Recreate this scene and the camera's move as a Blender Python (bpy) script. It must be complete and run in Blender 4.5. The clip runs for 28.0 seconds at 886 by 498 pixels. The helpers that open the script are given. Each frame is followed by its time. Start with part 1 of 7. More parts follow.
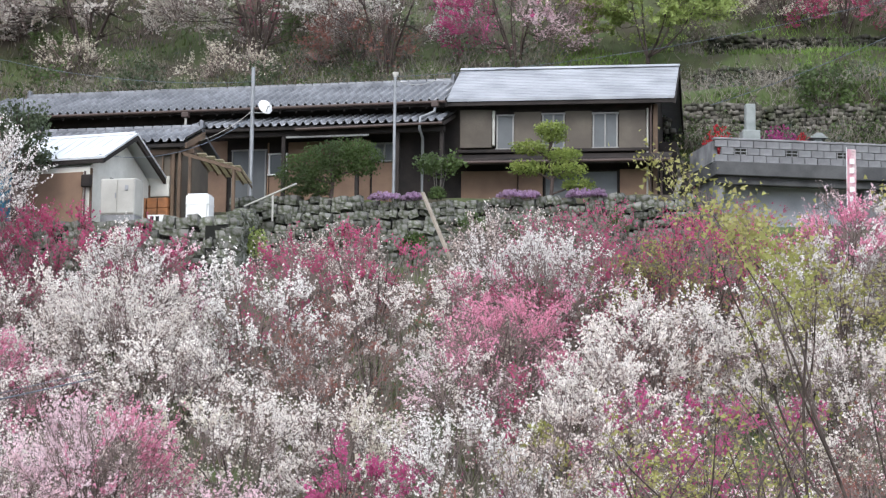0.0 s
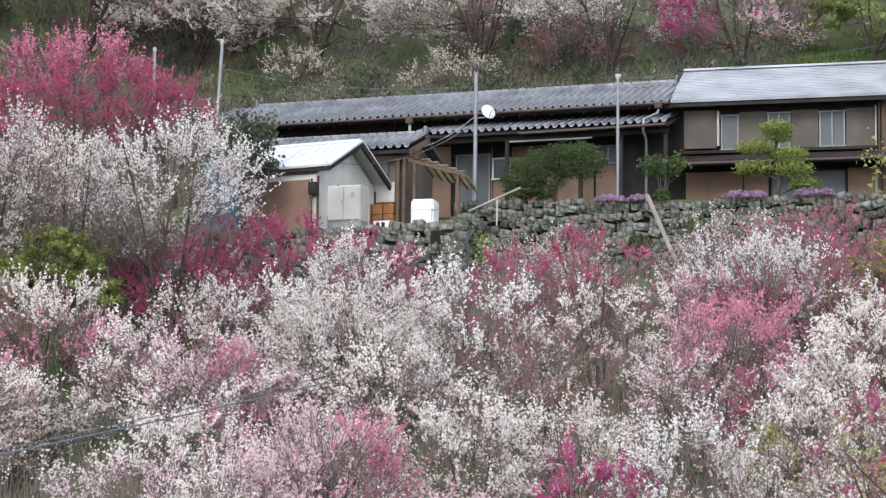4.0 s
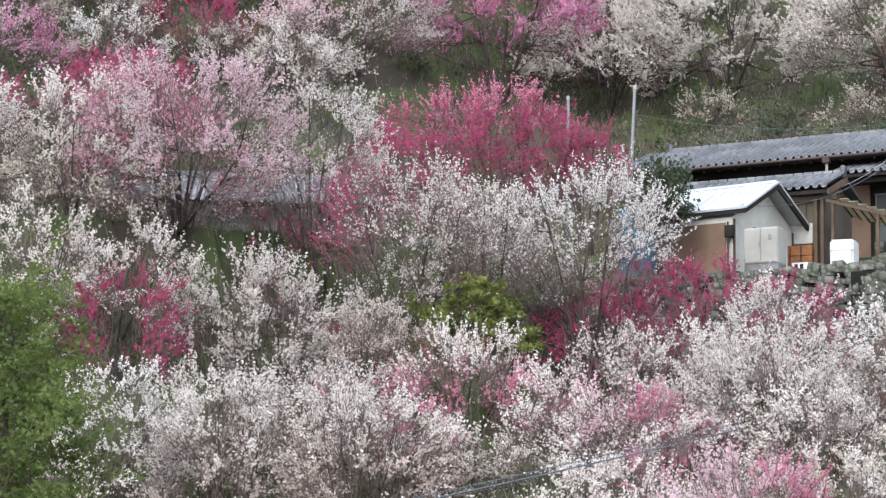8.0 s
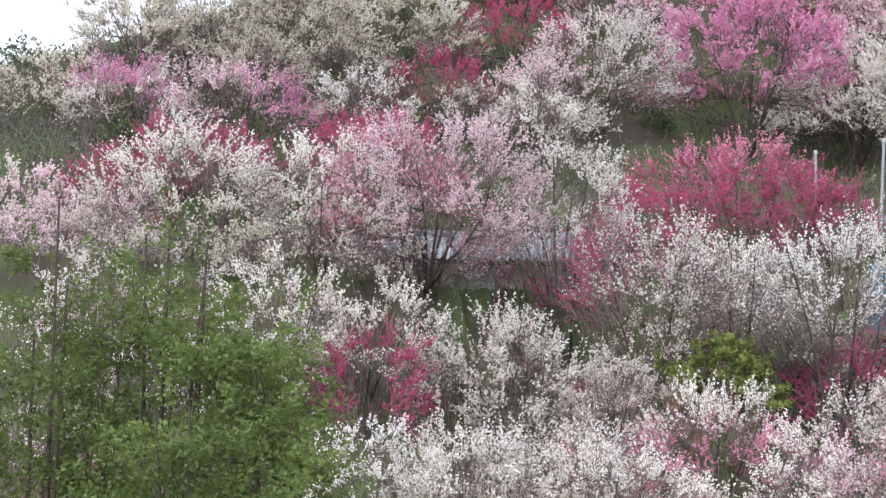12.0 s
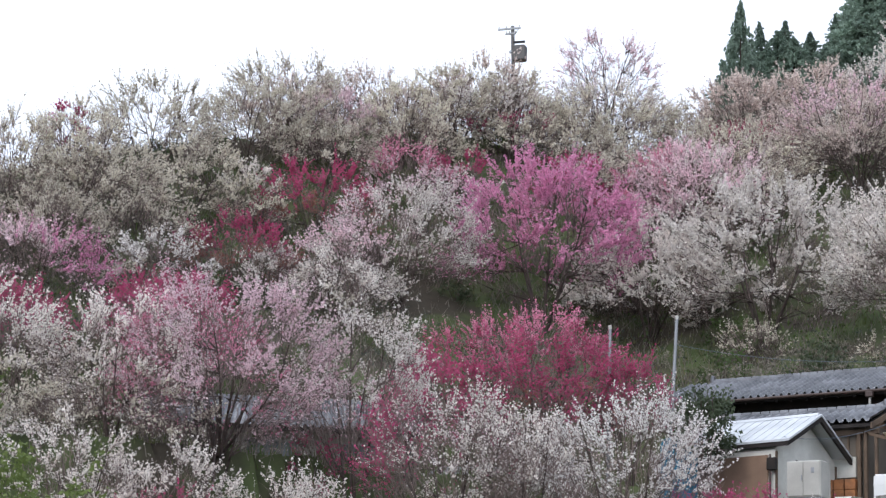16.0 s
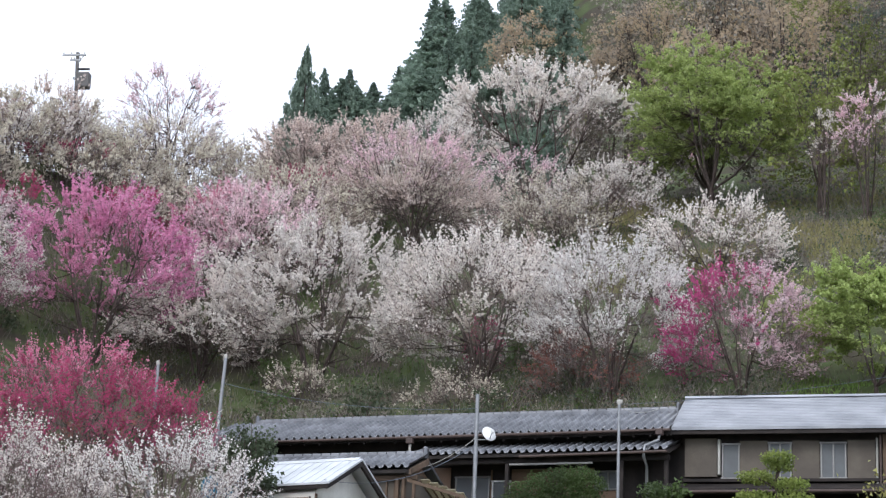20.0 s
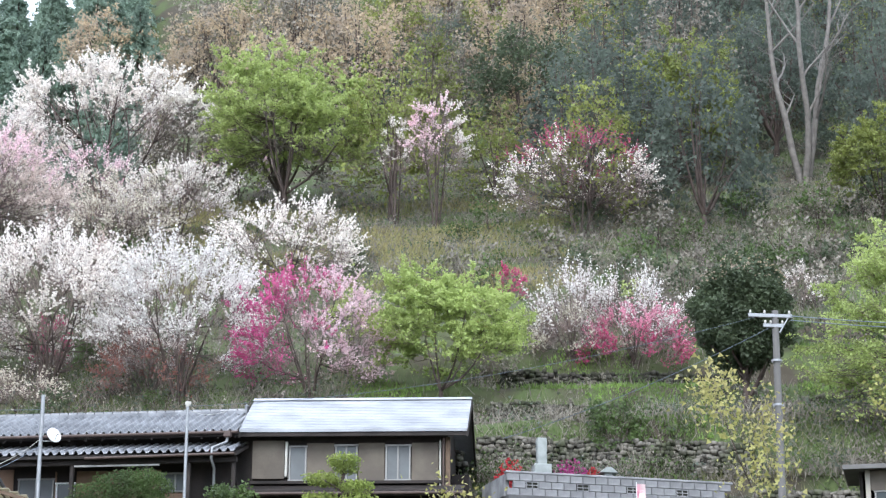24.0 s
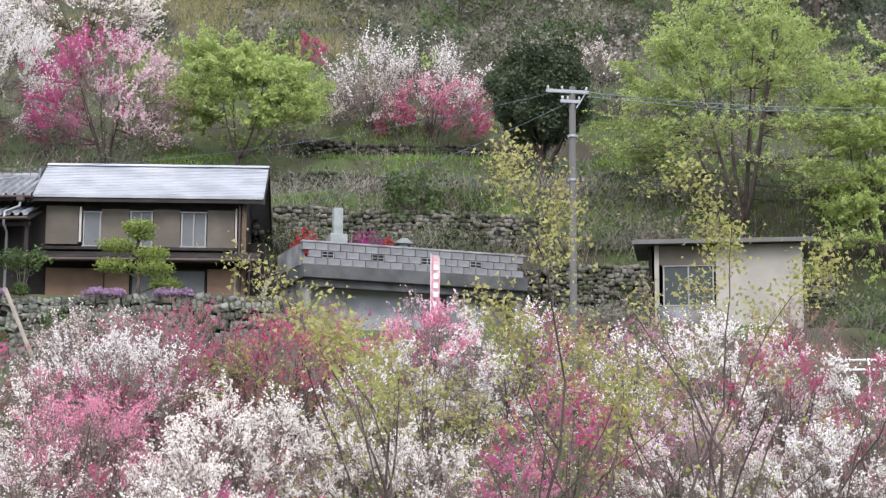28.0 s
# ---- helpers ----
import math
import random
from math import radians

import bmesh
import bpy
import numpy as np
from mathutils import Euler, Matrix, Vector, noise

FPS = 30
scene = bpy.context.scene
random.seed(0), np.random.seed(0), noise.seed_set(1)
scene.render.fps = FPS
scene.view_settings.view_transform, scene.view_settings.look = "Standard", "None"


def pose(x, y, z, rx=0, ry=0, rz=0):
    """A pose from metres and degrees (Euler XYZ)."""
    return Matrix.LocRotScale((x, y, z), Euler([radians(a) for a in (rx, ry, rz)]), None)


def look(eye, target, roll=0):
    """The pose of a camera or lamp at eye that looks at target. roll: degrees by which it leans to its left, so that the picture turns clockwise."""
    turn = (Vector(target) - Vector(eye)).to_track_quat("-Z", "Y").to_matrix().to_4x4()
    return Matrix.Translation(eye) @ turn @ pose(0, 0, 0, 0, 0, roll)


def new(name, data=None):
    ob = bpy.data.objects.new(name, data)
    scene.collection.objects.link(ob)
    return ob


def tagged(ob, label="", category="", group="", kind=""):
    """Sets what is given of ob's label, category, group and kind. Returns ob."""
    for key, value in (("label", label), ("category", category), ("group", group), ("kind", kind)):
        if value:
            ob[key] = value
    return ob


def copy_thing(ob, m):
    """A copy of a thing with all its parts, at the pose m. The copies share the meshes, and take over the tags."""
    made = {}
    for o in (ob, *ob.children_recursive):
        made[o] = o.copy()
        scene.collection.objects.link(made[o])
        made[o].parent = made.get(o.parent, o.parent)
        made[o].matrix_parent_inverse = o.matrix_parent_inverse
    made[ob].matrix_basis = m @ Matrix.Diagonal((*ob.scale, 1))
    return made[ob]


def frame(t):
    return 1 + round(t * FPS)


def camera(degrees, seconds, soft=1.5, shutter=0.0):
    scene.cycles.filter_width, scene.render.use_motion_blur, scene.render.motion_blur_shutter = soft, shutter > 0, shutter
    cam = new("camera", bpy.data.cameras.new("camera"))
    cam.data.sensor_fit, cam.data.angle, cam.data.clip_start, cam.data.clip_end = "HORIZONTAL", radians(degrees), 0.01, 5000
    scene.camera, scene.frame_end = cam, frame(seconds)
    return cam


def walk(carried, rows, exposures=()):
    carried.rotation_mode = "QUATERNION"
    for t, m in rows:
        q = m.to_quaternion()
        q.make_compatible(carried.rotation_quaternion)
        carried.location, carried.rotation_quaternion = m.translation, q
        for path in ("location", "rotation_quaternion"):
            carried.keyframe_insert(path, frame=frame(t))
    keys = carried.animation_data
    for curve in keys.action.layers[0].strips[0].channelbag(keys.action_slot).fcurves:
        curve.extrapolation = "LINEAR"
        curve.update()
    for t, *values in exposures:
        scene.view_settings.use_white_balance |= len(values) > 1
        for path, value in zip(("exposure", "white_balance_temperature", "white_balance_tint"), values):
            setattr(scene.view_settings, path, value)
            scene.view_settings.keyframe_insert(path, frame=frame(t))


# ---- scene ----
# ---- camera: it stands on the road below and pans with a long lens ----
cam = camera(23.864, 28.0, soft=1.3)
EYE = (0.0, 0.0, 1.6)


def aim(azimuth, elevation, roll):
    """Pose of the camera for a bearing to the right of +y, an angle above the level, and a roll."""
    a, e = radians(azimuth), radians(elevation)
    return look(EYE, (EYE[0] + math.sin(a) * math.cos(e), EYE[1] + math.cos(a) * math.cos(e), EYE[2] + math.sin(e)), roll)


walk(cam, [
    (0, aim(-0.013, 7.201, 0.726)),
    (0.5, aim(-0.312, 7.228, 0.638)),
    (1, aim(-0.924, 7.293, 0.601)),
    (1.5, aim(-1.806, 7.340, 0.575)),
    (2, aim(-2.773, 7.250, 0.497)),
    (2.5, aim(-3.707, 7.091, 0.659)),
    (4.5, aim(-7.467, 7.334, 0.902)),
    (5, aim(-8.952, 7.554, 1.084)),
    (5.5, aim(-9.993, 7.961, 0.917)),
    (6, aim(-11.722, 8.078, 0.865)),
    (6.5, aim(-13.328, 7.800, 0.624)),
    (7, aim(-14.503, 7.876, 0.517)),
    (7.5, aim(-15.845, 8.092, 0.948)),
    (8, aim(-17.665, 8.269, 1.036)),
    (8.5, aim(-18.376, 8.312, 0.785)),
    (9, aim(-19.529, 8.324, 0.720)),
    (9.5, aim(-21.213, 8.370, 0.859)),
    (10, aim(-22.338, 8.505, 0.971)),
    (10.5, aim(-23.006, 8.703, 1.466)),
    (11, aim(-23.704, 8.843, 1.508)),
    (11.5, aim(-24.231, 9.026, 1.683)),
    (13.5, aim(-24.985, 12.528, 1.576)),
    (14, aim(-24.383, 13.127, 1.751)),
    (14.5, aim(-22.897, 13.963, 1.924)),
    (15, aim(-21.255, 14.205, 1.996)),
    (15.5, aim(-20.139, 14.417, 2.144)),
    (16, aim(-18.993, 14.435, 2.172)),
    (16.5, aim(-17.144, 14.917, 2.295)),
    (17, aim(-15.683, 15.149, 2.331)),
    (17.5, aim(-13.946, 15.166, 2.637)),
    (18, aim(-12.426, 15.324, 2.644)),
    (18.5, aim(-11.071, 15.536, 2.674)),
    (19, aim(-9.931, 15.527, 2.709)),
    (19.5, aim(-7.802, 15.895, 2.508)),
    (20, aim(-6.477, 15.961, 2.397)),
    (20.5, aim(-4.483, 15.694, 2.585)),
    (21, aim(-2.878, 15.951, 2.218)),
    (21.5, aim(-1.144, 16.433, 1.918)),
    (22, aim(-0.025, 16.580, 1.650)),
    (22.5, aim(1.354, 16.588, 1.459)),
    (24.5, aim(6.701, 16.205, 0.270)),
    (25, aim(7.627, 16.041, 0.474)),
    (25.5, aim(8.948, 15.197, 0.299)),
    (26, aim(9.718, 14.034, 0.487)),
    (26.5, aim(10.128, 13.123, 0.402)),
    (27, aim(10.439, 11.914, 0.265)),
    (27.5, aim(10.684, 11.148, 0.218)),
    (28, aim(11.336, 10.052, 0.281)),
], exposures=[(0, 0.95, 6250, 9), (5, 0.86, 6250, 9), (9, 1.0, 6250, 8), (11.5, 1.05, 6250, 8), (14, 0.72, 6130, 10), (15.5, 0.49, 6100, 10), (17, 0.46, 6120, 10), (20, 0.6, 6130, 10), (22.5, 1.05, 6020, 8), (24.7, 1.5, 5950, 7), (26, 1.42, 6100, 8), (28, 1.14, 6350, 11)])


# ---- light ----
world = bpy.data.worlds.new("overcast_sky")
scene.world = world
world.use_nodes = True
wn = world.node_tree.nodes
wl = world.node_tree.links
sky = wn.new("ShaderNodeTexSky")
sky.sky_type, sky.sun_disc = "NISHITA", False
sky.sun_elevation, sky.sun_rotation = radians(52), radians(200)
sky.air_density, sky.dust_density = 1.0, 4.0
cloud = wn.new("ShaderNodeMix")
cloud.data_type = "RGBA"
scaled = wn.new("ShaderNodeMix")
scaled.data_type, scaled.blend_type = "RGBA", "MULTIPLY"
scaled.inputs[0].default_value = 1.0
scaled.inputs[7].default_value = (0.10, 0.10, 0.10, 1)
wl.new(sky.outputs[0], scaled.inputs[6])
wl.new(scaled.outputs[2], cloud.inputs[6])
cloud.inputs[0].default_value = 0.85
cloud.inputs[7].default_value = (1.02, 1.07, 1.20, 1)
wl.new(cloud.outputs[2], wn["Background"].inputs[0])
wn["Background"].inputs[1].default_value = 1.0
sun_data = bpy.data.lights.new("sun", "SUN")
sun_data.energy, sun_data.angle, sun_data.color = 1.0, radians(25), (1.0, 0.96, 0.9)
sun = new("sun", sun_data)
sun.matrix_basis = look((-20, -40, 70), (0, 40, 5))

# ---- materials ----
MATS = {}


def material(name, colour, rough=0.8, vary=0.25, scale=3.0, fine=40.0, bump=0.3, metal=0.0, spec=0.3, tone=None, translucent=0.0, each=0.0, mottled=0.5):
    """Noise at two scales between colour and a second tone, plus bump; each: spread from piece to piece."""
    if name in MATS:
        return MATS[name]
    m = bpy.data.materials.new(name)
    m.use_nodes = True
    n, l = m.node_tree.nodes, m.node_tree.links
    b = n["Principled BSDF"]
    b.inputs["Roughness"].default_value = rough
    b.inputs["Metallic"].default_value = metal
    b.inputs["Specular IOR Level"].default_value = spec
    co = n.new("ShaderNodeTexCoord")
    big, small = n.new("ShaderNodeTexNoise"), n.new("ShaderNodeTexNoise")
    big.inputs["Scale"].default_value, small.inputs["Scale"].default_value = scale, fine
    big.inputs["Detail"].default_value = small.inputs["Detail"].default_value = 4
    l.new(co.outputs["Object"], big.inputs["Vector"])
    l.new(co.outputs["Object"], small.inputs["Vector"])
    ramp = n.new("ShaderNodeValToRGB")
    ramp.color_ramp.elements[0].position, ramp.color_ramp.elements[1].position = 0.5 - 0.25 * mottled, 0.5 + 0.25 * mottled
    second = tone or tuple(c * (1 - vary) for c in colour)
    ramp.color_ramp.elements[0].color, ramp.color_ramp.elements[1].color = (*second, 1), (*colour, 1)
    l.new(big.outputs["Fac"], ramp.inputs[0])
    hsv = n.new("ShaderNodeHueSaturation")
    mul = n.new("ShaderNodeMapRange")
    mul.inputs["To Min"].default_value, mul.inputs["To Max"].default_value = 1 - vary * 0.8, 1 + vary * 0.8
    l.new(small.outputs["Fac"], mul.inputs["Value"])
    value = mul.outputs[0]
    if each:
        info, geo = n.new("ShaderNodeObjectInfo"), n.new("ShaderNodeNewGeometry")
        for src in (info.outputs["Random"], geo.outputs["Random Per Island"]):
            rr, mm = n.new("ShaderNodeMapRange"), n.new("ShaderNodeMath")
            mm.operation = "MULTIPLY"
            rr.inputs["To Min"].default_value, rr.inputs["To Max"].default_value = 1 - each, 1 + each
            l.new(src, rr.inputs["Value"])
            l.new(rr.outputs[0], mm.inputs[0])
            l.new(value, mm.inputs[1])
            value = mm.outputs[0]
    l.new(value, hsv.inputs["Value"])
    l.new(ramp.outputs[0], hsv.inputs["Color"])
    l.new(hsv.outputs[0], b.inputs["Base Color"])
    if bump:
        bp = n.new("ShaderNodeBump")
        bp.inputs["Strength"].default_value, bp.inputs["Distance"].default_value = bump, 0.02
        l.new(small.outputs["Fac"], bp.inputs["Height"])
        l.new(bp.outputs[0], b.inputs["Normal"])
    if translucent:
        tr, mx = n.new("ShaderNodeBsdfTranslucent"), n.new("ShaderNodeMixShader")
        mx.inputs[0].default_value = translucent
        l.new(hsv.outputs[0], tr.inputs["Color"])
        l.new(b.outputs[0], mx.inputs[1])
        l.new(tr.outputs[0], mx.inputs[2])
        l.new(mx.outputs[0], n["Material Output"].inputs["Surface"])
    MATS[name] = m
    return m


def petal(name, colour, tone):
    return material(name, colour, 0.7, 0.15, 0.9, 14, 0, tone=tone, translucent=0.35, each=0.10, mottled=0.8)


BLOSSOM = {
    "white": petal("white_petals", (0.89, 0.85, 0.80), (0.80, 0.73, 0.67)),
    "snow": petal("snow_white_petals", (0.91, 0.885, 0.85), (0.85, 0.81, 0.77)),
    "cream": petal("cream_petals", (0.78, 0.73, 0.62), (0.62, 0.57, 0.46)),
    "blush": petal("blush_petals", (0.87, 0.71, 0.74), (0.80, 0.56, 0.62)),
    "pink": petal("pink_petals", (0.77, 0.35, 0.47), (0.66, 0.22, 0.34)),
    "crimson": petal("crimson_petals", (0.55, 0.10, 0.225), (0.43, 0.065, 0.155)),
    "magenta": petal("magenta_petals", (0.76, 0.37, 0.54), (0.65, 0.26, 0.44)),
    "rose": petal("rose_petals", (0.60, 0.12, 0.30), (0.46, 0.07, 0.21)),
    "rust": petal("rust_buds", (0.36, 0.16, 0.13), (0.26, 0.12, 0.10)),
    "peach": petal("peach_petals", (0.78, 0.68, 0.62), (0.66, 0.55, 0.49)),
}
LEAF = {
    "fresh": material("fresh_leaves", (0.45, 0.53, 0.19), 0.6, 0.2, 0.8, 12, 0, tone=(0.34, 0.41, 0.14), translucent=0.45, each=0.10),
    "lime": material("lime_leaves", (0.37, 0.335, 0.135), 0.6, 0.25, 0.8, 12, 0, tone=(0.33, 0.34, 0.10), translucent=0.35, each=0.14),
    "dark": material("dark_leaves", (0.105, 0.135, 0.075), 0.5, 0.3, 0.8, 12, 0, tone=(0.06, 0.08, 0.045), translucent=0.35, each=0.12),
    "mid": material("mid_leaves", (0.10, 0.15, 0.045), 0.55, 0.3, 0.8, 12, 0, tone=(0.07, 0.10, 0.04), translucent=0.35, each=0.12),
    # cedar green lightened, so the distance haze is put into the colour
    "needle": material("hazed_cedar_needles", (0.28, 0.36, 0.28), 0.6, 0.3, 0.15, 3, 0, tone=(0.18, 0.24, 0.19), translucent=0.4, each=0.12),
    "pine": material("pine_needles", (0.26, 0.31, 0.08), 0.6, 0.3, 2, 30, 0, tone=(0.16, 0.21, 0.05), translucent=0.2, each=0.2),
    # bud brown raised in tone to carry the haze over the far woods
    "brown": material("hazed_brown_buds", (0.50, 0.39, 0.25), 0.7, 0.2, 0.5, 8, 0, tone=(0.40, 0.33, 0.26), translucent=0.5, each=0.08),
    "olive": material("olive_leaves", (0.26, 0.29, 0.08), 0.6, 0.25, 0.8, 12, 0, tone=(0.17, 0.20, 0.06), translucent=0.3, each=0.16),
    # evergreen leaf greyed and lightened: haze painted into its base colour
    "woodland": material("hazed_woodland_leaves", (0.135, 0.16, 0.125), 0.6, 0.2, 0.3, 8, 0, tone=(0.10, 0.12, 0.10), translucent=0.5, each=0.06),
    "grove": material("grove_leaves", (0.165, 0.215, 0.06), 0.6, 0.25, 0.8, 12, 0, tone=(0.10, 0.13, 0.04), translucent=0.4, each=0.12),
    "dry": material("dry_stems", (0.25, 0.225, 0.185), 0.8, 0.3, 0.5, 8, 0, tone=(0.18, 0.163, 0.135), translucent=0.15, each=0.2),
    "grass": material("grass_blades", (0.10, 0.155, 0.04), 0.6, 0.3, 0.2, 8, 0, tone=(0.15, 0.14, 0.07), translucent=0.3, each=0.2),
    "azalea_red": petal("azalea_red", (0.52, 0.06, 0.06), (0.40, 0.03, 0.05)),
    "azalea_purple": petal("azalea_purple", (0.42, 0.09, 0.28), (0.32, 0.05, 0.16)),
    "moss_phlox": petal("moss_phlox", (0.46, 0.30, 0.48), (0.30, 0.22, 0.28)),
}
TWIG = material("twig_bark", (0.235, 0.175, 0.16), 0.85, 0.3, 1.5, 30, 0, tone=(0.155, 0.12, 0.108))
BARK = material("plum_bark", (0.10, 0.075, 0.065), 0.9, 0.3, 4, 60, 0.5, tone=(0.06, 0.045, 0.04))
GREY_BARK = material("grey_bark", (0.17, 0.155, 0.14), 0.9, 0.3, 3, 50, 0.5, tone=(0.12, 0.108, 0.098))
EARTH = material("hillside_soil", (0.07, 0.092, 0.034), 0.95, 0.45, 0.45, 3.0, 0.9, tone=(0.055, 0.046, 0.033), mottled=0.35)
STONE = material("mossy_stone", (0.17, 0.168, 0.155), 0.9, 0.45, 2.2, 18, 0.9, tone=(0.055, 0.062, 0.038), each=0.42, mottled=0.4)
# near-black that paints in the shade between stones and inside vent holes
DARK_GAP = material("gap_shade", (0.02, 0.02, 0.017), 0.95, 0.3)
TILE = material("roof_tile", (0.19, 0.195, 0.207), 0.30, 0.25, 1.2, 20, 0.1, metal=0.45, tone=(0.10, 0.103, 0.112), spec=0.8, each=0.12)
TIN = material("painted_roof_sheet", (0.34, 0.35, 0.375), 0.32, 0.2, 0.9, 14, 0.25, tone=(0.22, 0.23, 0.25), spec=0.5)
WHITE_TIN = material("white_roof_sheet", (0.56, 0.58, 0.60), 0.4, 0.1, 1.0, 20, 0.1, tone=(0.46, 0.48, 0.50), spec=0.4)
CREAM_SHEET = material("cream_plastic_sheet", (0.62, 0.58, 0.46), 0.4, 0.15, 2, 20, 0.1, tone=(0.48, 0.44, 0.34), translucent=0.5)
DARK_WOOD = material("dark_timber", (0.034, 0.027, 0.024), 0.75, 0.35, 2.0, 30, 0.4, tone=(0.018, 0.015, 0.014))
WOOD = material("weathered_timber", (0.16, 0.11, 0.075), 0.8, 0.3, 2.0, 30, 0.4, tone=(0.10, 0.07, 0.05))
PALE_WOOD = material("sun_bleached_timber", (0.38, 0.33, 0.27), 0.8, 0.25, 2.0, 30, 0.4, tone=(0.27, 0.23, 0.19))
CLAY = material("tan_clay_board", (0.25, 0.165, 0.115), 0.85, 0.15, 1.2, 25, 0.2, tone=(0.19, 0.125, 0.09))
GREY_BOARD = material("grey_brown_board", (0.145, 0.125, 0.10), 0.8, 0.15, 1.2, 25, 0.2, tone=(0.105, 0.09, 0.075))
PLASTER = material("stained_plaster", (0.36, 0.335, 0.295), 0.9, 0.12, 1.4, 25, 0.2, tone=(0.30, 0.28, 0.245))
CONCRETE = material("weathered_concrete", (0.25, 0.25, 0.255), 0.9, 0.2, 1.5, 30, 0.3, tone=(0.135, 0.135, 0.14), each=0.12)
# darker grey of the garage slab and lintel
DARK_CONCRETE = material("dark_concrete", (0.10, 0.10, 0.10), 0.9, 0.2, 1.5, 30, 0.3, tone=(0.06, 0.06, 0.062))
PALE_WALL = material("pale_blue_grey_plaster", (0.42, 0.44, 0.46), 0.9, 0.12, 1.0, 20, 0.2, tone=(0.33, 0.345, 0.36))
LIMEWASH = material("limewashed_plaster", (0.72, 0.71, 0.66), 0.9, 0.12, 1.4, 25, 0.2, tone=(0.56, 0.55, 0.50))
GRANITE = material("grey_granite", (0.28, 0.30, 0.29), 0.6, 0.2, 3, 80, 0.2, tone=(0.20, 0.22, 0.21))
STEEL = material("galvanised_steel", (0.30, 0.31, 0.32), 0.45, 0.15, 3, 40, 0.1, metal=0.5)
POLE = material("concrete_pole", (0.14, 0.135, 0.13), 0.8, 0.15, 2, 40, 0.2, tone=(0.12, 0.115, 0.11))
WHITE = material("white_plastic", (0.78, 0.78, 0.77), 0.4, 0.06, 2, 40, 0.0, tone=(0.70, 0.70, 0.69))
ENAMEL = material("ivory_enamel", (0.46, 0.45, 0.41), 0.5, 0.1, 1.5, 30, 0.1, tone=(0.38, 0.37, 0.335))
BLACK = material("black_rubber", (0.02, 0.02, 0.022), 0.6, 0.2)
BLUE = material("blue_sheet", (0.02, 0.20, 0.32), 0.5, 0.2, 2, 20, 0.2, tone=(0.015, 0.13, 0.22))
ORANGE = material("faded_orange_plastic", (0.36, 0.15, 0.06), 0.6, 0.25, 3, 20, 0.1, tone=(0.22, 0.10, 0.05))
GLASS = material("window_glass", (0.035, 0.045, 0.045), 0.12, 0.15, 0.6, 5, 0.0, spec=0.35)
FROSTED = material("frosted_glass", (0.12, 0.13, 0.135), 0.45, 0.1, 0.8, 10, 0.0, tone=(0.09, 0.095, 0.10), spec=0.4)
ALUMINIUM = material("aluminium_sash", (0.27, 0.265, 0.255), 0.45, 0.1, metal=0.3)
COPPER = material("brown_gutter", (0.085, 0.06, 0.052), 0.5, 0.2)
PINK_CLOTH = material("pink_banner_cloth", (0.75, 0.32, 0.42), 0.8, 0.15, 2.5, 20, 0.1, tone=(0.80, 0.66, 0.66))
CABLE = material("cable_sheath", (0.15, 0.18, 0.22), 0.6, 0.1)


# ---- mesh helpers ----
def arrays_mesh(name, verts, quads, mat_ids=None):
    """A mesh from numpy arrays of vertices and of faces that all have the same number of corners."""
    me = bpy.data.meshes.new(name)
    k = quads.shape[1]
    me.vertices.add(len(verts))
    me.vertices.foreach_set("co", np.ascontiguousarray(verts, dtype=np.float32).ravel())
    me.loops.add(quads.size)
    me.loops.foreach_set("vertex_index", np.ascontiguousarray(quads, dtype=np.int32).ravel())
    me.polygons.add(len(quads))
    me.polygons.foreach_set("loop_start", np.arange(0, quads.size, k, dtype=np.int32))
    me.update(calc_edges=True)
    return me


def part(name, shape, mat, parent=None, label="", smooth=False):
    """Links a bmesh or a mesh as one object, under parent where there is one."""
    if isinstance(shape, bmesh.types.BMesh):
        me = bpy.data.meshes.new(name)
        shape.to_mesh(me)
        shape.free()
    else:
        me = shape
    if not me.materials:
        me.materials.append(mat)
    if smooth:
        me.shade_smooth()
    ob = new(name, me)
    if parent:
        ob.parent = parent
    if label:
        ob["label"] = label
    return ob


def thing(name, m, label, category, group="", kind=""):
    """An Empty at a thing's base, that parents its parts."""
    ob = new(name)
    ob.empty_display_size = 0.2
    ob.matrix_basis = m
    return tagged(ob, label, category, group, kind)


def box(bm, lo, hi, bevel=0.0):
    """A box from corner to corner in a bmesh."""
    (a, b, c), (d, e, f_) = lo, hi
    r = bmesh.ops.create_cube(bm, size=1.0)["verts"]
    bmesh.ops.scale(bm, vec=(d - a, e - b, f_ - c), verts=r)
    bmesh.ops.translate(bm, vec=((a + d) / 2, (b + e) / 2, (c + f_) / 2), verts=r)
    if bevel:
        edges = {e2 for v in r for e2 in v.link_edges}
        bmesh.ops.bevel(bm, geom=list(edges), offset=bevel, segments=1, affect="EDGES")
    return bm


def boxed(lo, hi, bevel=0.012):
    return box(bmesh.new(), lo, hi, bevel)


def prism(points, lo, hi, axis=0):
    """A closed profile (of two coordinates) drawn out along an axis from lo to hi."""
    bm = bmesh.new()
    ends = []
    for s in (lo, hi):
        ring = []
        for p, q in points:
            ring.append(bm.verts.new({0: (s, p, q), 1: (p, s, q), 2: (p, q, s)}[axis]))
        ends.append(ring)
    bm.faces.new(ends[0])
    bm.faces.new(list(reversed(ends[1])))
    k = len(points)
    for i in range(k):
        bm.faces.new((ends[0][i], ends[1][i], ends[1][(i + 1) % k], ends[0][(i + 1) % k]))
    bmesh.ops.recalc_face_normals(bm, faces=bm.faces)
    return bm


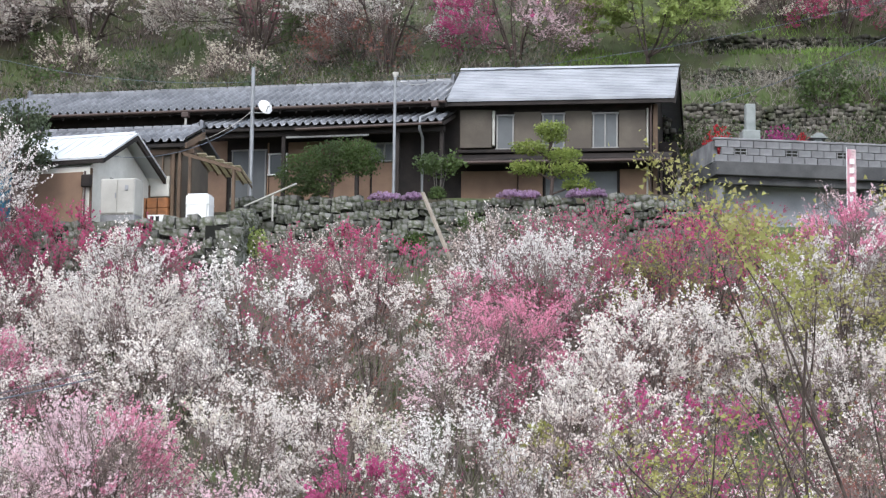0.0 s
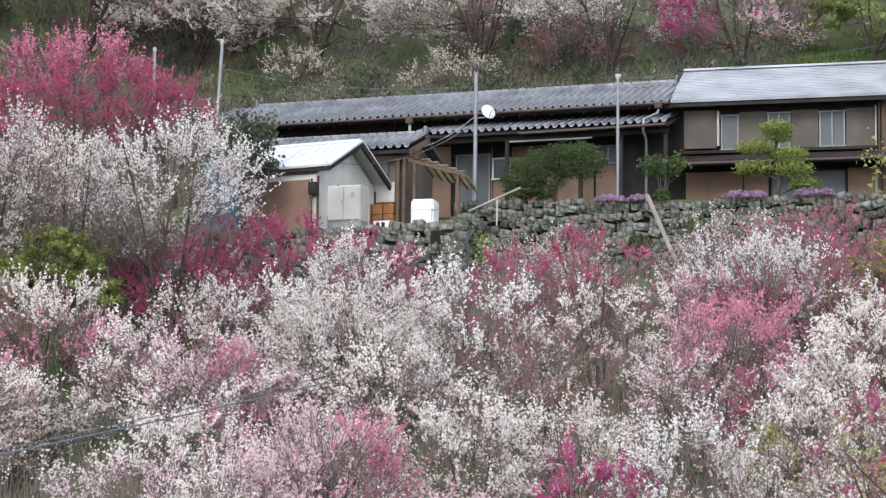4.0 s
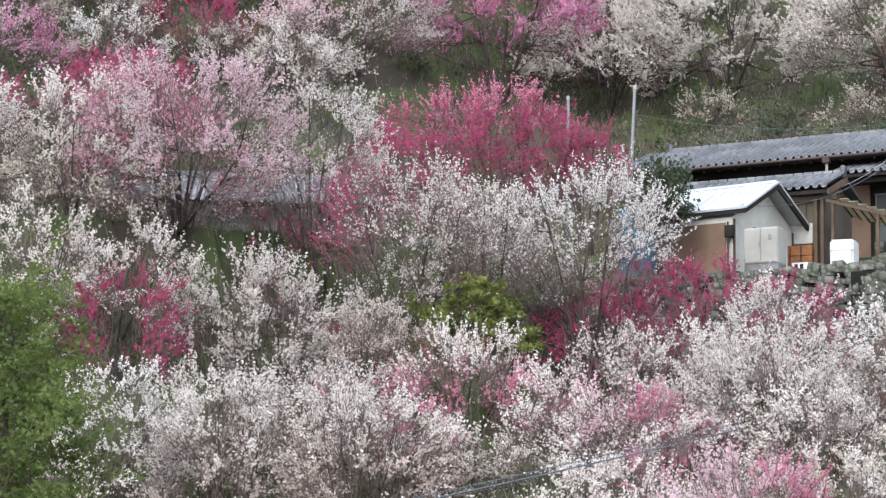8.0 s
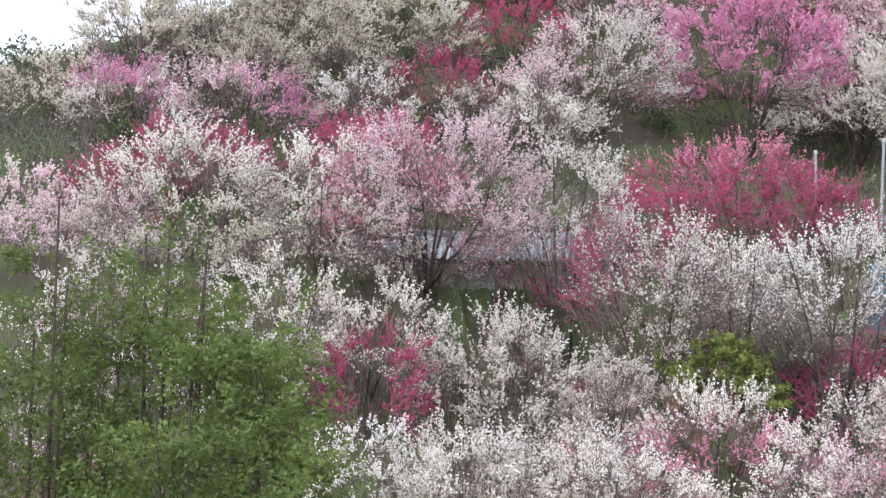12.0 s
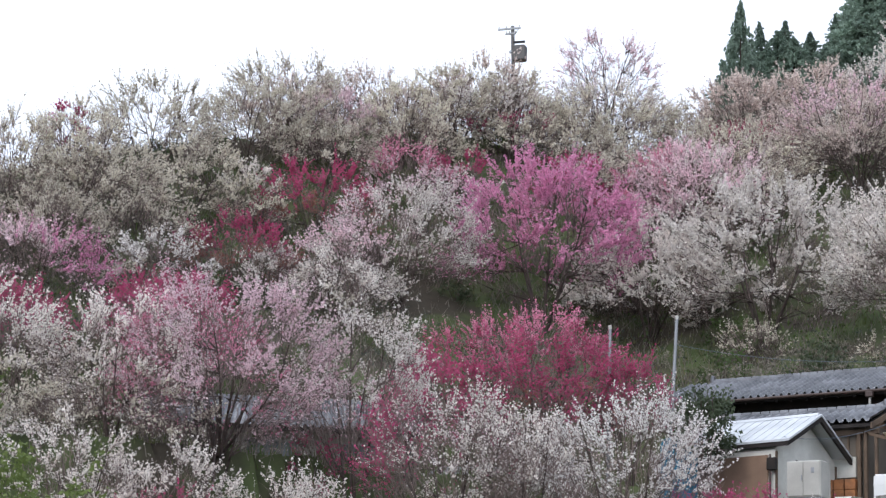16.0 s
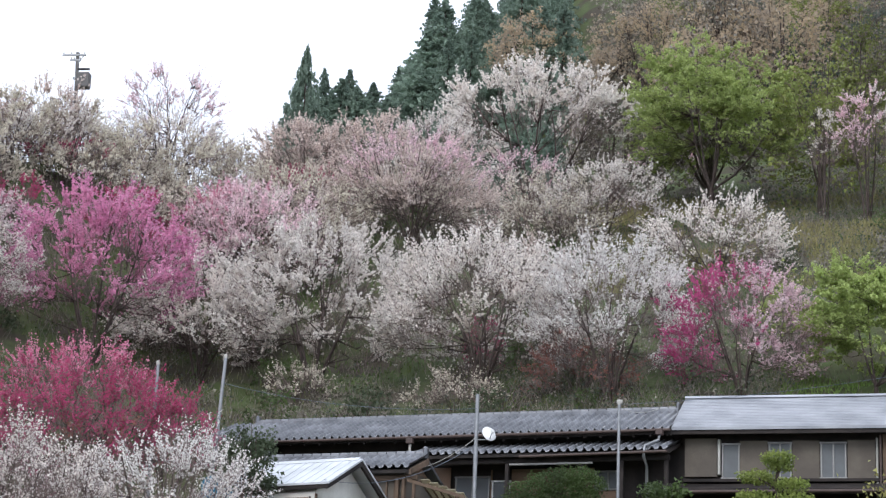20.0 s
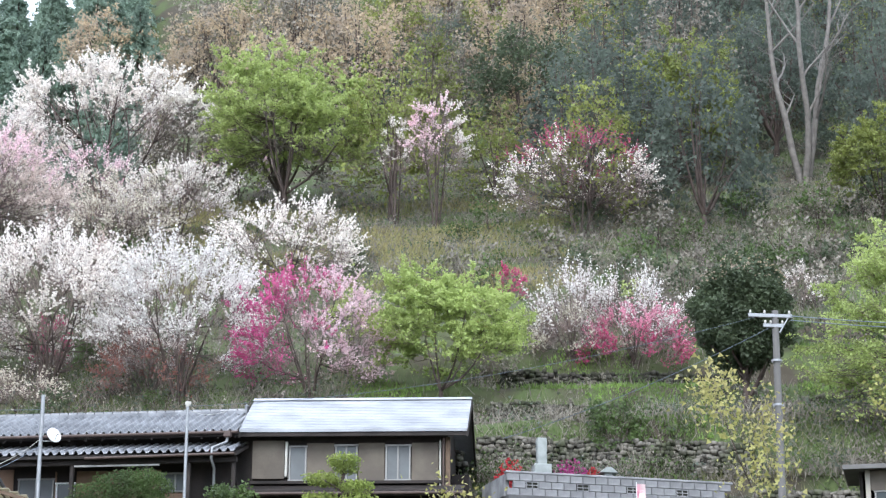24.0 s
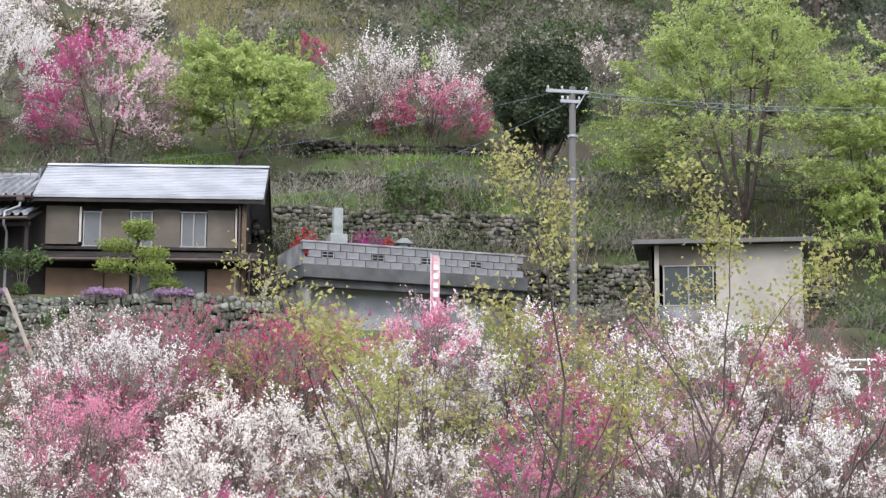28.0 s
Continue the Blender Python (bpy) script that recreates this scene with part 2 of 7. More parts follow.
def tube_arrays(chains, sides=5):
    """Tapered tubes along chains of (point, radius); vertices and quads."""
    V, Q, at = [], [], 0
    ang = np.linspace(0, 2 * np.pi, sides, endpoint=False)
    for chain in chains:
        P = np.array([c[0] for c in chain], float)
        T = np.gradient(P, axis=0)
        T /= np.linalg.norm(T, axis=1)[:, None] + 1e-9
        ref = np.array([0.0, 0.0, 1.0]) if abs(T[0][2]) < 0.9 else np.array([1.0, 0.0, 0.0])
        A = np.cross(T, ref)
        A /= np.linalg.norm(A, axis=1)[:, None] + 1e-9
        B = np.cross(T, A)
        for i, (_, r) in enumerate(chain):
            V.append(P[i] + r * (np.cos(ang)[:, None] * A[i] + np.sin(ang)[:, None] * B[i]))
        for i in range(len(chain) - 1):
            a = at + i * sides + np.arange(sides)
            b = at + i * sides + (np.arange(sides) + 1) % sides
            Q.append(np.stack([a, b, b + sides, a + sides], 1))
        at += len(chain) * sides
    return np.concatenate(V), np.concatenate(Q)


def tubes(name, chains, sides=5):
    return arrays_mesh(name, *tube_arrays(chains, sides))


def sticks(name, starts, ends, r0, sides=3):
    """Straight twigs that taper to a point, all at once."""
    P, Q = np.asarray(starts, float), np.asarray(ends, float)
    n = len(P)
    T = Q - P
    T /= np.linalg.norm(T, axis=1)[:, None] + 1e-9
    A = np.cross(T, np.array([0.31, 0.87, 0.38]))
    A /= np.linalg.norm(A, axis=1)[:, None] + 1e-9
    B = np.cross(T, A)
    rings = []
    for k in range(sides):
        w = 2 * math.pi * k / sides
        rings.append(P + (A * math.cos(w) + B * math.sin(w)) * r0)
    V = np.stack(rings + [Q], 1).reshape(-1, 3)
    at = np.arange(n) * (sides + 1)
    F = [np.stack([at + k, at + (k + 1) % sides, at + sides], 1) for k in range(sides)]
    return arrays_mesh(name, V, np.concatenate(F))


def flecks(name, centres, sizes, rng, up=0.0, pair=True):
    """Small crossed petals or leaves at the given places."""
    n = len(centres)
    a = rng.normal(size=(n, 3))
    a[:, 2] *= 1 - up
    a /= np.linalg.norm(a, axis=1)[:, None]
    b = np.cross(a, rng.normal(size=(n, 3)))
    b /= np.linalg.norm(b, axis=1)[:, None]
    c = np.cross(a, b)
    s = np.asarray(sizes)[:, None] * 0.5
    if not pair:
        # one bent-in petal each
        V = np.stack([centres - a * s - b * s * 0.8, centres + a * s * 1.1 - b * s * 0.5, centres + b * s * 1.15], 1).reshape(-1, 3)
        return arrays_mesh(name, V, np.arange(3 * n).reshape(-1, 3))
    sheets = [(a, b), (c, a * 0.8 + b * 0.6)]
    V, Q = [], []
    for k, (p, q) in enumerate(sheets):
        V.append(np.stack([centres - p * s, centres - q * s * 0.75, centres + p * s, centres + q * s * 0.75], 1).reshape(-1, 3))
        Q.append(np.arange(4 * n).reshape(-1, 4) + 4 * n * k)
    return arrays_mesh(name, np.concatenate(V), np.concatenate(Q))

# ---- the hillside ----
PROFILE_D = (0, 6, 12, 22, 30, 40, 50, 57, 59.6)
PROFILE_Z = (0, -0.2, -1.8, -2.2, -0.6, 2.0, 5.3, 8.0, 8.7)
UPPER_D = (69.0, 70.8, 72.5, 74.5, 80, 86, 93, 101, 110, 124, 200, 260, 420)
UPPER_Z = (11.0, 15.0, 16.3, 17.0, 20.0, 23.5, 27.2, 31.5, 36.0, 43.5, 92, 128, 210)
CREST_AZ = (-60, -40, -36, -34, -30, -26, -22, -16, -11, -6, -3.5, -1)
CREST_EL = (3, 9.6, 11.4, 12.2, 14.2, 15.6, 16.6, 17.1, 17.3, 18.0, 21, 40)
MOUNT_AZ = (-25, -14, -11.8, -10, -8.2, -6.8, -3, 0, 6)
MOUNT_EL = (2, 12.5, 16.3, 18.0, 18.2, 20.0, 22.5, 24, 25)


def smooth(a, b, v):
    k = min(1.0, max(0.0, (v - a) / (b - a)))
    return k * k * (3 - 2 * k)


def mix(a, b, k):
    return a + (b - a) * k


def uphill(x, y):
    """Distance up the hill: its contours run along the house, and bend towards the road in the west."""
    d = y + 0.2 * x if x > -20 else y - 4 - 0.9 * (x + 20)
    return d + (4.0 * smooth(-13.6, -14.8, x) + 2.0 * smooth(-18, -24, x)) * smooth(36, 48, d) * (1 - smooth(60, 66, d))


def ground(x, y):
    """Height of the ground. Contours run along the house, so d is the distance up the hill."""
    r = math.hypot(x, y)
    az = math.degrees(math.atan2(x, y))
    d = uphill(x, y)
    if y < 0 or abs(az) > 75:
        return -0.02 * r
    low = float(np.interp(d, PROFILE_D, PROFILE_Z))
    # the terraces that the houses stand on
    left = smooth(-5.3, -6.1, x)
    edge = mix(60.2, mix(54.7, 56.6, smooth(-13, -15, x)), left)
    shelf = mix(10.75, mix(9.35, 10.4, smooth(-14.5, -17, x)), left * (1 - smooth(62.4, 63.0, d)))
    if x > 7.3 and 7.3 < x < 15.2:
        shelf = mix(9.9, 12.0, smooth(66.3, 66.9, d))
    elif x >= 15.2:
        shelf = 10.0
    z = mix(low, shelf, smooth(edge, edge + 0.5, d))
    up = float(np.interp(d, UPPER_D, UPPER_Z))
    # the western shoulder of the hill
    up += 3.4 * smooth(82, 97, r) * smooth(-3.5, -8, az)
    # stepped fields to the east of the house
    if x > 4 and 66 < d < 84:
        step = 2.3
        base = up / step
        k = math.floor(base) + smooth(0.55, 0.95, base - math.floor(base))
        up = mix(up, k * step, smooth(4, 8, x) * (1 - smooth(26, 32, x)))
    z = mix(z, up, smooth(67.0, 69.0, d)) if d < 69 else up
    # the crest falls away to the west, with the wooded mountain behind
    if r > 60 and az < 6:
        cap = 1.6 + 98 * math.tan(math.radians(float(np.interp(az, CREST_AZ, CREST_EL)))) - 0.45 * max(0.0, r - 101)
        m = 1.6 + 230 * math.tan(math.radians(float(np.interp(az, MOUNT_AZ, MOUNT_EL))))
        z = max(min(z, cap), mix(-40, m, smooth(105, 230, r)))
    if r > 300:
        z = mix(z, 0.25 * z, smooth(300, 900, r))
    return z

def relief(x, y):
    """The ground with its small unevenness."""
    r = math.hypot(x, y)
    return ground(x, y) + (noise.noise((x * 0.35, y * 0.35, 0)) * 0.22 + noise.noise((x * 1.3, y * 1.3, 4)) * 0.07) * smooth(10, 22, r) * (1 - smooth(150, 400, r))


def build_ground():
    azs = list(np.arange(-180, -46, 6.0)) + list(np.arange(-46, 34, 0.4)) + list(np.arange(34, 180, 6.0))
    rs = [0.01, 1, 3, 6, 9, 12] + list(np.arange(15, 54, 1.5)) + list(np.arange(54, 90, 0.45)) + list(np.arange(90, 125, 1.2)) + list(np.arange(126, 300, 6.0)) + [320, 380, 480, 650, 900, 1400, 2200, 3500]
    V = []
    for r in rs:
        for a in azs:
            x, y = r * math.sin(radians(a)) + (0.3 if r < 0.5 else 0.0), r * math.cos(radians(a))
            V.append((x, y, relief(x, y)))
    n, k = len(azs), len(rs)
    i, j = np.meshgrid(np.arange(k - 1), np.arange(n), indexing="ij")
    j2 = (j + 1) % n
    Q = np.stack([i * n + j, i * n + j2, (i + 1) * n + j2, (i + 1) * n + j], -1).reshape(-1, 4)
    me = arrays_mesh("ground", np.array(V), Q[:, ::-1])
    ob = part("ground", me, EARTH, smooth=True)
    tagged(ob, "terraced hillside of grass, moss and bare soil", "ground", kind="structure")


build_ground()


# ---- trees ----
def grow(rng, H, W, limbs=8, sprays=64, shoots_each=7, upright=0.6, low=0.30, twig_len=0.5, thick=1.0, tiers=0):
    """A domed crown H high and W wide on many thin limbs that fan out low: wood as chains, and the shoots that carry flowers or leaves."""
    base_r = (0.010 * H + 0.005 * W) * thick
    clear = rng.uniform(0.08, 0.16)
    top = np.array([rng.normal(0, 0.02), rng.normal(0, 0.02), clear])
    wood = [[(np.array([0, 0, -0.04]), 1.35), (top * 0.5, 1.05), (top, 0.95)]]
    curves = []
    for i in range(limbs):
        a = 2 * np.pi * (i + rng.uniform(-0.35, 0.35)) / limbs
        lean = rng.uniform(0.25, 1.0) if i else 0.1
        end = np.array([np.cos(a) * 0.40 * lean, np.sin(a) * 0.40 * lean, low + (0.93 - low) * math.sqrt(max(0.05, 1 - 0.85 * lean * lean)) * rng.uniform(0.8, 1.0)])
        bend = rng.normal(0, 0.022, 3)
        pts = []
        for s in np.linspace(0, 1, 6):
            flat = (end - top) * np.array([s ** 0.85, s ** 0.85, s ** 1.2])
            pts.append(top + flat + bend * math.sin(3.14 * s))
        curves.append((a, lean, np.array(pts)))
        wood.append([(p, 0.60 * (1 - 0.80 * s)) for p, s in zip(pts, np.linspace(0, 1, 6))])
    flat_pts = np.concatenate([c[2][1:] for c in curves])
    lump = rng.uniform(0, 6.28, 3)
    tips = []
    for k in range(sprays):
        a = rng.uniform(0, 6.283)
        v = rng.uniform(-0.3, 1.0)
        rho = rng.uniform(0.5, 1.0) ** 0.5 * (1 + 0.10 * math.sin(3 * a + lump[0]) + 0.07 * math.sin(5 * a + lump[1] + 4 * v))
        h = math.sqrt(max(0.0, 1 - v ** 2.4)) if v > 0 else 1.0 - 0.15 * v * v
        z = low + 0.08 + (0.80 - low) * max(v, -0.3) * rho
        if tiers:
            z = (math.floor(z * tiers + 0.4 * math.sin(2 * a + lump[2])) + 0.5 + rng.normal(0, 0.09)) / tiers
        c = np.array([math.cos(a) * 0.46 * h * rho, math.sin(a) * 0.46 * h * rho, z])
        i = int(np.argmin(((flat_pts - c * np.array([0.8, 0.8, 0.86])) ** 2).sum(1)))
        p0 = flat_pts[i]
        mid = (p0 + c) / 2 + np.array([0, 0, -0.02]) + rng.normal(0, 0.01, 3)
        wood.append([(p0, 0.11), (mid, 0.085), (c, 0.05)])
        tips.append((a, v, rho, p0, mid, c))
    hw = np.percentile([math.hypot(q[5][0], q[5][1]) for q in tips], 90)
    reach = twig_len * 0.8
    fit = np.array([(W / 2 - reach * 0.5) / hw] * 2 + [(H - reach * 0.8) / np.percentile([q[5][2] for q in tips], 98)])
    wood = [[(p * fit, r * base_r) for p, r in c] for c in wood]
    shoots, shell = [], []
    for a, v, rho, p0, mid, c in tips:
        out = np.array([math.cos(a), math.sin(a), 0.0]) * (0.2 + 0.7 * (1 - max(v, 0)))
        for _ in range(shoots_each):
            s = rng.uniform(0.2, 1.0) ** 0.7
            q = ((mid + (c - mid) * (2 * s - 1)) if s > 0.5 else (p0 + (mid - p0) * 2 * s)) * fit
            t = np.array([rng.normal(0, 0.5), rng.normal(0, 0.5), upright + rng.normal(0, 0.25)]) + out
            t /= np.linalg.norm(t)
            shoots.append((q, q + t * twig_len * rng.uniform(0.5, 1.5)))
            shell.append((0.06 + 0.94 * smooth(-0.30, 0.45, v + rng.normal(0, 0.2))) * (0.15 + 0.85 * s))
    return wood, shoots, np.array(shell)


def frame_mesh(wood):
    """Trunk and limbs as tubes, with the thin side branches as tapered sticks, in one mesh."""
    V, Q = tube_arrays([c for c in wood if len(c) > 3] + wood[:1], 5)
    thin = [c for c in wood[1:] if len(c) == 3]
    Vs = [V]
    tri = [np.stack([Q[:, 0], Q[:, 1], Q[:, 2]], 1), np.stack([Q[:, 0], Q[:, 2], Q[:, 3]], 1)]
    at = len(V)
    if thin:
        P = np.array([c[0][0] for c in thin] + [c[1][0] for c in thin])
        E = np.array([c[1][0] for c in thin] + [c[2][0] for c in thin])
        r = np.array([c[0][1] for c in thin] + [c[1][1] for c in thin])[:, None]
        T = E - P
        T /= np.linalg.norm(T, axis=1)[:, None] + 1e-9
        A = np.cross(T, np.array([0.31, 0.87, 0.38]))
        A /= np.linalg.norm(A, axis=1)[:, None] + 1e-9
        B = np.cross(T, A)
        n = len(P)
        tips = [P + (A * math.cos(w) + B * math.sin(w)) * r for w in (0, 2.09, 4.19)]
        Vs.append(np.stack(tips + [E + T * 0.03], 1).reshape(-1, 3))
        b = at + np.arange(n) * 4
        tri += [np.stack([b, b + 1, b + 3], 1), np.stack([b + 1, b + 2, b + 3], 1), np.stack([b + 2, b, b + 3], 1)]
    return arrays_mesh("trunk", np.concatenate(Vs), np.concatenate(tri))


def along(rng, shoots, count, spread, shell=None):
    """Places strewn along the shoots, more of them where the crown is fullest."""
    P, Q = np.array([s[0] for s in shoots]), np.array([s[1] for s in shoots])
    i = rng.choice(len(shoots), count, p=None if shell is None else shell / shell.sum())
    s = rng.uniform(0.0, 1.0, count)[:, None] ** 0.75
    return P[i] + (Q[i] - P[i]) * s + rng.normal(0, spread, (count, 3)), i


TREE_WORDS = {
    "white": "peach tree full of white blossom on the slope", "snow": "peach tree covered in snow-white blossom spikes",
    "cream": "tree hazed with thin cream blossom on the hill", "blush": "peach tree full of pale pink blossom",
    "pink": "peach tree in bright pink blossom", "crimson": "peach tree in deep crimson blossom",
    "magenta": "peach tree in purplish magenta blossom", "rose": "peach tree in deep rose blossom", "rust": "thin tree with reddish brown buds", "peach": "tree with thin peach-coloured blossom"}


def flower_frame(rng, H, W, low, spike, clusters, sprays, shoots_each):
    """An umbrella crown: stems fan out from the foot, each carries limbs to clusters on a domed shell, and flowering shoots stand out of the clusters.
    Gives the wood as chains, the starts and ends of the shoots, and how full of flower each shoot is."""
    zc = low * H
    base_r = 0.0075 * H + 0.0032 * W
    K = clusters
    v = np.clip(-0.30 + 1.27 * (np.arange(K) + rng.uniform(0.1, 0.9, K)) / K, -0.30, 0.97)
    a = np.arange(K) * 2.39996 + rng.normal(0, 0.30, K) + rng.uniform(0, 6.28)
    p1, p2 = rng.uniform(0, 6.28, 2)
    lump = 1 + 0.11 * np.sin(2 * a + p1) + 0.08 * np.sin(5 * a + p2 + 3 * v) + rng.normal(0, 0.05, K)
    rad = W * 0.485 * lump * np.where(v > 0, np.sqrt(1 - np.clip(v, 0, 1) ** 2.2), 1 - 0.5 * v * v)
    C = np.stack([np.cos(a) * rad, np.sin(a) * rad, zc + (H * 0.93 - zc) * v * (0.92 + 0.08 * lump) * np.where(v < 0, 0.75, 1.0)], 1)
    N = np.stack([np.cos(a) * np.sqrt(1 - np.clip(v, 0, 1) ** 2), np.sin(a) * np.sqrt(1 - np.clip(v, 0, 1) ** 2), np.clip(v, -0.1, 1)], 1)
    # stems
    S = int(rng.integers(5, 9)) if low < 0.45 else int(rng.integers(3, 6))
    wood, stem_pts, stem_az = [], [], []
    s6 = np.linspace(0, 1, 6)
    for k in range(S):
        b = 6.283 * (k + rng.uniform(-0.3, 0.3)) / S
        reach = W * rng.uniform(0.12, 0.36)
        end = np.array([math.cos(b) * reach, math.sin(b) * reach, zc + (H - zc) * rng.uniform(0.45, 0.75)])
        foot = np.array([math.cos(b), math.sin(b), 0]) * base_r * rng.uniform(0.8, 2.5)
        bend = rng.normal(0, 0.03 * W, 3) * np.array([1, 1, 0.2])
        pts = foot + (end - foot) * np.stack([s6 ** 1.1, s6 ** 1.1, s6 ** 0.95], 1) + bend * np.sin(3.14 * s6)[:, None]
        pts[0][2] = -0.15
        wood.append([(p, base_r * (0.85 - 0.6 * q)) for p, q in zip(pts, s6)])
        stem_pts.append(pts)
        stem_az.append(b)
    stem_pts, stem_az = np.array(stem_pts), np.array(stem_az)
    A, B, full = [], [], []
    rc = 1.0 * W / math.sqrt(K)
    L = min(0.75, 0.10 * W + 0.16) * spike
    for k in range(K):
        j = int(np.argmax(np.cos(stem_az - a[k]) + rng.normal(0, 0.15, S)))
        i = 1 + int(np.clip(round((0.15 + 0.6 * max(v[k], 0)) * 5 + rng.normal(0, 0.5)), 0, 4))
        p0 = stem_pts[j][i]
        mid = (p0 + C[k]) / 2 + np.array([0, 0, -0.05 * (H - zc)]) * (v[k] > 0.2) + rng.normal(0, 0.02 * W, 3)
        wood.append([(p0, base_r * 0.50), (mid, base_r * 0.36), (C[k], base_r * 0.16)])
        for _ in range(sprays):
            d = rng.normal(size=3)
            d /= np.linalg.norm(d)
            d = d * np.array([1, 1, 0.65]) + 0.35 * N[k]
            e = C[k] + d * rc * rng.uniform(0.35, 1.05)
            q0 = mid + (C[k] - mid) * rng.uniform(0.5, 1.0)
            A.append(q0[None])
            B.append(e[None])
            full.append(np.full(1, 0.15))
            u = rng.uniform(0.25, 1.0, (shoots_each, 1))
            q = q0 + (e - q0) * u
            t = 0.55 * N[k] + 0.3 * d + rng.normal(0, 0.36, (shoots_each, 3)) + np.array([0, 0, 0.42 * spike])
            t /= np.linalg.norm(t, axis=1)[:, None]
            A.append(q)
            B.append(q + t * L * rng.uniform(0.45, 1.35, (shoots_each, 1)))
            full.append(np.full(shoots_each, (0.10 + 0.90 * smooth(-0.36, 0.06, v[k] + rng.normal(0, 0.08))) * rng.uniform(0.55, 1.2)))
    return wood, np.concatenate(A), np.concatenate(B), np.concatenate(full)


SIDES = {"left": (-1.0, 0.0, 0.0), "right": (1.0, 0.0, 0.0), "top": (0.0, 0.0, 1.3), "low": (0.0, 0.0, -1.3)}


def blossom_tree(x, y, H, W, main, second="", share=0.0, side="left", seed=1, dense=1.0, crown=0.28, spike=1.0):
    """A flowering peach: stems, limbs and twigs, and thousands of small flowers of one or two colours along the shoots."""
    rng = np.random.default_rng(seed)
    r = math.hypot(x, y)
    words = TREE_WORDS[main] + (f", some limbs {second}" if second else "")
    t = thing("peach_tree", pose(x, y, relief(x, y) - 0.05), words, "tree", "blossoming trees on the hillside")
    area = W * (H * (1 - crown) + 0.4 * W)
    K = int(np.clip(11 + 1.5 * area, 14, 84))
    wood, A, B, full = flower_frame(rng, H, W, crown, spike, K, 5 if r < 82 else 4, 5 if r < 82 else 4)
    part("trunk", frame_mesh(wood), BARK, t)
    thin = 0.005 + 0.00008 * r
    part("twig_growth", sticks("twig_growth", A, B, thin), TWIG, t)["kind"] = "stuff"
    # bare twigs inside and under the crown
    k = rng.choice(len(A), int(len(A) * 0.55))
    C = A[k] * np.array([0.80, 0.80, 0.82]) + rng.normal(0, 0.05 * W, (len(k), 3)) * np.array([1, 1, 0.7])
    C[:, 2] = np.maximum(C[:, 2], 0.12 * H)
    D = C * np.array([0.35, 0.35, 0.0]) / (0.3 * W) + np.array([0, 0, 0.9]) + rng.normal(0, 0.35, C.shape)
    part("inner_twig_growth", sticks("inner_twig_growth", C, C + D * rng.uniform(0.3, 0.8, (len(k), 1)) * min(1.0, 0.3 * H), thin), TWIG, t)["kind"] = "stuff"
    size = 0.022 + 0.00060 * r
    wanted = dense * area * (1.95 + 0.75 * smooth(60, 74, r)) / size ** 2
    count = int(np.clip(wanted, 600, 29000))
    size *= math.sqrt(max(1.0, wanted / 29000))
    i = rng.choice(len(A), count, p=full / full.sum())
    u = rng.uniform(0.08, 1.0, count)[:, None]
    P = A[i] + (B - A)[i] * u + rng.normal(0, 0.008 + 0.20 * size, (count, 3))
    s = size * rng.uniform(0.65, 1.5, count) * (1.15 - 0.35 * u[:, 0])
    if second:
        # limbs of the second colour together, on one side of the crown
        key = ((A - A.mean(0)) / np.array([W / 2, W / 2, H * (1 - crown) / 2])) @ np.array(SIDES[side]) + rng.normal(0, 0.30, len(A))
        two = (key > np.quantile(key, 1 - share))[i]
        part("blossom", flecks("blossom", P[two], s[two], rng, pair=False), BLOSSOM[second], t, f"{second} blossom")["kind"] = "stuff"
        P, s = P[~two], s[~two]
    part("blossom", flecks("blossom", P, s, rng, pair=False), BLOSSOM[main], t)["kind"] = "stuff"
    return t


LEAF_WORDS = {"fresh": "spreading tree in fresh yellow-green leaf", "lime": "slender tree with sparse young lime leaves", "dark": "dark evergreen broadleaf tree",
              "mid": "green broadleaf shrub on the slope", "woodland": "evergreen tree of the wooded slope", "brown": "tree in brown bud on the wooded slope", "dry": "bare grey thicket with few leaves", "olive": "tree in dull olive-green leaf", "grove": "broad tree in layered yellow-green leaf near the road"}


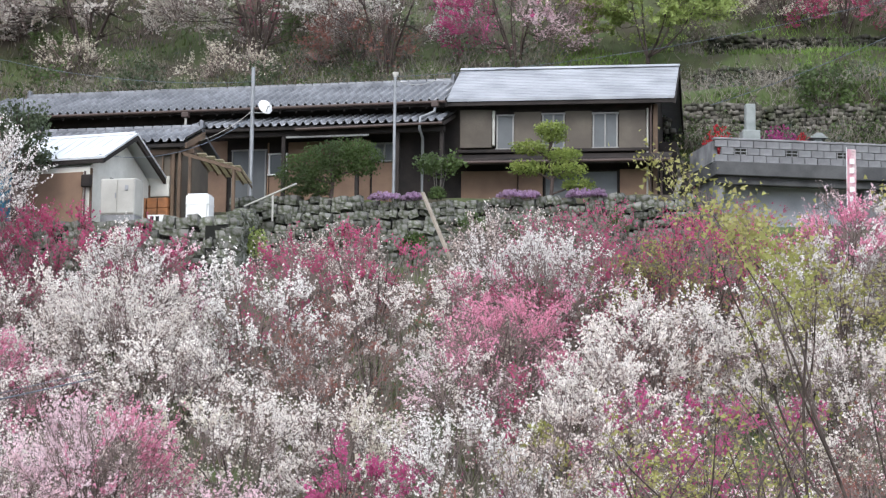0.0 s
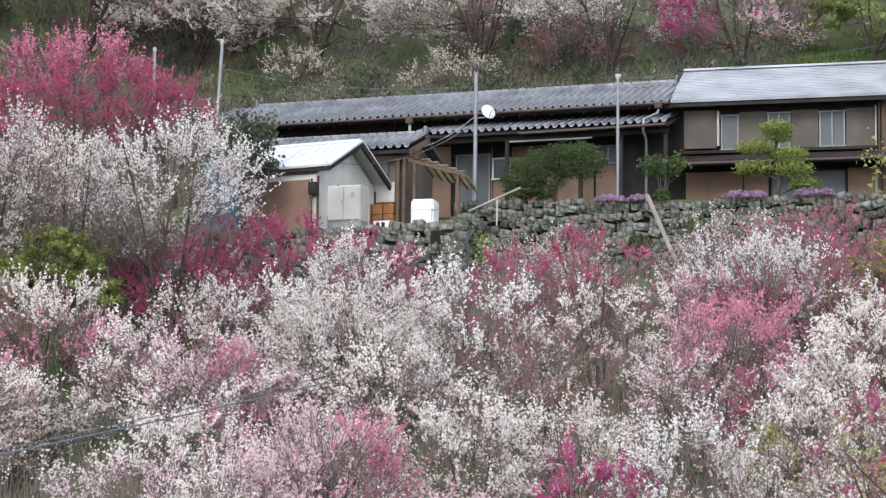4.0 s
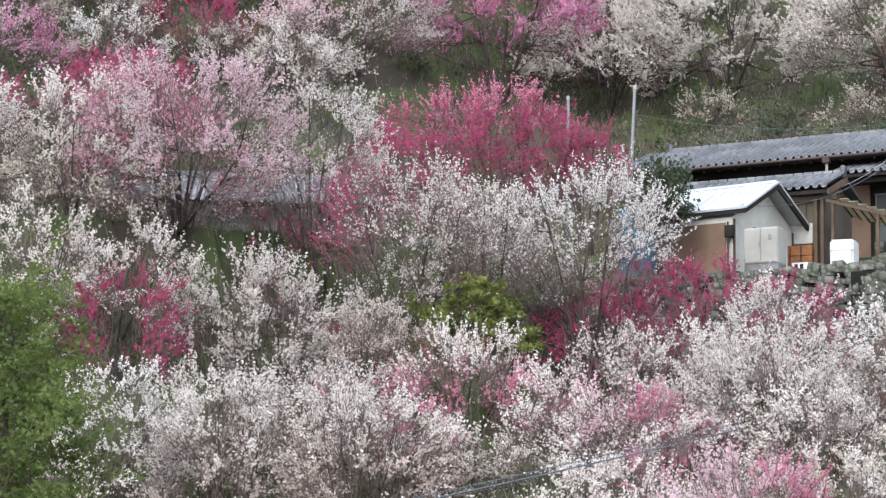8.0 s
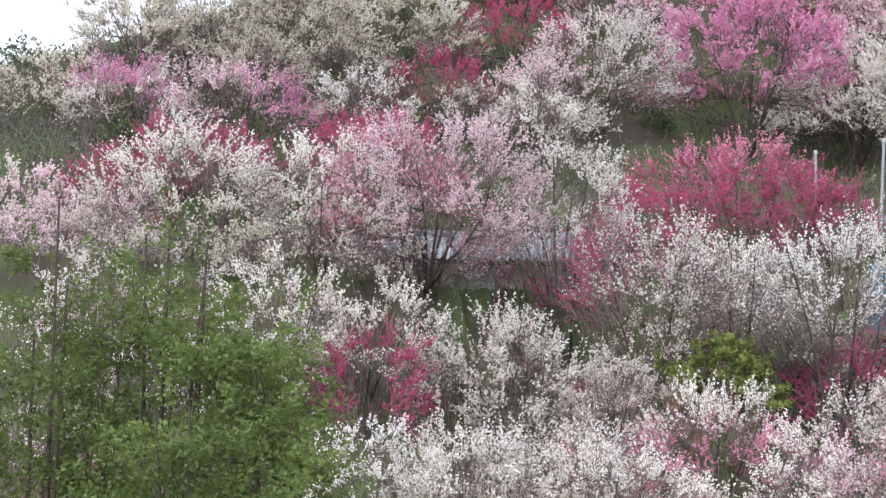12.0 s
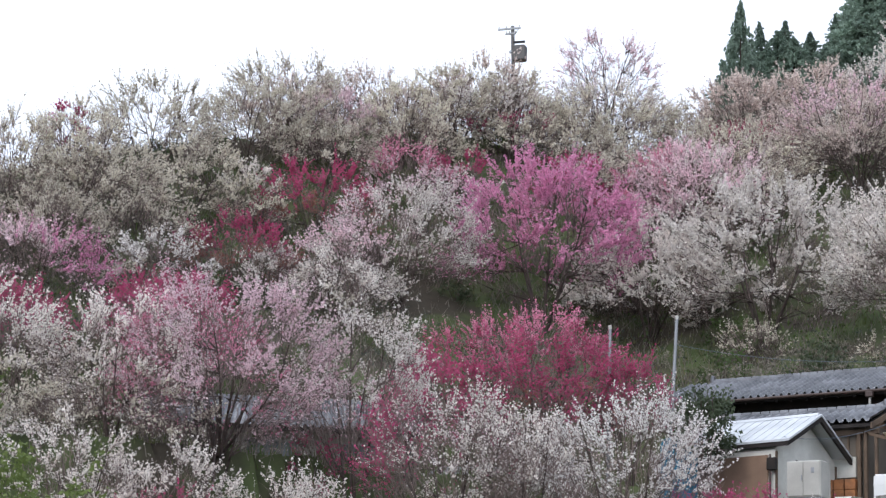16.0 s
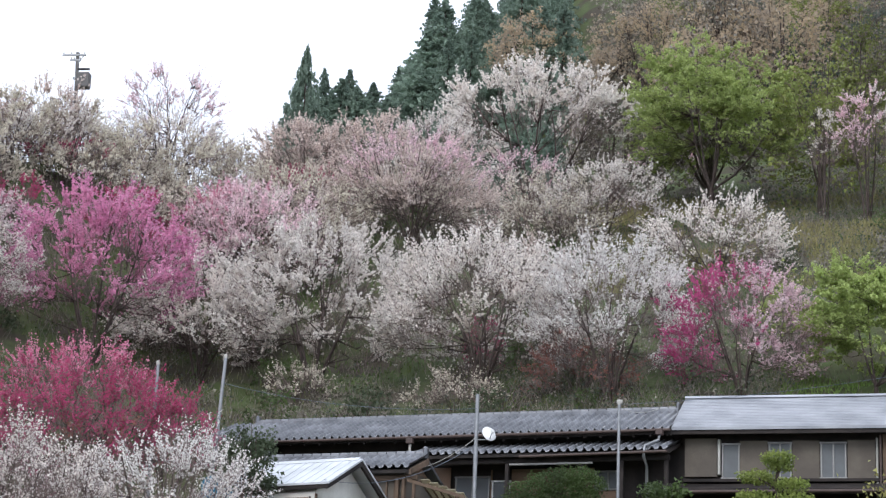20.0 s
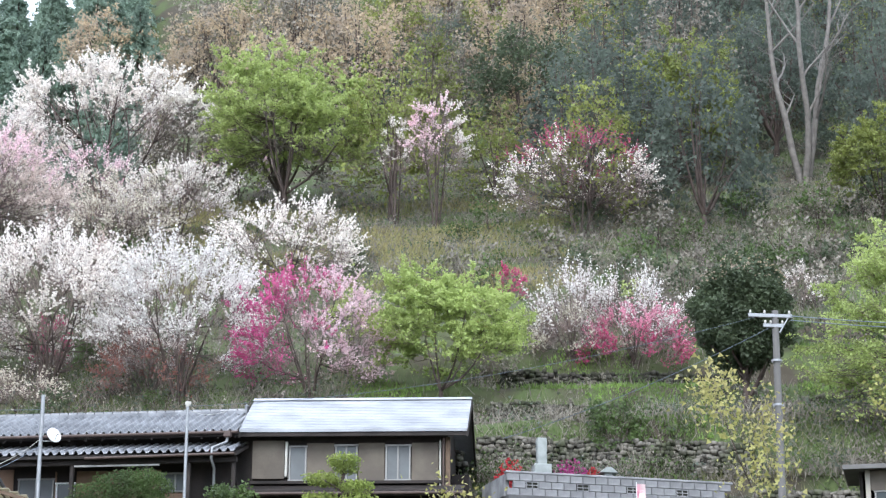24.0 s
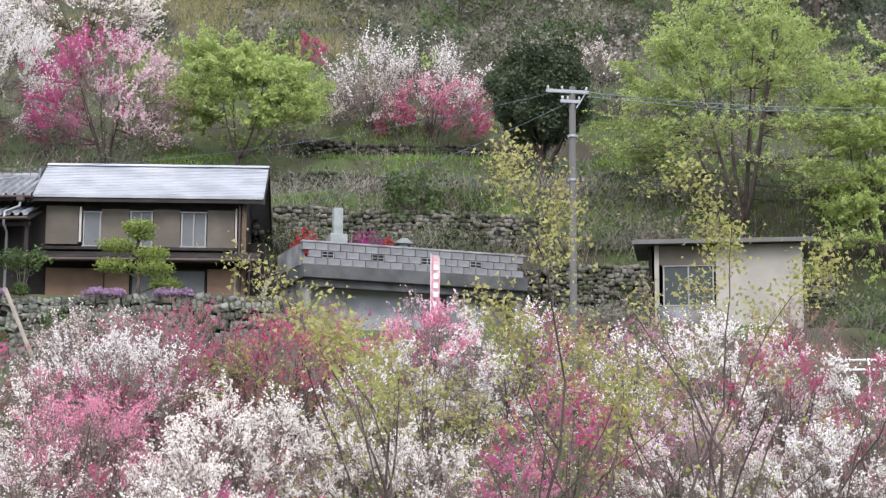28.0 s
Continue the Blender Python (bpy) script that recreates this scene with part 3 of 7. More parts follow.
def leafy_tree(x, y, H, W, leaf="fresh", seed=1, dense=1.0, name="broadleaf_tree", label="", low=0.3, upright=0.2, bark=None, thick=1.3, z=None, coarse=1.0):
    """A broadleaf tree with a domed crown of small leaf clumps in sprays."""
    rng = np.random.default_rng(seed)
    r = math.hypot(x, y)
    t = thing(name, pose(x, y, relief(x, y) - 0.05 if z is None else z, 0, 0, rng.uniform(0, 360)), label or LEAF_WORDS[leaf], "tree", "green trees on the hillside")
    airy = leaf in ("fresh", "olive", "lime")
    wood, shoots, shell = grow(rng, H, W, limbs=4 if H < 2.2 else int(rng.integers(5, 8) if airy else rng.integers(7, 10)), sprays=int(np.clip(W * H * 4.2, 24 if H < 2.2 else 60, 380 if airy else 220)), shoots_each=5, upright=0.12 if airy else upright,
                               low=low, twig_len=min(0.8, 0.12 * max(H, W)), thick=thick * (0.75 if airy else 1.0), tiers=7 if airy and H > 2 else 11 if leaf == "grove" else 0)
    part("trunk", frame_mesh(wood), bark or BARK, t)
    if airy:
        part("twig_growth", sticks("twig_growth", [p for p, _ in shoots], [q for _, q in shoots], 0.012), TWIG, t)["kind"] = "stuff"
    size = (0.03 + 0.00095 * r) * coarse * (0.8 if airy else 1.0)
    count = int(np.clip(dense * W * H * (2.3 if airy else 2.6) / size ** 2, 400, 52000 if leaf == "fresh" else 30000))
    P, _ = along(rng, shoots, count, 0.02 + (0.35 if airy else 0.8) * size, shell ** (0.5 if airy else 0.12))
    if airy:
        P[:, 2] += rng.normal(0, 0.2 * size, count)
    part("crown", flecks("crown", P, size * rng.uniform(0.6, 1.6, count), rng, 0.2, pair=False), LEAF[leaf], t)["kind"] = "stuff"
    return t


def round_evergreen(x, y, H, W, seed, label):
    """A dense clipped-looking evergreen: a short trunk under a full rounded crown of small leaves."""
    rng = np.random.default_rng(seed)
    t = thing("evergreen_tree", pose(x, y, relief(x, y) - 0.05), label, "tree", "green trees on the hillside")
    chains = [[(np.array([0, 0, -0.1]), 0.15), (np.array([0.05, 0, H * 0.25]), 0.12), (np.array([0, 0, H * 0.75]), 0.05)]]
    for k in range(9):
        a = 2.4 * k
        e = np.array([math.cos(a) * W * 0.36, math.sin(a) * W * 0.36, H * rng.uniform(0.4, 0.75)])
        p = np.array([0.03, 0, H * rng.uniform(0.14, 0.34)])
        chains.append([(p, 0.06), ((p + e) / 2 + rng.normal(0, 0.08, 3), 0.045), (e, 0.015)])
    part("trunk", tubes("trunk", chains, 6), BARK, t)
    n = 26000
    d = rng.normal(size=(n, 3))
    d /= np.linalg.norm(d, axis=1)[:, None]
    a = np.arctan2(d[:, 1], d[:, 0])
    lump = 1 + 0.07 * np.sin(3 * a + 5 * d[:, 2] + seed) + 0.06 * np.sin(7 * a - 8 * d[:, 2]) + 0.05 * np.sin(11 * d[:, 2] + 2 * a)
    rad = lump * rng.uniform(0.45, 1.0, n) ** 0.35
    P = d * rad[:, None] * np.array([W / 2, W / 2, H * 0.33]) + np.array([0, 0, H * 0.67])
    P += rng.normal(0, 0.03, P.shape)
    part("crown", flecks("crown", P, rng.uniform(0.07, 0.16, n), rng, 0.2, pair=False), LEAF["dark"], t)["kind"] = "stuff"
    bud = rng.choice(n, 6000)
    bud = bud[(d[bud, 2] > 0.5) & (rad[bud] > 0.9)]
    part("young_leaves", flecks("young_leaves", P[bud] * 1.01, rng.uniform(0.06, 0.12, len(bud)), rng, 0.2, pair=False), LEAF["brown"], t, "brownish young leaf tips")["kind"] = "stuff"
    return t


def conifer_mesh(seed, H=14.0, W=5.0):
    """A cedar: a spire of drooping sprays, uneven and gapped."""
    rng = np.random.default_rng(seed)
    C, S = [], []
    for k in range(46):
        h = H * (0.06 + 0.94 * k / 46)
        reach = 0.5 * W * (1 - (h / H) ** 1.5) * rng.choice([0.45, 0.75, 1.0, 1.2]) * rng.uniform(0.8, 1.1) + 0.12
        for _ in range(8):
            a = rng.uniform(0, 6.283)
            for s in np.linspace(0.3, 1.0, 6):
                C.append((math.cos(a) * reach * s, math.sin(a) * reach * s, h - 0.35 * reach * s + rng.normal(0, 0.16)))
                S.append(rng.uniform(0.28, 0.60) * (0.5 + 0.5 * (1 - h / H)) + 0.10)
    return flecks("crown", np.array(C), np.array(S), rng), tubes("trunk", [[(np.zeros(3), 0.22), (np.array([0, 0, H * 0.6]), 0.12), (np.array([0, 0, H]), 0.02)]], 6)

# ---- farmhouse ----
def kawara_roof(parent, x0, x1, eave_y, eave_z, ridge_y, ridge_z, name="roof_tiles", single=0):
    """A slope of pantiles: waved courses from eave to ridge, each overlapping the one below; the lowest courses, single of them, tile by tile."""
    module, rows = 0.268, max(3, round(math.hypot(ridge_y - eave_y, ridge_z - eave_z) / 0.235))
    n = max(2, round((x1 - x0) / module))
    w = (x1 - x0) / n
    u = np.array([0.0, 0.12, 0.22, 0.32, 0.70, 0.88, 1.0])
    prof = np.array([0.105, 0.098, 0.055, 0.0, 0.0, 0.050, 0.105])
    dirv = np.array([0, ridge_y - eave_y, ridge_z - eave_z])
    L = np.linalg.norm(dirv)
    dirv = dirv / L
    nor = np.array([0, -dirv[2], dirv[1]])
    step = L / rows
    side = np.array([w, 0.0, 0.0])
    rims = [(-0.03, 0.010), (step, 0.0), (-0.03, -0.006)]
    tile = np.concatenate([[side * a + dirv * d + nor * (h + lift) for a, h in zip(u, prof)] for d, lift in rims])
    quads = np.array([q for k in range(6) for q in ((k, k + 1, 8 + k, 7 + k), (14 + k, 15 + k, 1 + k, k))])
    at = [np.array([x0 + i * w, eave_y, eave_z]) + dirv * step * j for j in range(rows) for i in range(n)]
    if single:
        me = arrays_mesh("tile", tile, quads)
        me.materials.append(TILE)
        rng = np.random.default_rng(7)
        for p in at[:single * n]:
            ob = new("tile", me)
            ob.parent = parent
            ob.matrix_local = pose(*(p + nor * rng.uniform(0, 0.008)), 0, rng.normal(0, 0.5), 0)
    rest = at[single * n:]
    V = np.concatenate([tile + p for p in rest])
    Q = np.concatenate([quads + len(tile) * k for k in range(len(rest))])
    ob = part(name, arrays_mesh(name, V, Q), TILE, parent, "overlapping grey clay pantiles", smooth=False)
    ob["kind"] = "stuff"
    return ob


def ridge_cap(parent, x0, x1, y, z, ends=True):
    part("ridge_base", boxed((x0, y - 0.13, z - 0.05), (x1, y + 0.13, z + 0.09)), TILE, parent)
    n = max(1, round((x1 - x0) / 0.30))
    w = (x1 - x0) / n
    chains = [[(np.array([x0 + i * w, y, z + 0.10]), 0.085), (np.array([x0 + (i + 0.9) * w, y, z + 0.10]), 0.075)] for i in range(n)]
    part("ridge_tiles", tubes("ridge_tiles", chains, 8), TILE, parent)
    if ends:
        for s in (x0, x1):
            part("ridge_end", boxed((s - 0.07, y - 0.13, z - 0.1), (s + 0.07, y + 0.13, z + 0.30), 0.05), TILE, parent)


def sash(parent, x0, x1, z0, z1, y, panes=2, glass=GLASS, frame_mat=ALUMINIUM, name="window"):
    """A sliding window: frame, stiles and panes set into it."""
    win = part(name, boxed((x0 - 0.05, y - 0.05, z1), (x1 + 0.05, y + 0.09, z1 + 0.05), 0.006), frame_mat, parent)
    part("window_sill", boxed((x0 - 0.05, y - 0.07, z0 - 0.05), (x1 + 0.05, y + 0.09, z0), 0.006), frame_mat, win)
    w = (x1 - x0) / panes
    for i in range(panes + 1):
        part("stile", boxed((x0 + i * w - 0.025, y - 0.045, z0), (x0 + i * w + 0.025, y + 0.06, z1), 0.005), frame_mat, win)
    for i in range(panes):
        part("pane", boxed((x0 + i * w + 0.025, y + 0.0 + 0.015 * (i % 2), z0), (x0 + (i + 1) * w - 0.025, y + 0.012 + 0.015 * (i % 2), z1), 0), glass, win)
    return win


def wall_panel(parent, x0, x1, z0, z1, y, mat, name="wall_board", thick=0.05):
    return part(name, boxed((x0, y, z0), (x1, y + thick, z1), 0.008), mat, parent)


FLOOR = 10.75


def two_storey():
    """Local x runs along the front to the right, y into the hill; z is the world's."""
    h = thing("farmhouse", pose(0.035, 64.0, 0, 0, 0, -9.0), "dark timber two-storey farmhouse with grey sheet roof", "house")
    ez, rz = 14.38, 15.96
    # walls: carcass behind the boards
    part("wall", boxed((0.30, 0.72, FLOOR - 0.2), (6.42, 5.4, ez - 0.02), 0), DARK_WOOD, h)
    part("gable_wall", prism([(0.72, ez - 0.02), (5.4, ez - 0.02), (3.05, rz - 0.2)], 0.30, 6.42), DARK_WOOD, h)
    # roof: two slopes of sheet with low ribs
    for s, (ya, yb) in enumerate(((0.0, 3.05), (6.1, 3.05))):
        lo = [(ya, ez), (yb, rz), (yb, rz - 0.09), (ya, ez - 0.09)]
        roof = part("roof", prism(lo, 0.0, 7.05), TIN, h, "weathered grey painted sheet")
        if s == 0:
            for k in range(19):
                f_ = (k + 0.5) / 19
                yy, zz = ya + (yb - ya) * f_, ez + (rz - ez) * f_
                part("seam", boxed((0.0, yy - 0.007, zz + 0.002), (7.05, yy + 0.007, zz + 0.013), 0), TIN, roof)
    part("ridge_cap", prism([(2.85, rz - 0.06), (3.05, rz + 0.05), (3.25, rz - 0.06)], -0.02, 7.07), TIN, h)
    for x in (0.0, 7.05):
        for ya in (0.0, 6.1):
            part("bargeboard", prism([(ya, ez - 0.26), (ya, ez - 0.04), (3.05, rz - 0.04), (3.05, rz - 0.26)], x - 0.03, x + 0.03), DARK_WOOD, h)
    part("eave_board", boxed((0.0, 0.04, ez - 0.22), (7.05, 0.08, ez - 0.10), 0.005), DARK_WOOD, h)
    for k in range(15):
        x = 0.15 + k * 0.48
        part("rafter", prism([(0.06, ez - 0.20), (0.06, ez - 0.11), (0.75, ez + 0.25), (0.75, ez + 0.16)], x - 0.03, x + 0.03), DARK_WOOD, h)
    # upper front
    y = 0.60
    wall_panel(h, 0.36, 1.36, 12.92, 14.12, y - 0.10, GREY_BOARD, "shutter_box", 0.2)
    part("shutter_edge", boxed((1.38, 0.46, 12.98), (1.46, 0.66, 14.08), 0.01), ENAMEL, h)
    sash(h, 1.52, 2.02, 12.90, 13.92, y, 1, FROSTED)
    wall_panel(h, 2.04, 2.90, 12.86, 14.05, y, GREY_BOARD)
    sash(h, 2.95, 3.60, 12.90, 13.95, y, 2, FROSTED)
    wall_panel(h, 3.64, 4.47, 12.86, 14.05, y, GREY_BOARD)
    sash(h, 4.52, 5.25, 12.90, 13.94, y, 2, FROSTED)
    wall_panel(h, 5.30, 6.14, 12.86, 14.05, y, GREY_BOARD)
    part("post", boxed((6.16, 0.55, FLOOR), (6.22, 0.75, 14.1), 0.01), ENAMEL, h)
    part("post", boxed((6.36, 0.50, FLOOR), (6.50, 0.72, 14.2), 0.01), WOOD, h)
    part("sill_beam", boxed((0.30, 0.50, 12.76), (6.45, 0.70, 12.86), 0.01), DARK_WOOD, h)
    # pent roof over the ground floor
    part("pent_roof", prism([(-0.35, 12.42), (0.68, 12.74), (0.68, 12.66), (-0.35, 12.34)], -0.45, 6.95), DARK_WOOD, h, "dark weathered sheet pent roof")
    part("pent_fascia", boxed((-0.45, -0.37, 12.24), (6.95, -0.32, 12.40), 0.008), DARK_WOOD, h)
    part("gutter", tubes("gutter", [[(np.array([-0.5, -0.42, 12.30]), 0.05), (np.array([6.98, -0.42, 12.32]), 0.05)]], 8), COPPER, h)
    # ground floor
    wall_panel(h, 0.40, 2.16, FLOOR, 12.2, y, CLAY)
    wall_panel(h, 2.20, 2.95, FLOOR, 12.1, y - 0.03, CLAY, "shutter_panel")
    sash(h, 3.02, 5.28, FLOOR + 0.18, 12.14, y, 2, FROSTED, DARK_WOOD)
    wall_panel(h, 5.34, 6.34, FLOOR, 12.2, y - 0.04, CLAY, "shutter_panel")
    part("step_stone", boxed((3.0, 0.0, FLOOR - 0.2), (5.2, 0.5, FLOOR + 0.10), 0.04), STONE, h)
    # downpipes and east side
    for x0, top in ((6.30, 14.15), (6.62, 12.2)):
        part("downpipe", tubes("downpipe", [[(np.array([x0, 0.42, top]), 0.035), (np.array([x0, 0.42, FLOOR]), 0.035)]], 7), COPPER, h)
    part("side_lean_to", boxed((6.42, 2.6, FLOOR), (7.0, 5.4, 13.4), 0.02), DARK_WOOD, h)
    part("leaning_board", prism([(6.7, FLOOR), (6.85, FLOOR), (7.25, 12.0), (7.1, 12.0)], 1.2, 1.24, 1), ENAMEL, h)
    return h


def main_wing():
    h = thing("farmhouse_wing", pose(0.035, 64.0, 0, 0, 0, -14.0), "long single-storey farmhouse wing with grey pantile roof", "house")
    ez, rz = 14.30, 15.44
    x0 = -15.7
    part("wall", boxed((x0 + 0.5, 0.75, FLOOR - 0.2), (0.25, 5.0, ez), 0), DARK_WOOD, h)
    part("gable_wall", prism([(0.75, ez), (5.0, ez), (2.85, rz - 0.15)], x0 + 0.5, 0.25), DARK_WOOD, h)
    for ya, yb in ((0.0, 2.8), (5.6, 2.8)):
        part("roof_deck", prism([(ya, ez - 0.03), (yb, rz - 0.02), (yb, rz - 0.12), (ya, ez - 0.13)], x0 - 0.4, -0.02), DARK_WOOD, h)
    kawara_roof(h, x0 - 0.45, 0.0, -0.05, ez, 2.8, rz, single=5)
    ridge_cap(h, x0 + 0.35, -0.45, 2.8, rz + 0.02)
    part("gutter", tubes("gutter", [[(np.array([x0, -0.12, ez - 0.05]), 0.05), (np.array([0.0, -0.12, ez - 0.02]), 0.05)]], 8), COPPER, h)
    for k in range(30):
        x = x0 + 0.2 + k * 0.53
        part("rafter", prism([(0.0, ez - 0.19), (0.0, ez - 0.12), (0.8, ez + 0.26), (0.8, ez + 0.19)], x - 0.03, x + 0.03), DARK_WOOD, h)
    # lower pent roof of tiles, east part
    kawara_roof(h, -8.1, 0.15, -0.85, 13.55, 0.72, 14.05, "pent_tiles")
    part("pent_deck", prism([(-0.82, 13.52), (0.75, 14.02), (0.75, 13.94), (-0.82, 13.42)], -8.1, 0.15), DARK_WOOD, h)
    part("pent_beam", boxed((-8.0, -0.60, 13.26), (0.1, -0.46, 13.42), 0.01), DARK_WOOD, h)
    part("pent_gutter", tubes("pent_gutter", [[(np.array([-4.6, -0.92, 13.40]), 0.045), (np.array([0.1, -0.92, 13.46]), 0.045)]], 8), COPPER, h)
    part("rail", boxed((-5.0, -0.66, 13.18), (-2.3, -0.62, 13.24), 0.005), ALUMINIUM, h)
    for x in (-8.0, -5.1, -2.7, -1.4, 0.0):
        part("post", boxed((x - 0.06, -0.58, FLOOR), (x + 0.06, -0.46, 13.28), 0.01), DARK_WOOD, h)
    y = 0.66
    wall_panel(h, -9.6, -7.4, FLOOR, 13.4, y, CLAY)
    sash(h, -7.2, -6.08, FLOOR + 0.05, 13.05, y, 2, FROSTED)
    wall_panel(h, -6.04, -5.99, FLOOR, 13.3, y, CLAY)
    sash(h, -5.96, -5.40, 12.28, 12.90, y, 1, GLASS, WHITE)
    wall_panel(h, -5.96, -5.38, FLOOR, 12.22, y, CLAY)
    wall_panel(h, -5.34, -2.62, FLOOR, 13.3, y, CLAY)
    sash(h, -2.55, -1.75, 12.62, 13.14, y, 2, FROSTED)
    wall_panel(h, -2.55, -1.72, FLOOR, 12.56, y, CLAY)
    # short vent pipe by the eave and downpipe at the join
    part("rain_head", boxed((-8.66, -0.26, 14.05), (-8.42, -0.06, 14.22), 0.02), COPPER, h)
    part("downpipe", tubes("downpipe", [[(np.array([-8.54, -0.14, 14.1]), 0.045), (np.array([-8.54, -0.14, 13.5]), 0.045)]], 7), ENAMEL, h)
    part("rain_head", boxed((-0.42, -0.30, 14.1), (-0.2, -0.08, 14.3), 0.02), COPPER, h)
    part("downpipe", tubes("downpipe", [[(np.array(p), 0.045) for p in ((-0.3, -0.2, 14.15), (-0.34, -0.2, 13.95), (-0.6, -0.9, 13.65), (-0.62, -0.9, 13.3), (-0.62, -0.5, 13.1), (-0.62, -0.5, FLOOR))]], 7), STEEL, h)
    return h


two_storey()
main_wing()

# ---- outbuildings and yard ----
def storehouse():
    """Small pantiled building between the shed and the wing."""
    h = thing("storehouse", pose(-7.25, 61.6, 0, 0, 0, -14.0), "small timber storehouse with grey pantile roof and open porch", "house")
    part("wall", boxed((-5.0, -1.05, 9.3), (-0.25, 1.3, 12.35), 0), GREY_BOARD, h)
    part("gable_wall", prism([(-1.05, 12.33), (1.3, 12.33), (0.0, 12.75)], -5.0, -0.25), CLAY, h)
    kawara_roof(h, -5.2, 0.1, -1.5, 12.28, 0.0, 12.85)
    part("roof_deck", prism([(-1.45, 12.22), (0, 12.80), (0, 12.70), (-1.45, 12.12)], -5.2, 0.08), DARK_WOOD, h)
    part("roof_deck", prism([(1.5, 12.22), (0, 12.80), (0, 12.70), (1.5, 12.12)], -5.2, 0.08), TILE, h)
    ridge_cap(h, -5.2, 0.0, 0.0, 12.86)
    part("bargeboard", prism([(-1.5, 12.06), (-1.5, 12.22), (0, 12.80), (0, 12.62)], 0.06, 0.12), WOOD, h)
    part("beam", boxed((-5.0, -1.20, 11.95), (0.2, -1.06, 12.10), 0.01), WOOD, h)
    for k in range(7):
        x = -2.1 + 0.26 * k
        part("lattice_bar", boxed((x, -1.12, 11.35), (x + 0.05, -1.07, 11.95), 0.004), WOOD, h)
    wall_panel(h, -2.2, -0.55, 10.72, 11.32, -1.10, LIMEWASH)
    part("shelf", boxed((-2.3, -1.42, 9.95), (-0.4, -1.06, 10.02), 0.008), WOOD, h)
    for k in range(5):
        crate = part("crate", boxed((-2.15 + 0.34 * k, -1.38, 10.03), (-1.84 + 0.34 * k, -1.12, 10.33), 0.012), ORANGE, h, "orange slatted fruit crate")
        crate2 = part("crate", boxed((-2.15 + 0.34 * k, -1.38, 10.34), (-1.84 + 0.34 * k, -1.12, 10.64), 0.012), ORANGE, h, "orange slatted fruit crate")
    for x in (-0.45, -0.25):
        part("post", boxed((x, -1.25, 9.3), (x + 0.1, -1.12, 12.0), 0.01), WOOD, h)
    return h


def canopy():
    """Lean-to porch roof of clear corrugated sheet on posts."""
    c = thing("lean_to_canopy", pose(-6.55, 60.7, 0, 0, 0, -14.0), "weathered timber lean-to with translucent corrugated roof", "canopy")
    for k in range(5):
        x = -0.55 + 0.27 * k
        part("roof_sheet", prism([(-0.55, 11.95 - 0.10 * k), (0.5, 11.60 - 0.10 * k), (0.5, 11.58 - 0.10 * k), (-0.55, 11.93 - 0.10 * k)], x, x + 0.262), CREAM_SHEET, c, "cream translucent corrugated sheet")
    for k in range(6):
        x = -0.57 + 0.27 * k
        part("rafter", prism([(-0.6, 11.93 - 0.10 * k), (0.5, 11.58 - 0.10 * k), (0.5, 11.535 - 0.10 * k), (-0.6, 11.885 - 0.10 * k)], x, x + 0.03), WOOD, c)
    part("beam", prism([(-0.95, 11.98), (0.85, 11.44), (0.85, 11.34), (-0.95, 11.88)], -0.62, -0.56, 1), WOOD, c)
    for x in (-0.8, 0.55):
        part("post", boxed((x, -0.6, 9.3), (x + 0.09, -0.5, 11.85 if x < 0 else 11.45), 0.01), WOOD, c)


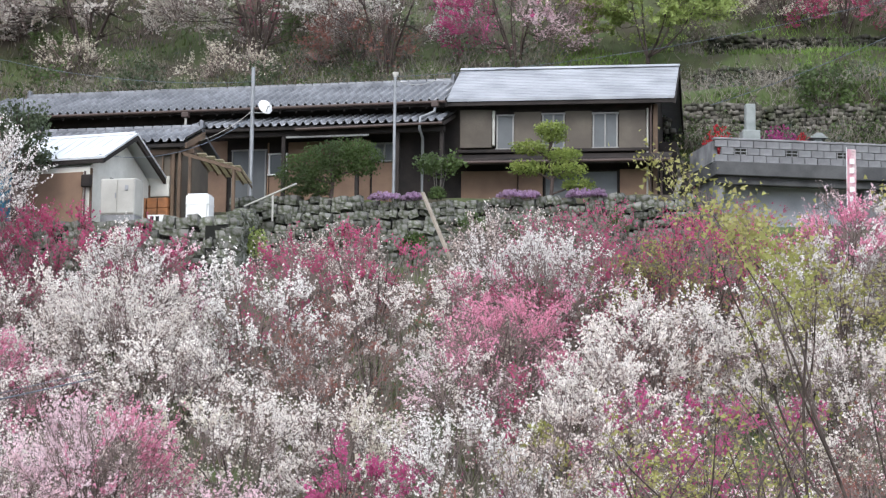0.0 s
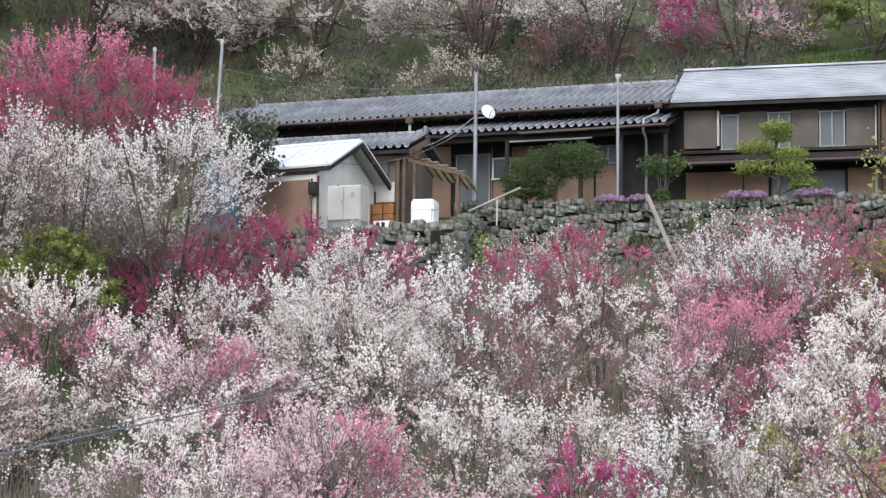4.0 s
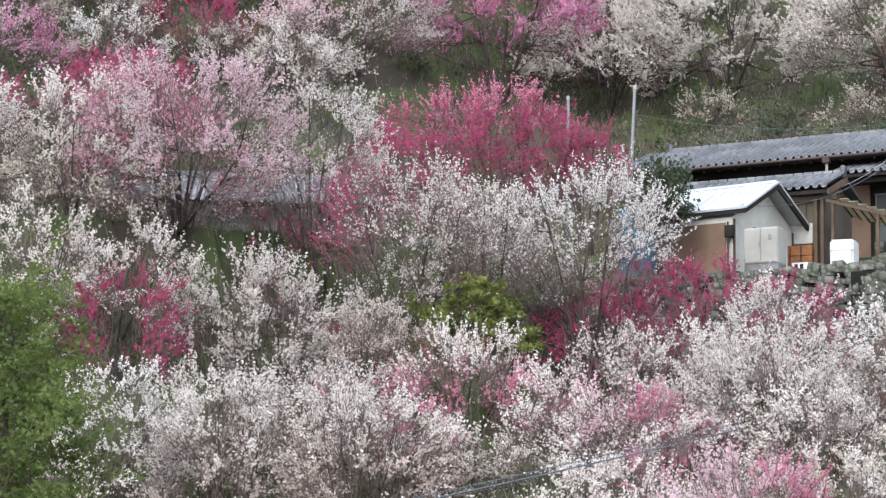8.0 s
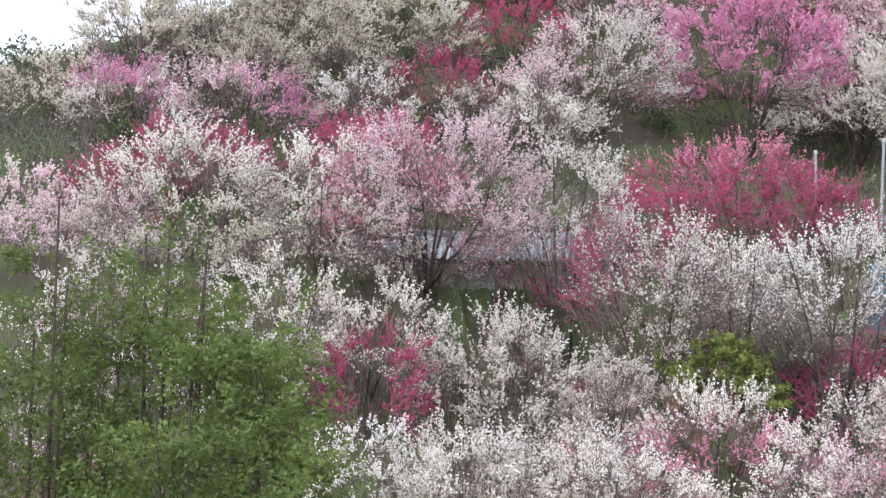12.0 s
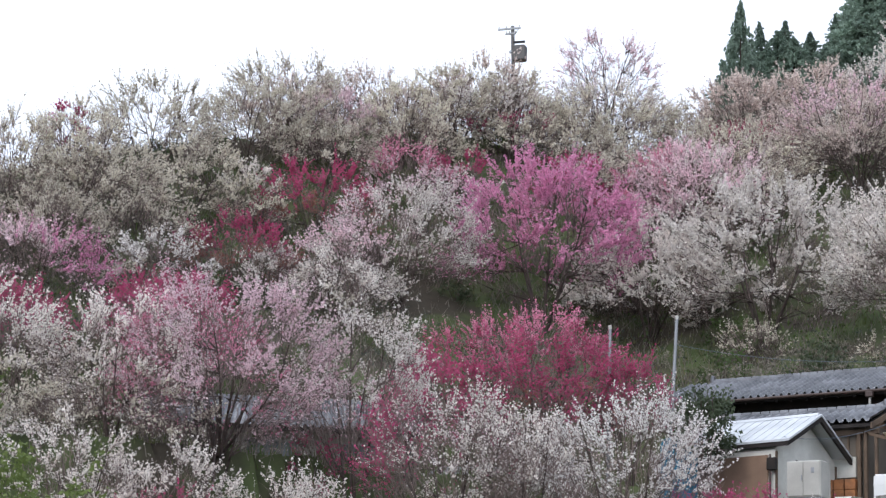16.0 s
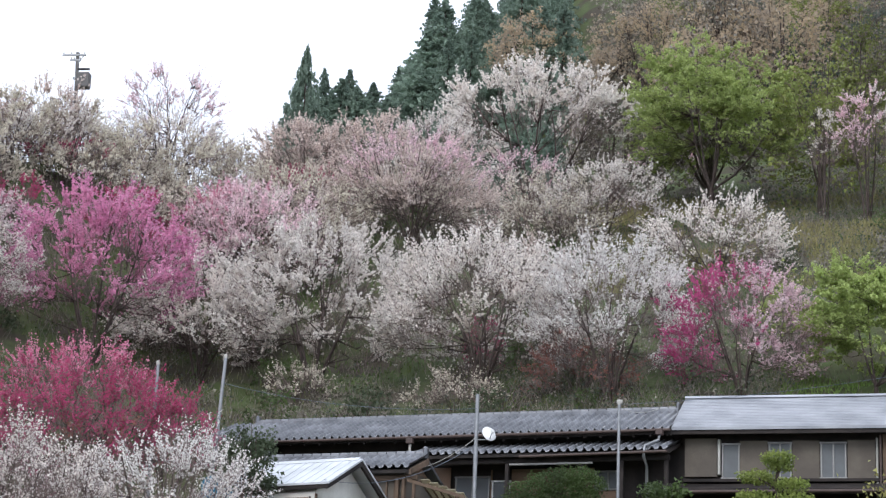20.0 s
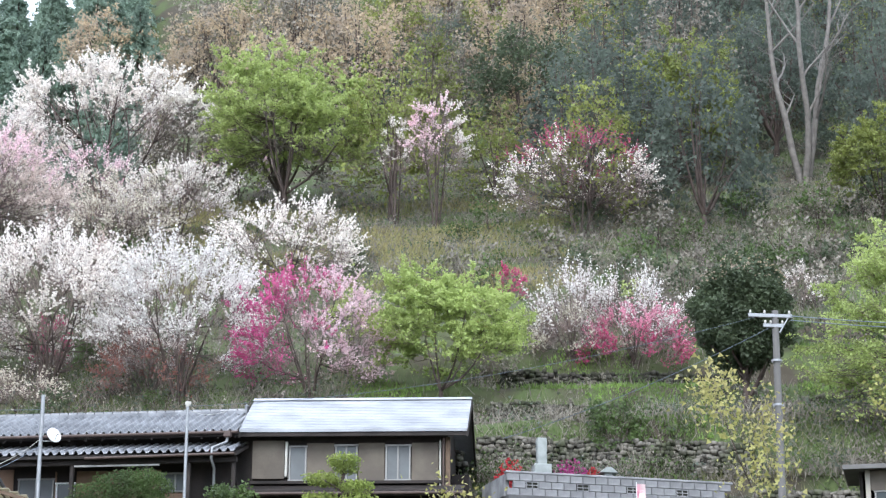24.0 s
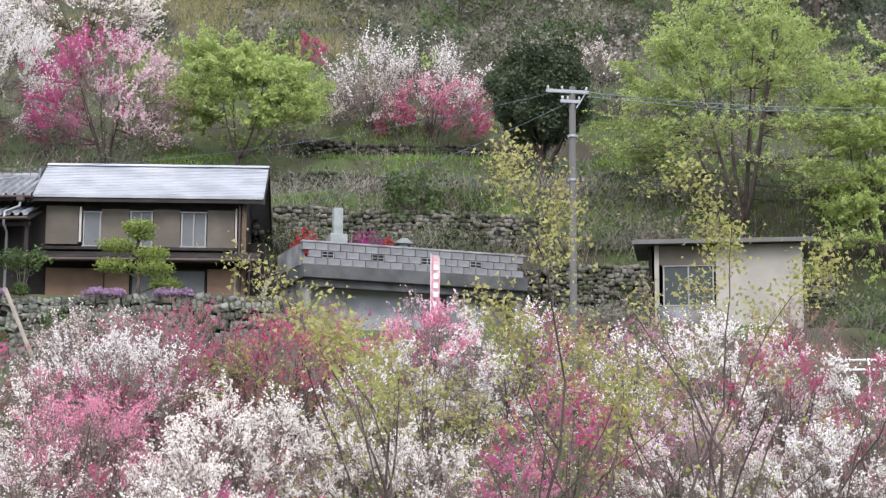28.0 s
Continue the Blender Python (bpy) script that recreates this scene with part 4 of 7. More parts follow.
def shed():
    s = thing("shed", pose(-9.67, 57.19, 0, 0, 0, -22.0), "small plastered shed with white sheet-metal gable roof", "shed")
    ez, rz, dep = 11.05, 12.30, 4.2
    lo, hi = (0.30, 11.34), (4.55, 10.85)
    part("wall", boxed((-3.3, 0.45, 9.2), (-0.42, dep - 0.4, ez + 0.05), 0), LIMEWASH, s)
    part("gable_wall", prism([(0.45, ez + 0.05), (dep - 0.4, ez + 0.05), (dep / 2, rz - 0.16)], -3.3, -0.42), LIMEWASH, s)
    for ya, za in (lo, hi):
        part("roof", prism([(ya, za), (dep / 2, rz), (dep / 2, rz - 0.06), (ya, za - 0.06)], -3.7, 0.12), WHITE_TIN, s, "white painted corrugated sheet")
        part("bargeboard", prism([(ya, za - 0.20), (ya, za - 0.05), (dep / 2, rz - 0.05), (dep / 2, rz - 0.22)], 0.02, 0.10), DARK_WOOD, s)
    for k in range(12):
        x = -3.55 + 0.31 * k
        part("seam", prism([(lo[0], lo[1] + 0.002), (dep / 2, rz + 0.002), (dep / 2, rz + 0.018), (lo[0], lo[1] + 0.018)], x - 0.01, x + 0.01), WHITE_TIN, s)
    part("ridge_cap", prism([(dep / 2 - 0.12, rz - 0.05), (dep / 2, rz + 0.05), (dep / 2 + 0.12, rz - 0.05)], -3.72, 0.02), WHITE_TIN, s)
    part("eave_board", boxed((-3.7, 0.32, lo[1] - 0.18), (0.1, 0.36, lo[1] - 0.06), 0.004), DARK_WOOD, s)
    wall_panel(s, -2.45, -0.62, 9.25, ez - 0.1, 0.40, CLAY)
    part("door_frame", boxed((-3.0, 0.38, 9.25), (-2.5, 0.44, ez - 0.15), 0.01), DARK_WOOD, s)
    sash(s, -2.95, -2.55, 9.4, ez - 0.3, 0.38, 1, FROSTED, ALUMINIUM, "door_window")
    part("vent_opening", boxed((-0.45, 1.55, 10.65), (-0.40, 2.1, 10.95), 0.01), DARK_WOOD, s)
    part("meter_box", boxed((-0.60, 0.28, 10.5), (-0.32, 0.44, 10.85), 0.02), DARK_WOOD, s)
    for y_ in (0.46, dep - 0.5):
        part("corner_board", boxed((-0.44, y_, 9.2), (-0.38, y_ + 0.09, ez), 0.005), WOOD, s)
    part("downpipe", tubes("downpipe", [[(np.array([-0.5, 0.33, ez - 0.1]), 0.03), (np.array([-0.5, 0.33, 9.3]), 0.03)]], 6), COPPER, s)


def cabinet():
    c = thing("storage_cabinet", pose(-8.86, 57.0, 9.3, 0, 0, -14), "ivory enamelled steel storage cabinet beside the shed", "cabinet")
    part("body", boxed((-0.5, -0.3, 0.3), (0.5, 0.3, 1.30), 0.02), ENAMEL, c)
    part("door", boxed((-0.47, -0.325, 0.34), (0.0 - 0.01, -0.30, 1.26), 0.008), ENAMEL, c)
    part("door", boxed((0.01, -0.325, 0.34), (0.47, -0.30, 1.26), 0.008), ENAMEL, c)
    part("vent_plate", boxed((0.22, -0.34, 0.95), (0.32, -0.325, 1.10), 0.004), STEEL, c)
    part("handle", boxed((-0.06, -0.35, 0.75), (-0.03, -0.325, 0.9), 0.004), STEEL, c)
    part("plinth", boxed((-0.5, -0.28, 0.0), (0.5, 0.28, 0.30), 0.01), CONCRETE, c)


def tank():
    t = thing("water_tank", pose(-6.77, 57.55, 9.2, 0, 0, -10), "white plastic tank on a low steel stand", "tank")
    bm = box(bmesh.new(), (-0.33, -0.3, 0.20), (0.33, 0.3, 1.10))
    bmesh.ops.bevel(bm, geom=bm.edges[:], offset=0.05, segments=2, affect="EDGES")
    part("body", bm, WHITE, t)
    part("seam", boxed((-0.338, -0.308, 0.80), (0.338, 0.308, 0.815), 0.004), WHITE, t)
    for x in (-0.28, 0.24):
        for y_ in (-0.26, 0.22):
            part("leg", boxed((x, y_, 0.0), (x + 0.04, y_ + 0.04, 0.24), 0.004), STEEL, t)
    part("pipe", tubes("pipe", [[(np.array([-0.25, -0.32, 0.5]), 0.025), (np.array([-0.25, -0.34, 0.25]), 0.025), (np.array([-0.3, -0.34, 0.0]), 0.025)]], 7), WHITE, t)


def pole(x, y, top, radius, label, name="pole", lean=(0, 0), cap=True, mat=POLE):
    z0 = relief(x, y) - 0.1
    p = thing(name, pose(x, y, 0), label, "pole")
    part("shaft", tubes("shaft", [[(np.array([lean[0], lean[1], z0]), radius * 1.15), (np.array([0, 0, top]), radius)]], 10), mat, p, smooth=True)
    if cap:
        part("cap", boxed((-radius * 1.1, -radius * 1.1, top - 0.08), (radius * 1.1, radius * 1.1, top + 0.06), 0.02), ENAMEL, p)
    return p


def yard_poles():
    pole(-14.17, 64.45, 16.5, 0.055, "slim galvanised cable pole beside the house", lean=(-0.25, 0), mat=STEEL)
    b = pole(-5.83, 62.37, 14.95, 0.06, "slim grey pole carrying a satellite dish", cap=False, mat=STEEL)
    bm = bmesh.new()
    bmesh.ops.create_uvsphere(bm, u_segments=20, v_segments=10, radius=0.62)
    bmesh.ops.delete(bm, geom=[v for v in bm.verts if v.co.z > -0.52], context="VERTS")
    bmesh.ops.translate(bm, vec=(0, 0, 0.58), verts=bm.verts)
    bmesh.ops.solidify(bm, geom=bm.faces[:], thickness=0.015)
    bmesh.ops.scale(bm, vec=(0.8, 0.92, 0.8), verts=bm.verts)
    dish = part("dish", bm, WHITE, b, "white satellite dish", smooth=True)
    dish.matrix_local = pose(0.40, -0.12, 13.72, 62, 12, 28) @ Matrix.Diagonal((1.5, 1.5, 1.5, 1))
    part("dish_arm", tubes("dish_arm", [[(np.array([0.0, 0, 13.55]), 0.02), (np.array([0.34, -0.05, 13.55]), 0.02), (np.array([0.36, -0.08, 13.72]), 0.02)], [(np.array([0.40, -0.1, 13.5]), 0.012), (np.array([0.52, -0.42, 13.72]), 0.012)]], 6), STEEL, b)
    part("feed_horn", boxed((0.49, -0.48, 13.68), (0.57, -0.38, 13.78), 0.01), WHITE, b)
    c = pole(-1.5, 61.3, 14.55, 0.045, "slim grey pole with a white insulator", mat=STEEL)
    part("insulator", boxed((-0.08, -0.05, 14.52), (0.10, 0.05, 14.64), 0.02), ENAMEL, c)
    pole(-16.3, 64.2, 16.2, 0.05, "slim galvanised cable pole behind the blossom", mat=STEEL)


def utility_pole(x, y, top, label, box_on=False, lean=(0, 0)):
    p = pole(x, y, top, 0.09, label, "utility_pole", lean=lean, cap=False)
    for dz, w in ((-0.15, 0.75), (-0.42, 0.35)):
        part("crossarm", boxed((-w, -0.09, top + dz - 0.05), (w * 0.6, -0.02, top + dz + 0.05), 0.01), STEEL, p)
        for s in (-w + 0.06, -w * 0.4, w * 0.5):
            part("insulator", boxed((s - 0.03, -0.09, top + dz + 0.05), (s + 0.03, -0.03, top + dz + 0.15), 0.02), ENAMEL, p)
    part("brace", tubes("brace", [[(np.array([0.36, -0.06, top - 0.16]), 0.02), (np.array([0.08, -0.1, top - 0.62]), 0.02)]], 6), STEEL, p)
    for z in (top - 1.4, top - 2.6):
        part("band", tubes("band", [[(np.array([0, 0, z]), 0.145), (np.array([0, 0, z + 0.06]), 0.145)]], 10), STEEL, p)
    if box_on:
        part("transformer", boxed((0.10, -0.25, top - 1.9), (0.75, 0.25, top - 1.1), 0.05), POLE, p, "grey transformer box")
        part("bracket", boxed((0.1, -0.1, top - 0.95), (0.7, 0.0, top - 0.85), 0.01), BLACK, p)
    return p


def cable(points, radius, label="dark grey overhead cable strung across the hillside", sag=0.0, name="overhead_cable", mat=None, taper=0.0):
    a, b = np.array(points[0], float), np.array(points[-1], float)
    chain = []
    for s in np.linspace(0, 1, 17):
        q = a + (b - a) * s
        q[2] -= sag * 4 * s * (1 - s)
        chain.append((q, radius * (1 - taper * s)))
    ob = part(name, tubes(name, [chain], 5), mat or CABLE, smooth=True)
    tagged(ob, label, "cable", "overhead cables")
    return ob


# ---- stone work ----
def stone_mesh(seed):
    rng = np.random.default_rng(seed)
    bm = bmesh.new()
    bmesh.ops.create_cube(bm, size=1.0)
    bmesh.ops.subdivide_edges(bm, edges=bm.edges[:], cuts=1, use_grid_fill=True)
    for v in bm.verts:
        v.co = v.co * 0.76 + v.co.normalized() * 0.16
        v.co += Vector(rng.normal(0, 0.045, 3))
    me = bpy.data.meshes.new("stone")
    bm.to_mesh(me)
    bm.free()
    me.materials.append(STONE)
    return me


STONES = [stone_mesh(k) for k in range(8)]
RUBBLE = material("dark_mossy_rubble", (0.115, 0.105, 0.09), 0.9, 0.45, 1.2, 14, 0.9, tone=(0.045, 0.05, 0.028), each=0.4, mottled=0.4)


def stone_wall(name, a, b, low, high, label, row=0.30, seed=5, slope=0.12, joined=False):
    """A dry wall of fieldstones from a to b (x, y); low and high give heights at both ends."""
    rng = np.random.default_rng(seed)
    ax, ay = a
    L = math.hypot(b[0] - ax, b[1] - ay)
    turn = math.degrees(math.atan2(b[1] - ay, b[0] - ax))
    # solid core behind the stones, its black standing in for shade in the gaps
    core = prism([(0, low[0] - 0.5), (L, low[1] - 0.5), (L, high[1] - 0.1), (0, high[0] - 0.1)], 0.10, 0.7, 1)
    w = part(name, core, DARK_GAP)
    w.matrix_basis = pose(ax, ay, 0, 0, 0, turn)
    tagged(w, label, "wall", kind="structure")
    VV, QQ, at = [], [], 0
    x = 0.0
    z_rel = 0.0
    rows = max(2, int((max(high) - min(low)) / row))
    for j in range(rows + 1):
        x = rng.uniform(-0.2, 0.0)
        while x < L:
            wd = rng.uniform(0.75, 1.7) * row
            s = min(1, max(0, (x + wd / 2) / L))
            lo, hi = low[0] + (low[1] - low[0]) * s, high[0] + (high[1] - high[0]) * s
            zc = lo + (j + 0.5) * row + rng.normal(0, 0.16 * row)
            if zc < hi + 0.05:
                ht = row * rng.uniform(0.75, 1.2)
                dep = rng.uniform(0.35, 0.5)
                y0 = 0.16 - (hi - zc) * slope + rng.normal(0, 0.03)
                m = pose(x + wd / 2, y0 + rng.uniform(-0.07, 0.07), zc, rng.normal(0, 6), rng.normal(0, 9), rng.normal(0, 7)) @ Matrix.Diagonal((wd * 0.97, dep, ht, 1))
                me = STONES[int(rng.integers(0, 8))]
                if joined:
                    co = np.empty(len(me.vertices) * 3)
                    me.vertices.foreach_get("co", co)
                    M = np.array(m)
                    VV.append(co.reshape(-1, 3) @ M[:3, :3].T + M[:3, 3])
                    QQ.append(np.array([p.vertices[:] for p in me.polygons]) + at)
                    at += len(me.vertices)
                else:
                    ob = new("stone", me)
                    ob.parent = w
                    ob.matrix_local = m
            x += wd
    if joined and VV:
        part("stonework", arrays_mesh("stonework", np.concatenate(VV), np.concatenate(QQ)), RUBBLE, w)["kind"] = "stuff"
    return w


def mound(x, y, z, w, h, leaf, label, name="flower_clump", seed=1, count=260):
    """A low cushion of small leaves or flowers on a few stems."""
    rng = np.random.default_rng(seed)
    t = thing(name, pose(x, y, z), label, "plant")
    d = rng.normal(size=(count, 3))
    d /= np.linalg.norm(d, axis=1)[:, None]
    P = d * rng.uniform(0.5, 1.0, (count, 1)) * np.array([w / 2, w / 2.6, h])
    P[:, 2] = np.abs(P[:, 2])
    part("leaves", flecks("leaves", P, rng.uniform(0.05, 0.12, count), rng), LEAF[leaf], t)["kind"] = "stuff"
    part("stem", tubes("stem", [[(np.array([0, 0, -0.08]), 0.02), (np.array([rng.normal(0, 0.1), 0, h * 0.6]), 0.008)] for _ in range(1)], 5), BARK, t)
    return t


def cloud_pine(x, y, z, H, W, pads, seed, label, leaf="pine"):
    """A trained garden pine: a bent trunk and flat pads of needles."""
    rng = np.random.default_rng(seed)
    t = thing("garden_pine", pose(x, y, z), label, "tree", "trained pines on the terrace")
    trunk = [(np.array([0, 0, -0.1]), 0.07), (np.array([0.06, 0, H * 0.3]), 0.06), (np.array([-0.05, 0, H * 0.6]), 0.045), (np.array([0.02, 0, H * 0.92]), 0.02)]
    chains = [trunk]
    for px, pz, pw, ph in pads:
        base = np.array([0.0, 0, max(0.15, (pz - 0.12) * H * 0.95)])
        end = np.array([px * W, rng.normal(0, 0.1), pz * H - 0.04])
        chains.append([(base, 0.035), ((base + end) / 2 + np.array([0, 0, 0.03]), 0.028), (end, 0.012)])
    part("trunk", tubes("trunk", chains, 6), BARK, t)
    for px, pz, pw, ph in pads:
        n = int(1500 * pw)
        d = rng.normal(size=(n, 3))
        d /= np.linalg.norm(d, axis=1)[:, None]
        P = d * rng.uniform(0.55, 1.0, (n, 1)) * np.array([pw * W / 2, pw * W / 2.4, ph * H / 2]) + np.array([px * W, 0, pz * H])
        P += rng.normal(0, 0.05, P.shape)
        part("needle_pad", flecks("needle_pad", P, rng.uniform(0.04, 0.09, n), rng), LEAF[leaf], t)["kind"] = "stuff"
    return t


storehouse()
canopy()
shed()
cabinet()
tank()
yard_poles()
stone_wall("retaining_wall", (-6.2, 61.5), (7.0, 58.9), (8.5, 8.7), (10.75, 10.55), "tall dry wall of mossy fieldstones under the farmhouse", 0.255, 5)
stone_wall("lower_wall", (-13.6, 57.25), (-5.75, 55.8), (6.9, 6.9), (9.35, 9.3), "tumbled fieldstone wall below the shed", 0.28, 9)
stone_wall("side_wall", (-5.7, 55.75), (-5.55, 61.2), (6.9, 8.6), (9.3, 10.3), "tumbled fieldstone wall at the end of the yard", 0.28, 10)

bm = prism([(-0.06, -0.03), (0.06, -0.03), (0.06, 0.03), (-0.06, 0.03)], 0.0, 2.55, 2)
plank = part("leaning_plank", bm, PALE_WOOD)
plank.matrix_basis = look((-0.62, 59.55, 10.75), (0.42, 58.7, 8.2)) @ pose(0, 0, 0, 0, 180, 0)
tagged(plank, "long weathered timber plank leaning on the stone wall", "plank")
rail = part("pipe_rail", tubes("pipe_rail", [[(np.array([-5.85, 60.7, 10.45]), 0.03), (np.array([-4.3, 60.4, 11.1]), 0.03)], [(np.array([-5.0, 60.55, 10.0]), 0.03), (np.array([-5.0, 60.55, 10.8]), 0.03)]], 7), ENAMEL)
tagged(rail, "pale pipe handrail sloping up along the wall", "handrail")

cloud_pine(-3.35, 61.2, 10.72, 1.95, 3.0, ((-0.34, 0.40, 0.46, 0.30), (-0.22, 0.58, 0.52, 0.30), (-0.02, 0.74, 0.56, 0.30), (0.18, 0.82, 0.54, 0.28), (0.34, 0.68, 0.40, 0.30), (-0.30, 0.22, 0.42, 0.28), (0.10, 0.58, 0.50, 0.28), (-0.08, 0.40, 0.46, 0.28), (0.30, 0.50, 0.34, 0.22), (-0.14, 0.18, 0.34, 0.22)), 21, "broad dark garden pine with drooping pads on the terrace edge", "mid")
cloud_pine(3.12, 60.9, 10.66, 2.45, 2.3, ((0.0, 0.92, 0.46, 0.16), (0.03, 0.82, 0.34, 0.14), (-0.26, 0.68, 0.54, 0.15), (0.16, 0.60, 0.50, 0.16), (-0.30, 0.44, 0.50, 0.14), (0.20, 0.42, 0.56, 0.18), (0.36, 0.24, 0.42, 0.14)), 22, "yellow-green trained pine with flat cloud pads")
leafy_tree(-0.15, 61.3, 1.45, 1.35, "mid", 31, 1.6, "garden_shrub", "small multi-stemmed shrub with pale trunks on the terrace", 0.62, 0.3, GREY_BARK, 1.8, z=10.7)
leafy_tree(-11.75, 57.25, 3.45, 1.6, "dark", 32, 1.5, "camellia", "glossy dark green camellia beside the shed", 0.42, 0.5, z=9.35)
mound(-5.3, 58.6, 8.7, 0.9, 0.9, "fresh", "bright green shrub at the foot of the wall", "small_shrub", 33, 420)
for k, (x, y, w) in enumerate(((-1.7, 60.45, 1.1), (-0.9, 60.3, 0.6), (2.0, 59.75, 1.0), (2.5, 59.75, 0.6), (3.9, 59.35, 0.9), (4.4, 59.3, 0.5))):
    mound(x, y, 10.68, w, 0.22, "moss_phlox", "cushion of purple moss phlox on the wall top", "moss_phlox", 40 + k)
for k, (x, y, z, w, h) in enumerate(((-0.2, 60.2, 10.7, 0.6, 0.35), (4.9, 58.75, 9.6, 0.7, 0.7), (-3.0, 60.0, 9.4, 0.8, 0.3), (0.9, 59.25, 9.6, 1.2, 0.6), (2.2, 59.1, 9.3, 1.3, 0.5), (-7.2, 58.6, 8.9, 1.2, 0.5), (-0.8, 59.3, 9.2, 0.8, 0.4))):
    mound(x, y, z, w, h, "mid", "green ferns growing out of the stone wall", "fern", 60 + k, 320)

sheet = thing("blue_sheet", pose(-12.6, 57.75, 9.3, 0, 0, -20), "blue plastic sheet draped over a stack", "tarpaulin")
part("cover", boxed((-0.5, -0.35, 0.0), (0.5, 0.35, 2.15), 0.16), BLUE, sheet)
sign = thing("small_sign", pose(-7.95, 57.3, 9.35, 0, 0, -12), "small white notice board on a stake", "sign")
part("board", boxed((-0.24, -0.01, 0.08), (0.24, 0.01, 0.34), 0.004), WHITE, sign)
part("stake", boxed((-0.02, 0.01, -0.25), (0.02, 0.04, 0.3), 0.004), WOOD, sign)
for k in range(2):
    part("letter_bar", boxed((-0.16 + 0.16 * k, -0.016, 0.12), (-0.06 + 0.16 * k, -0.0105, 0.30), 0), BLACK, sign)


# ---- east of the house: block parapet, grave, garage, hut ----
def block_parapet():
    w = thing("garage", pose(8.02, 61.58, 0, 0, 0, 9.5), "concrete garage with grey block parapet and pale wall", "garage")
    L = 7.27
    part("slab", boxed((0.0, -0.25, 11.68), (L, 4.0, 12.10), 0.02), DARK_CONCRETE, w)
    part("back_wall", boxed((0.3, 0.9, 9.9), (L - 0.2, 1.1, 11.7), 0.0), PALE_WALL, w)
    part("side_wall", boxed((0.15, 0.1, 9.9), (0.33, 3.5, 11.7), 0.01), CONCRETE, w)
    part("side_wall", boxed((L - 0.3, 0.1, 9.9), (L - 0.1, 3.5, 11.7), 0.01), CONCRETE, w)
    part("pier", boxed((4.75, 0.2, 9.9), (5.05, 0.6, 11.7), 0.01), CONCRETE, w)
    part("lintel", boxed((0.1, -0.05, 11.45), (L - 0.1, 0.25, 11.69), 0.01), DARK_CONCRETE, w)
    part("coping", boxed((-0.03, -0.09, 12.77), (L, 0.12, 12.84), 0.015), CONCRETE, w)
    part("end_parapet", boxed((-0.02, 0.12, 12.1), (0.14, 2.5, 12.76), 0.01), CONCRETE, w)
    blk = boxed((-0.193, -0.07, 0.006), (0.193, 0.07, 0.216), 0.01)
    me = bpy.data.meshes.new("block")
    blk.to_mesh(me)
    blk.free()
    me.materials.append(CONCRETE)
    n = int(L / 0.4)
    for j in range(3):
        for i in range(n + 1):
            x = 0.2 + i * 0.4 - (0.2 if j % 2 else 0)
            if x > L - 0.1 or x < 0.15:
                continue
            if j == 1 and i % 4 == 2:
                # vent block: bars before a solid box painted black for the shaded holes
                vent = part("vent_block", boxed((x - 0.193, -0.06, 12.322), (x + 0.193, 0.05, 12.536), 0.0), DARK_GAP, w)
                for dz in (0.0, 0.095, 0.19):
                    part("vent_bar", boxed((x - 0.193, -0.075, 12.324 + dz), (x + 0.193, -0.0, 12.346 + dz), 0.0), CONCRETE, vent)
                for dx in (-0.19, -0.01, 0.17):
                    part("vent_bar", boxed((x + dx, -0.073, 12.345), (x + dx + 0.02, 0.0, 12.52), 0.0), CONCRETE, vent)
                continue
            ob = new("block", me)
            ob.parent = w
            ob.matrix_local = pose(x, 0, 12.105 + j * 0.222)
    return w


def grave():
    g = thing("gravestone", pose(9.32, 63.1, 12.1, 0, 0, 4), "grey granite gravestone on a stepped base", "gravestone")
    part("base", boxed((-0.62, -0.5, 0.0), (0.62, 0.5, 0.68), 0.03), GRANITE, g)
    part("step", boxed((-0.42, -0.36, 0.68), (0.42, 0.36, 0.90), 0.02), GRANITE, g)
    part("step", boxed((-0.27, -0.25, 0.90), (0.27, 0.25, 1.22), 0.02), GRANITE, g)
    part("pillar", boxed((-0.15, -0.14, 1.22), (0.15, 0.14, 2.05), 0.02), GRANITE, g)
    l = thing("stone_lantern", pose(11.35, 63.0, 12.1, 0, 0, 4), "small dark stone lantern behind the parapet", "lantern")
    part("base", boxed((-0.2, -0.2, 0.0), (0.2, 0.2, 0.75), 0.03), GRANITE, l)
    part("light_box", boxed((-0.13, -0.13, 0.75), (0.13, 0.13, 0.98), 0.02), GRANITE, l)
    part("cap", prism([(-0.28, 0.98), (0.28, 0.98), (0.08, 1.14), (-0.08, 1.14)], -0.26, 0.26, 1), GRANITE, l)


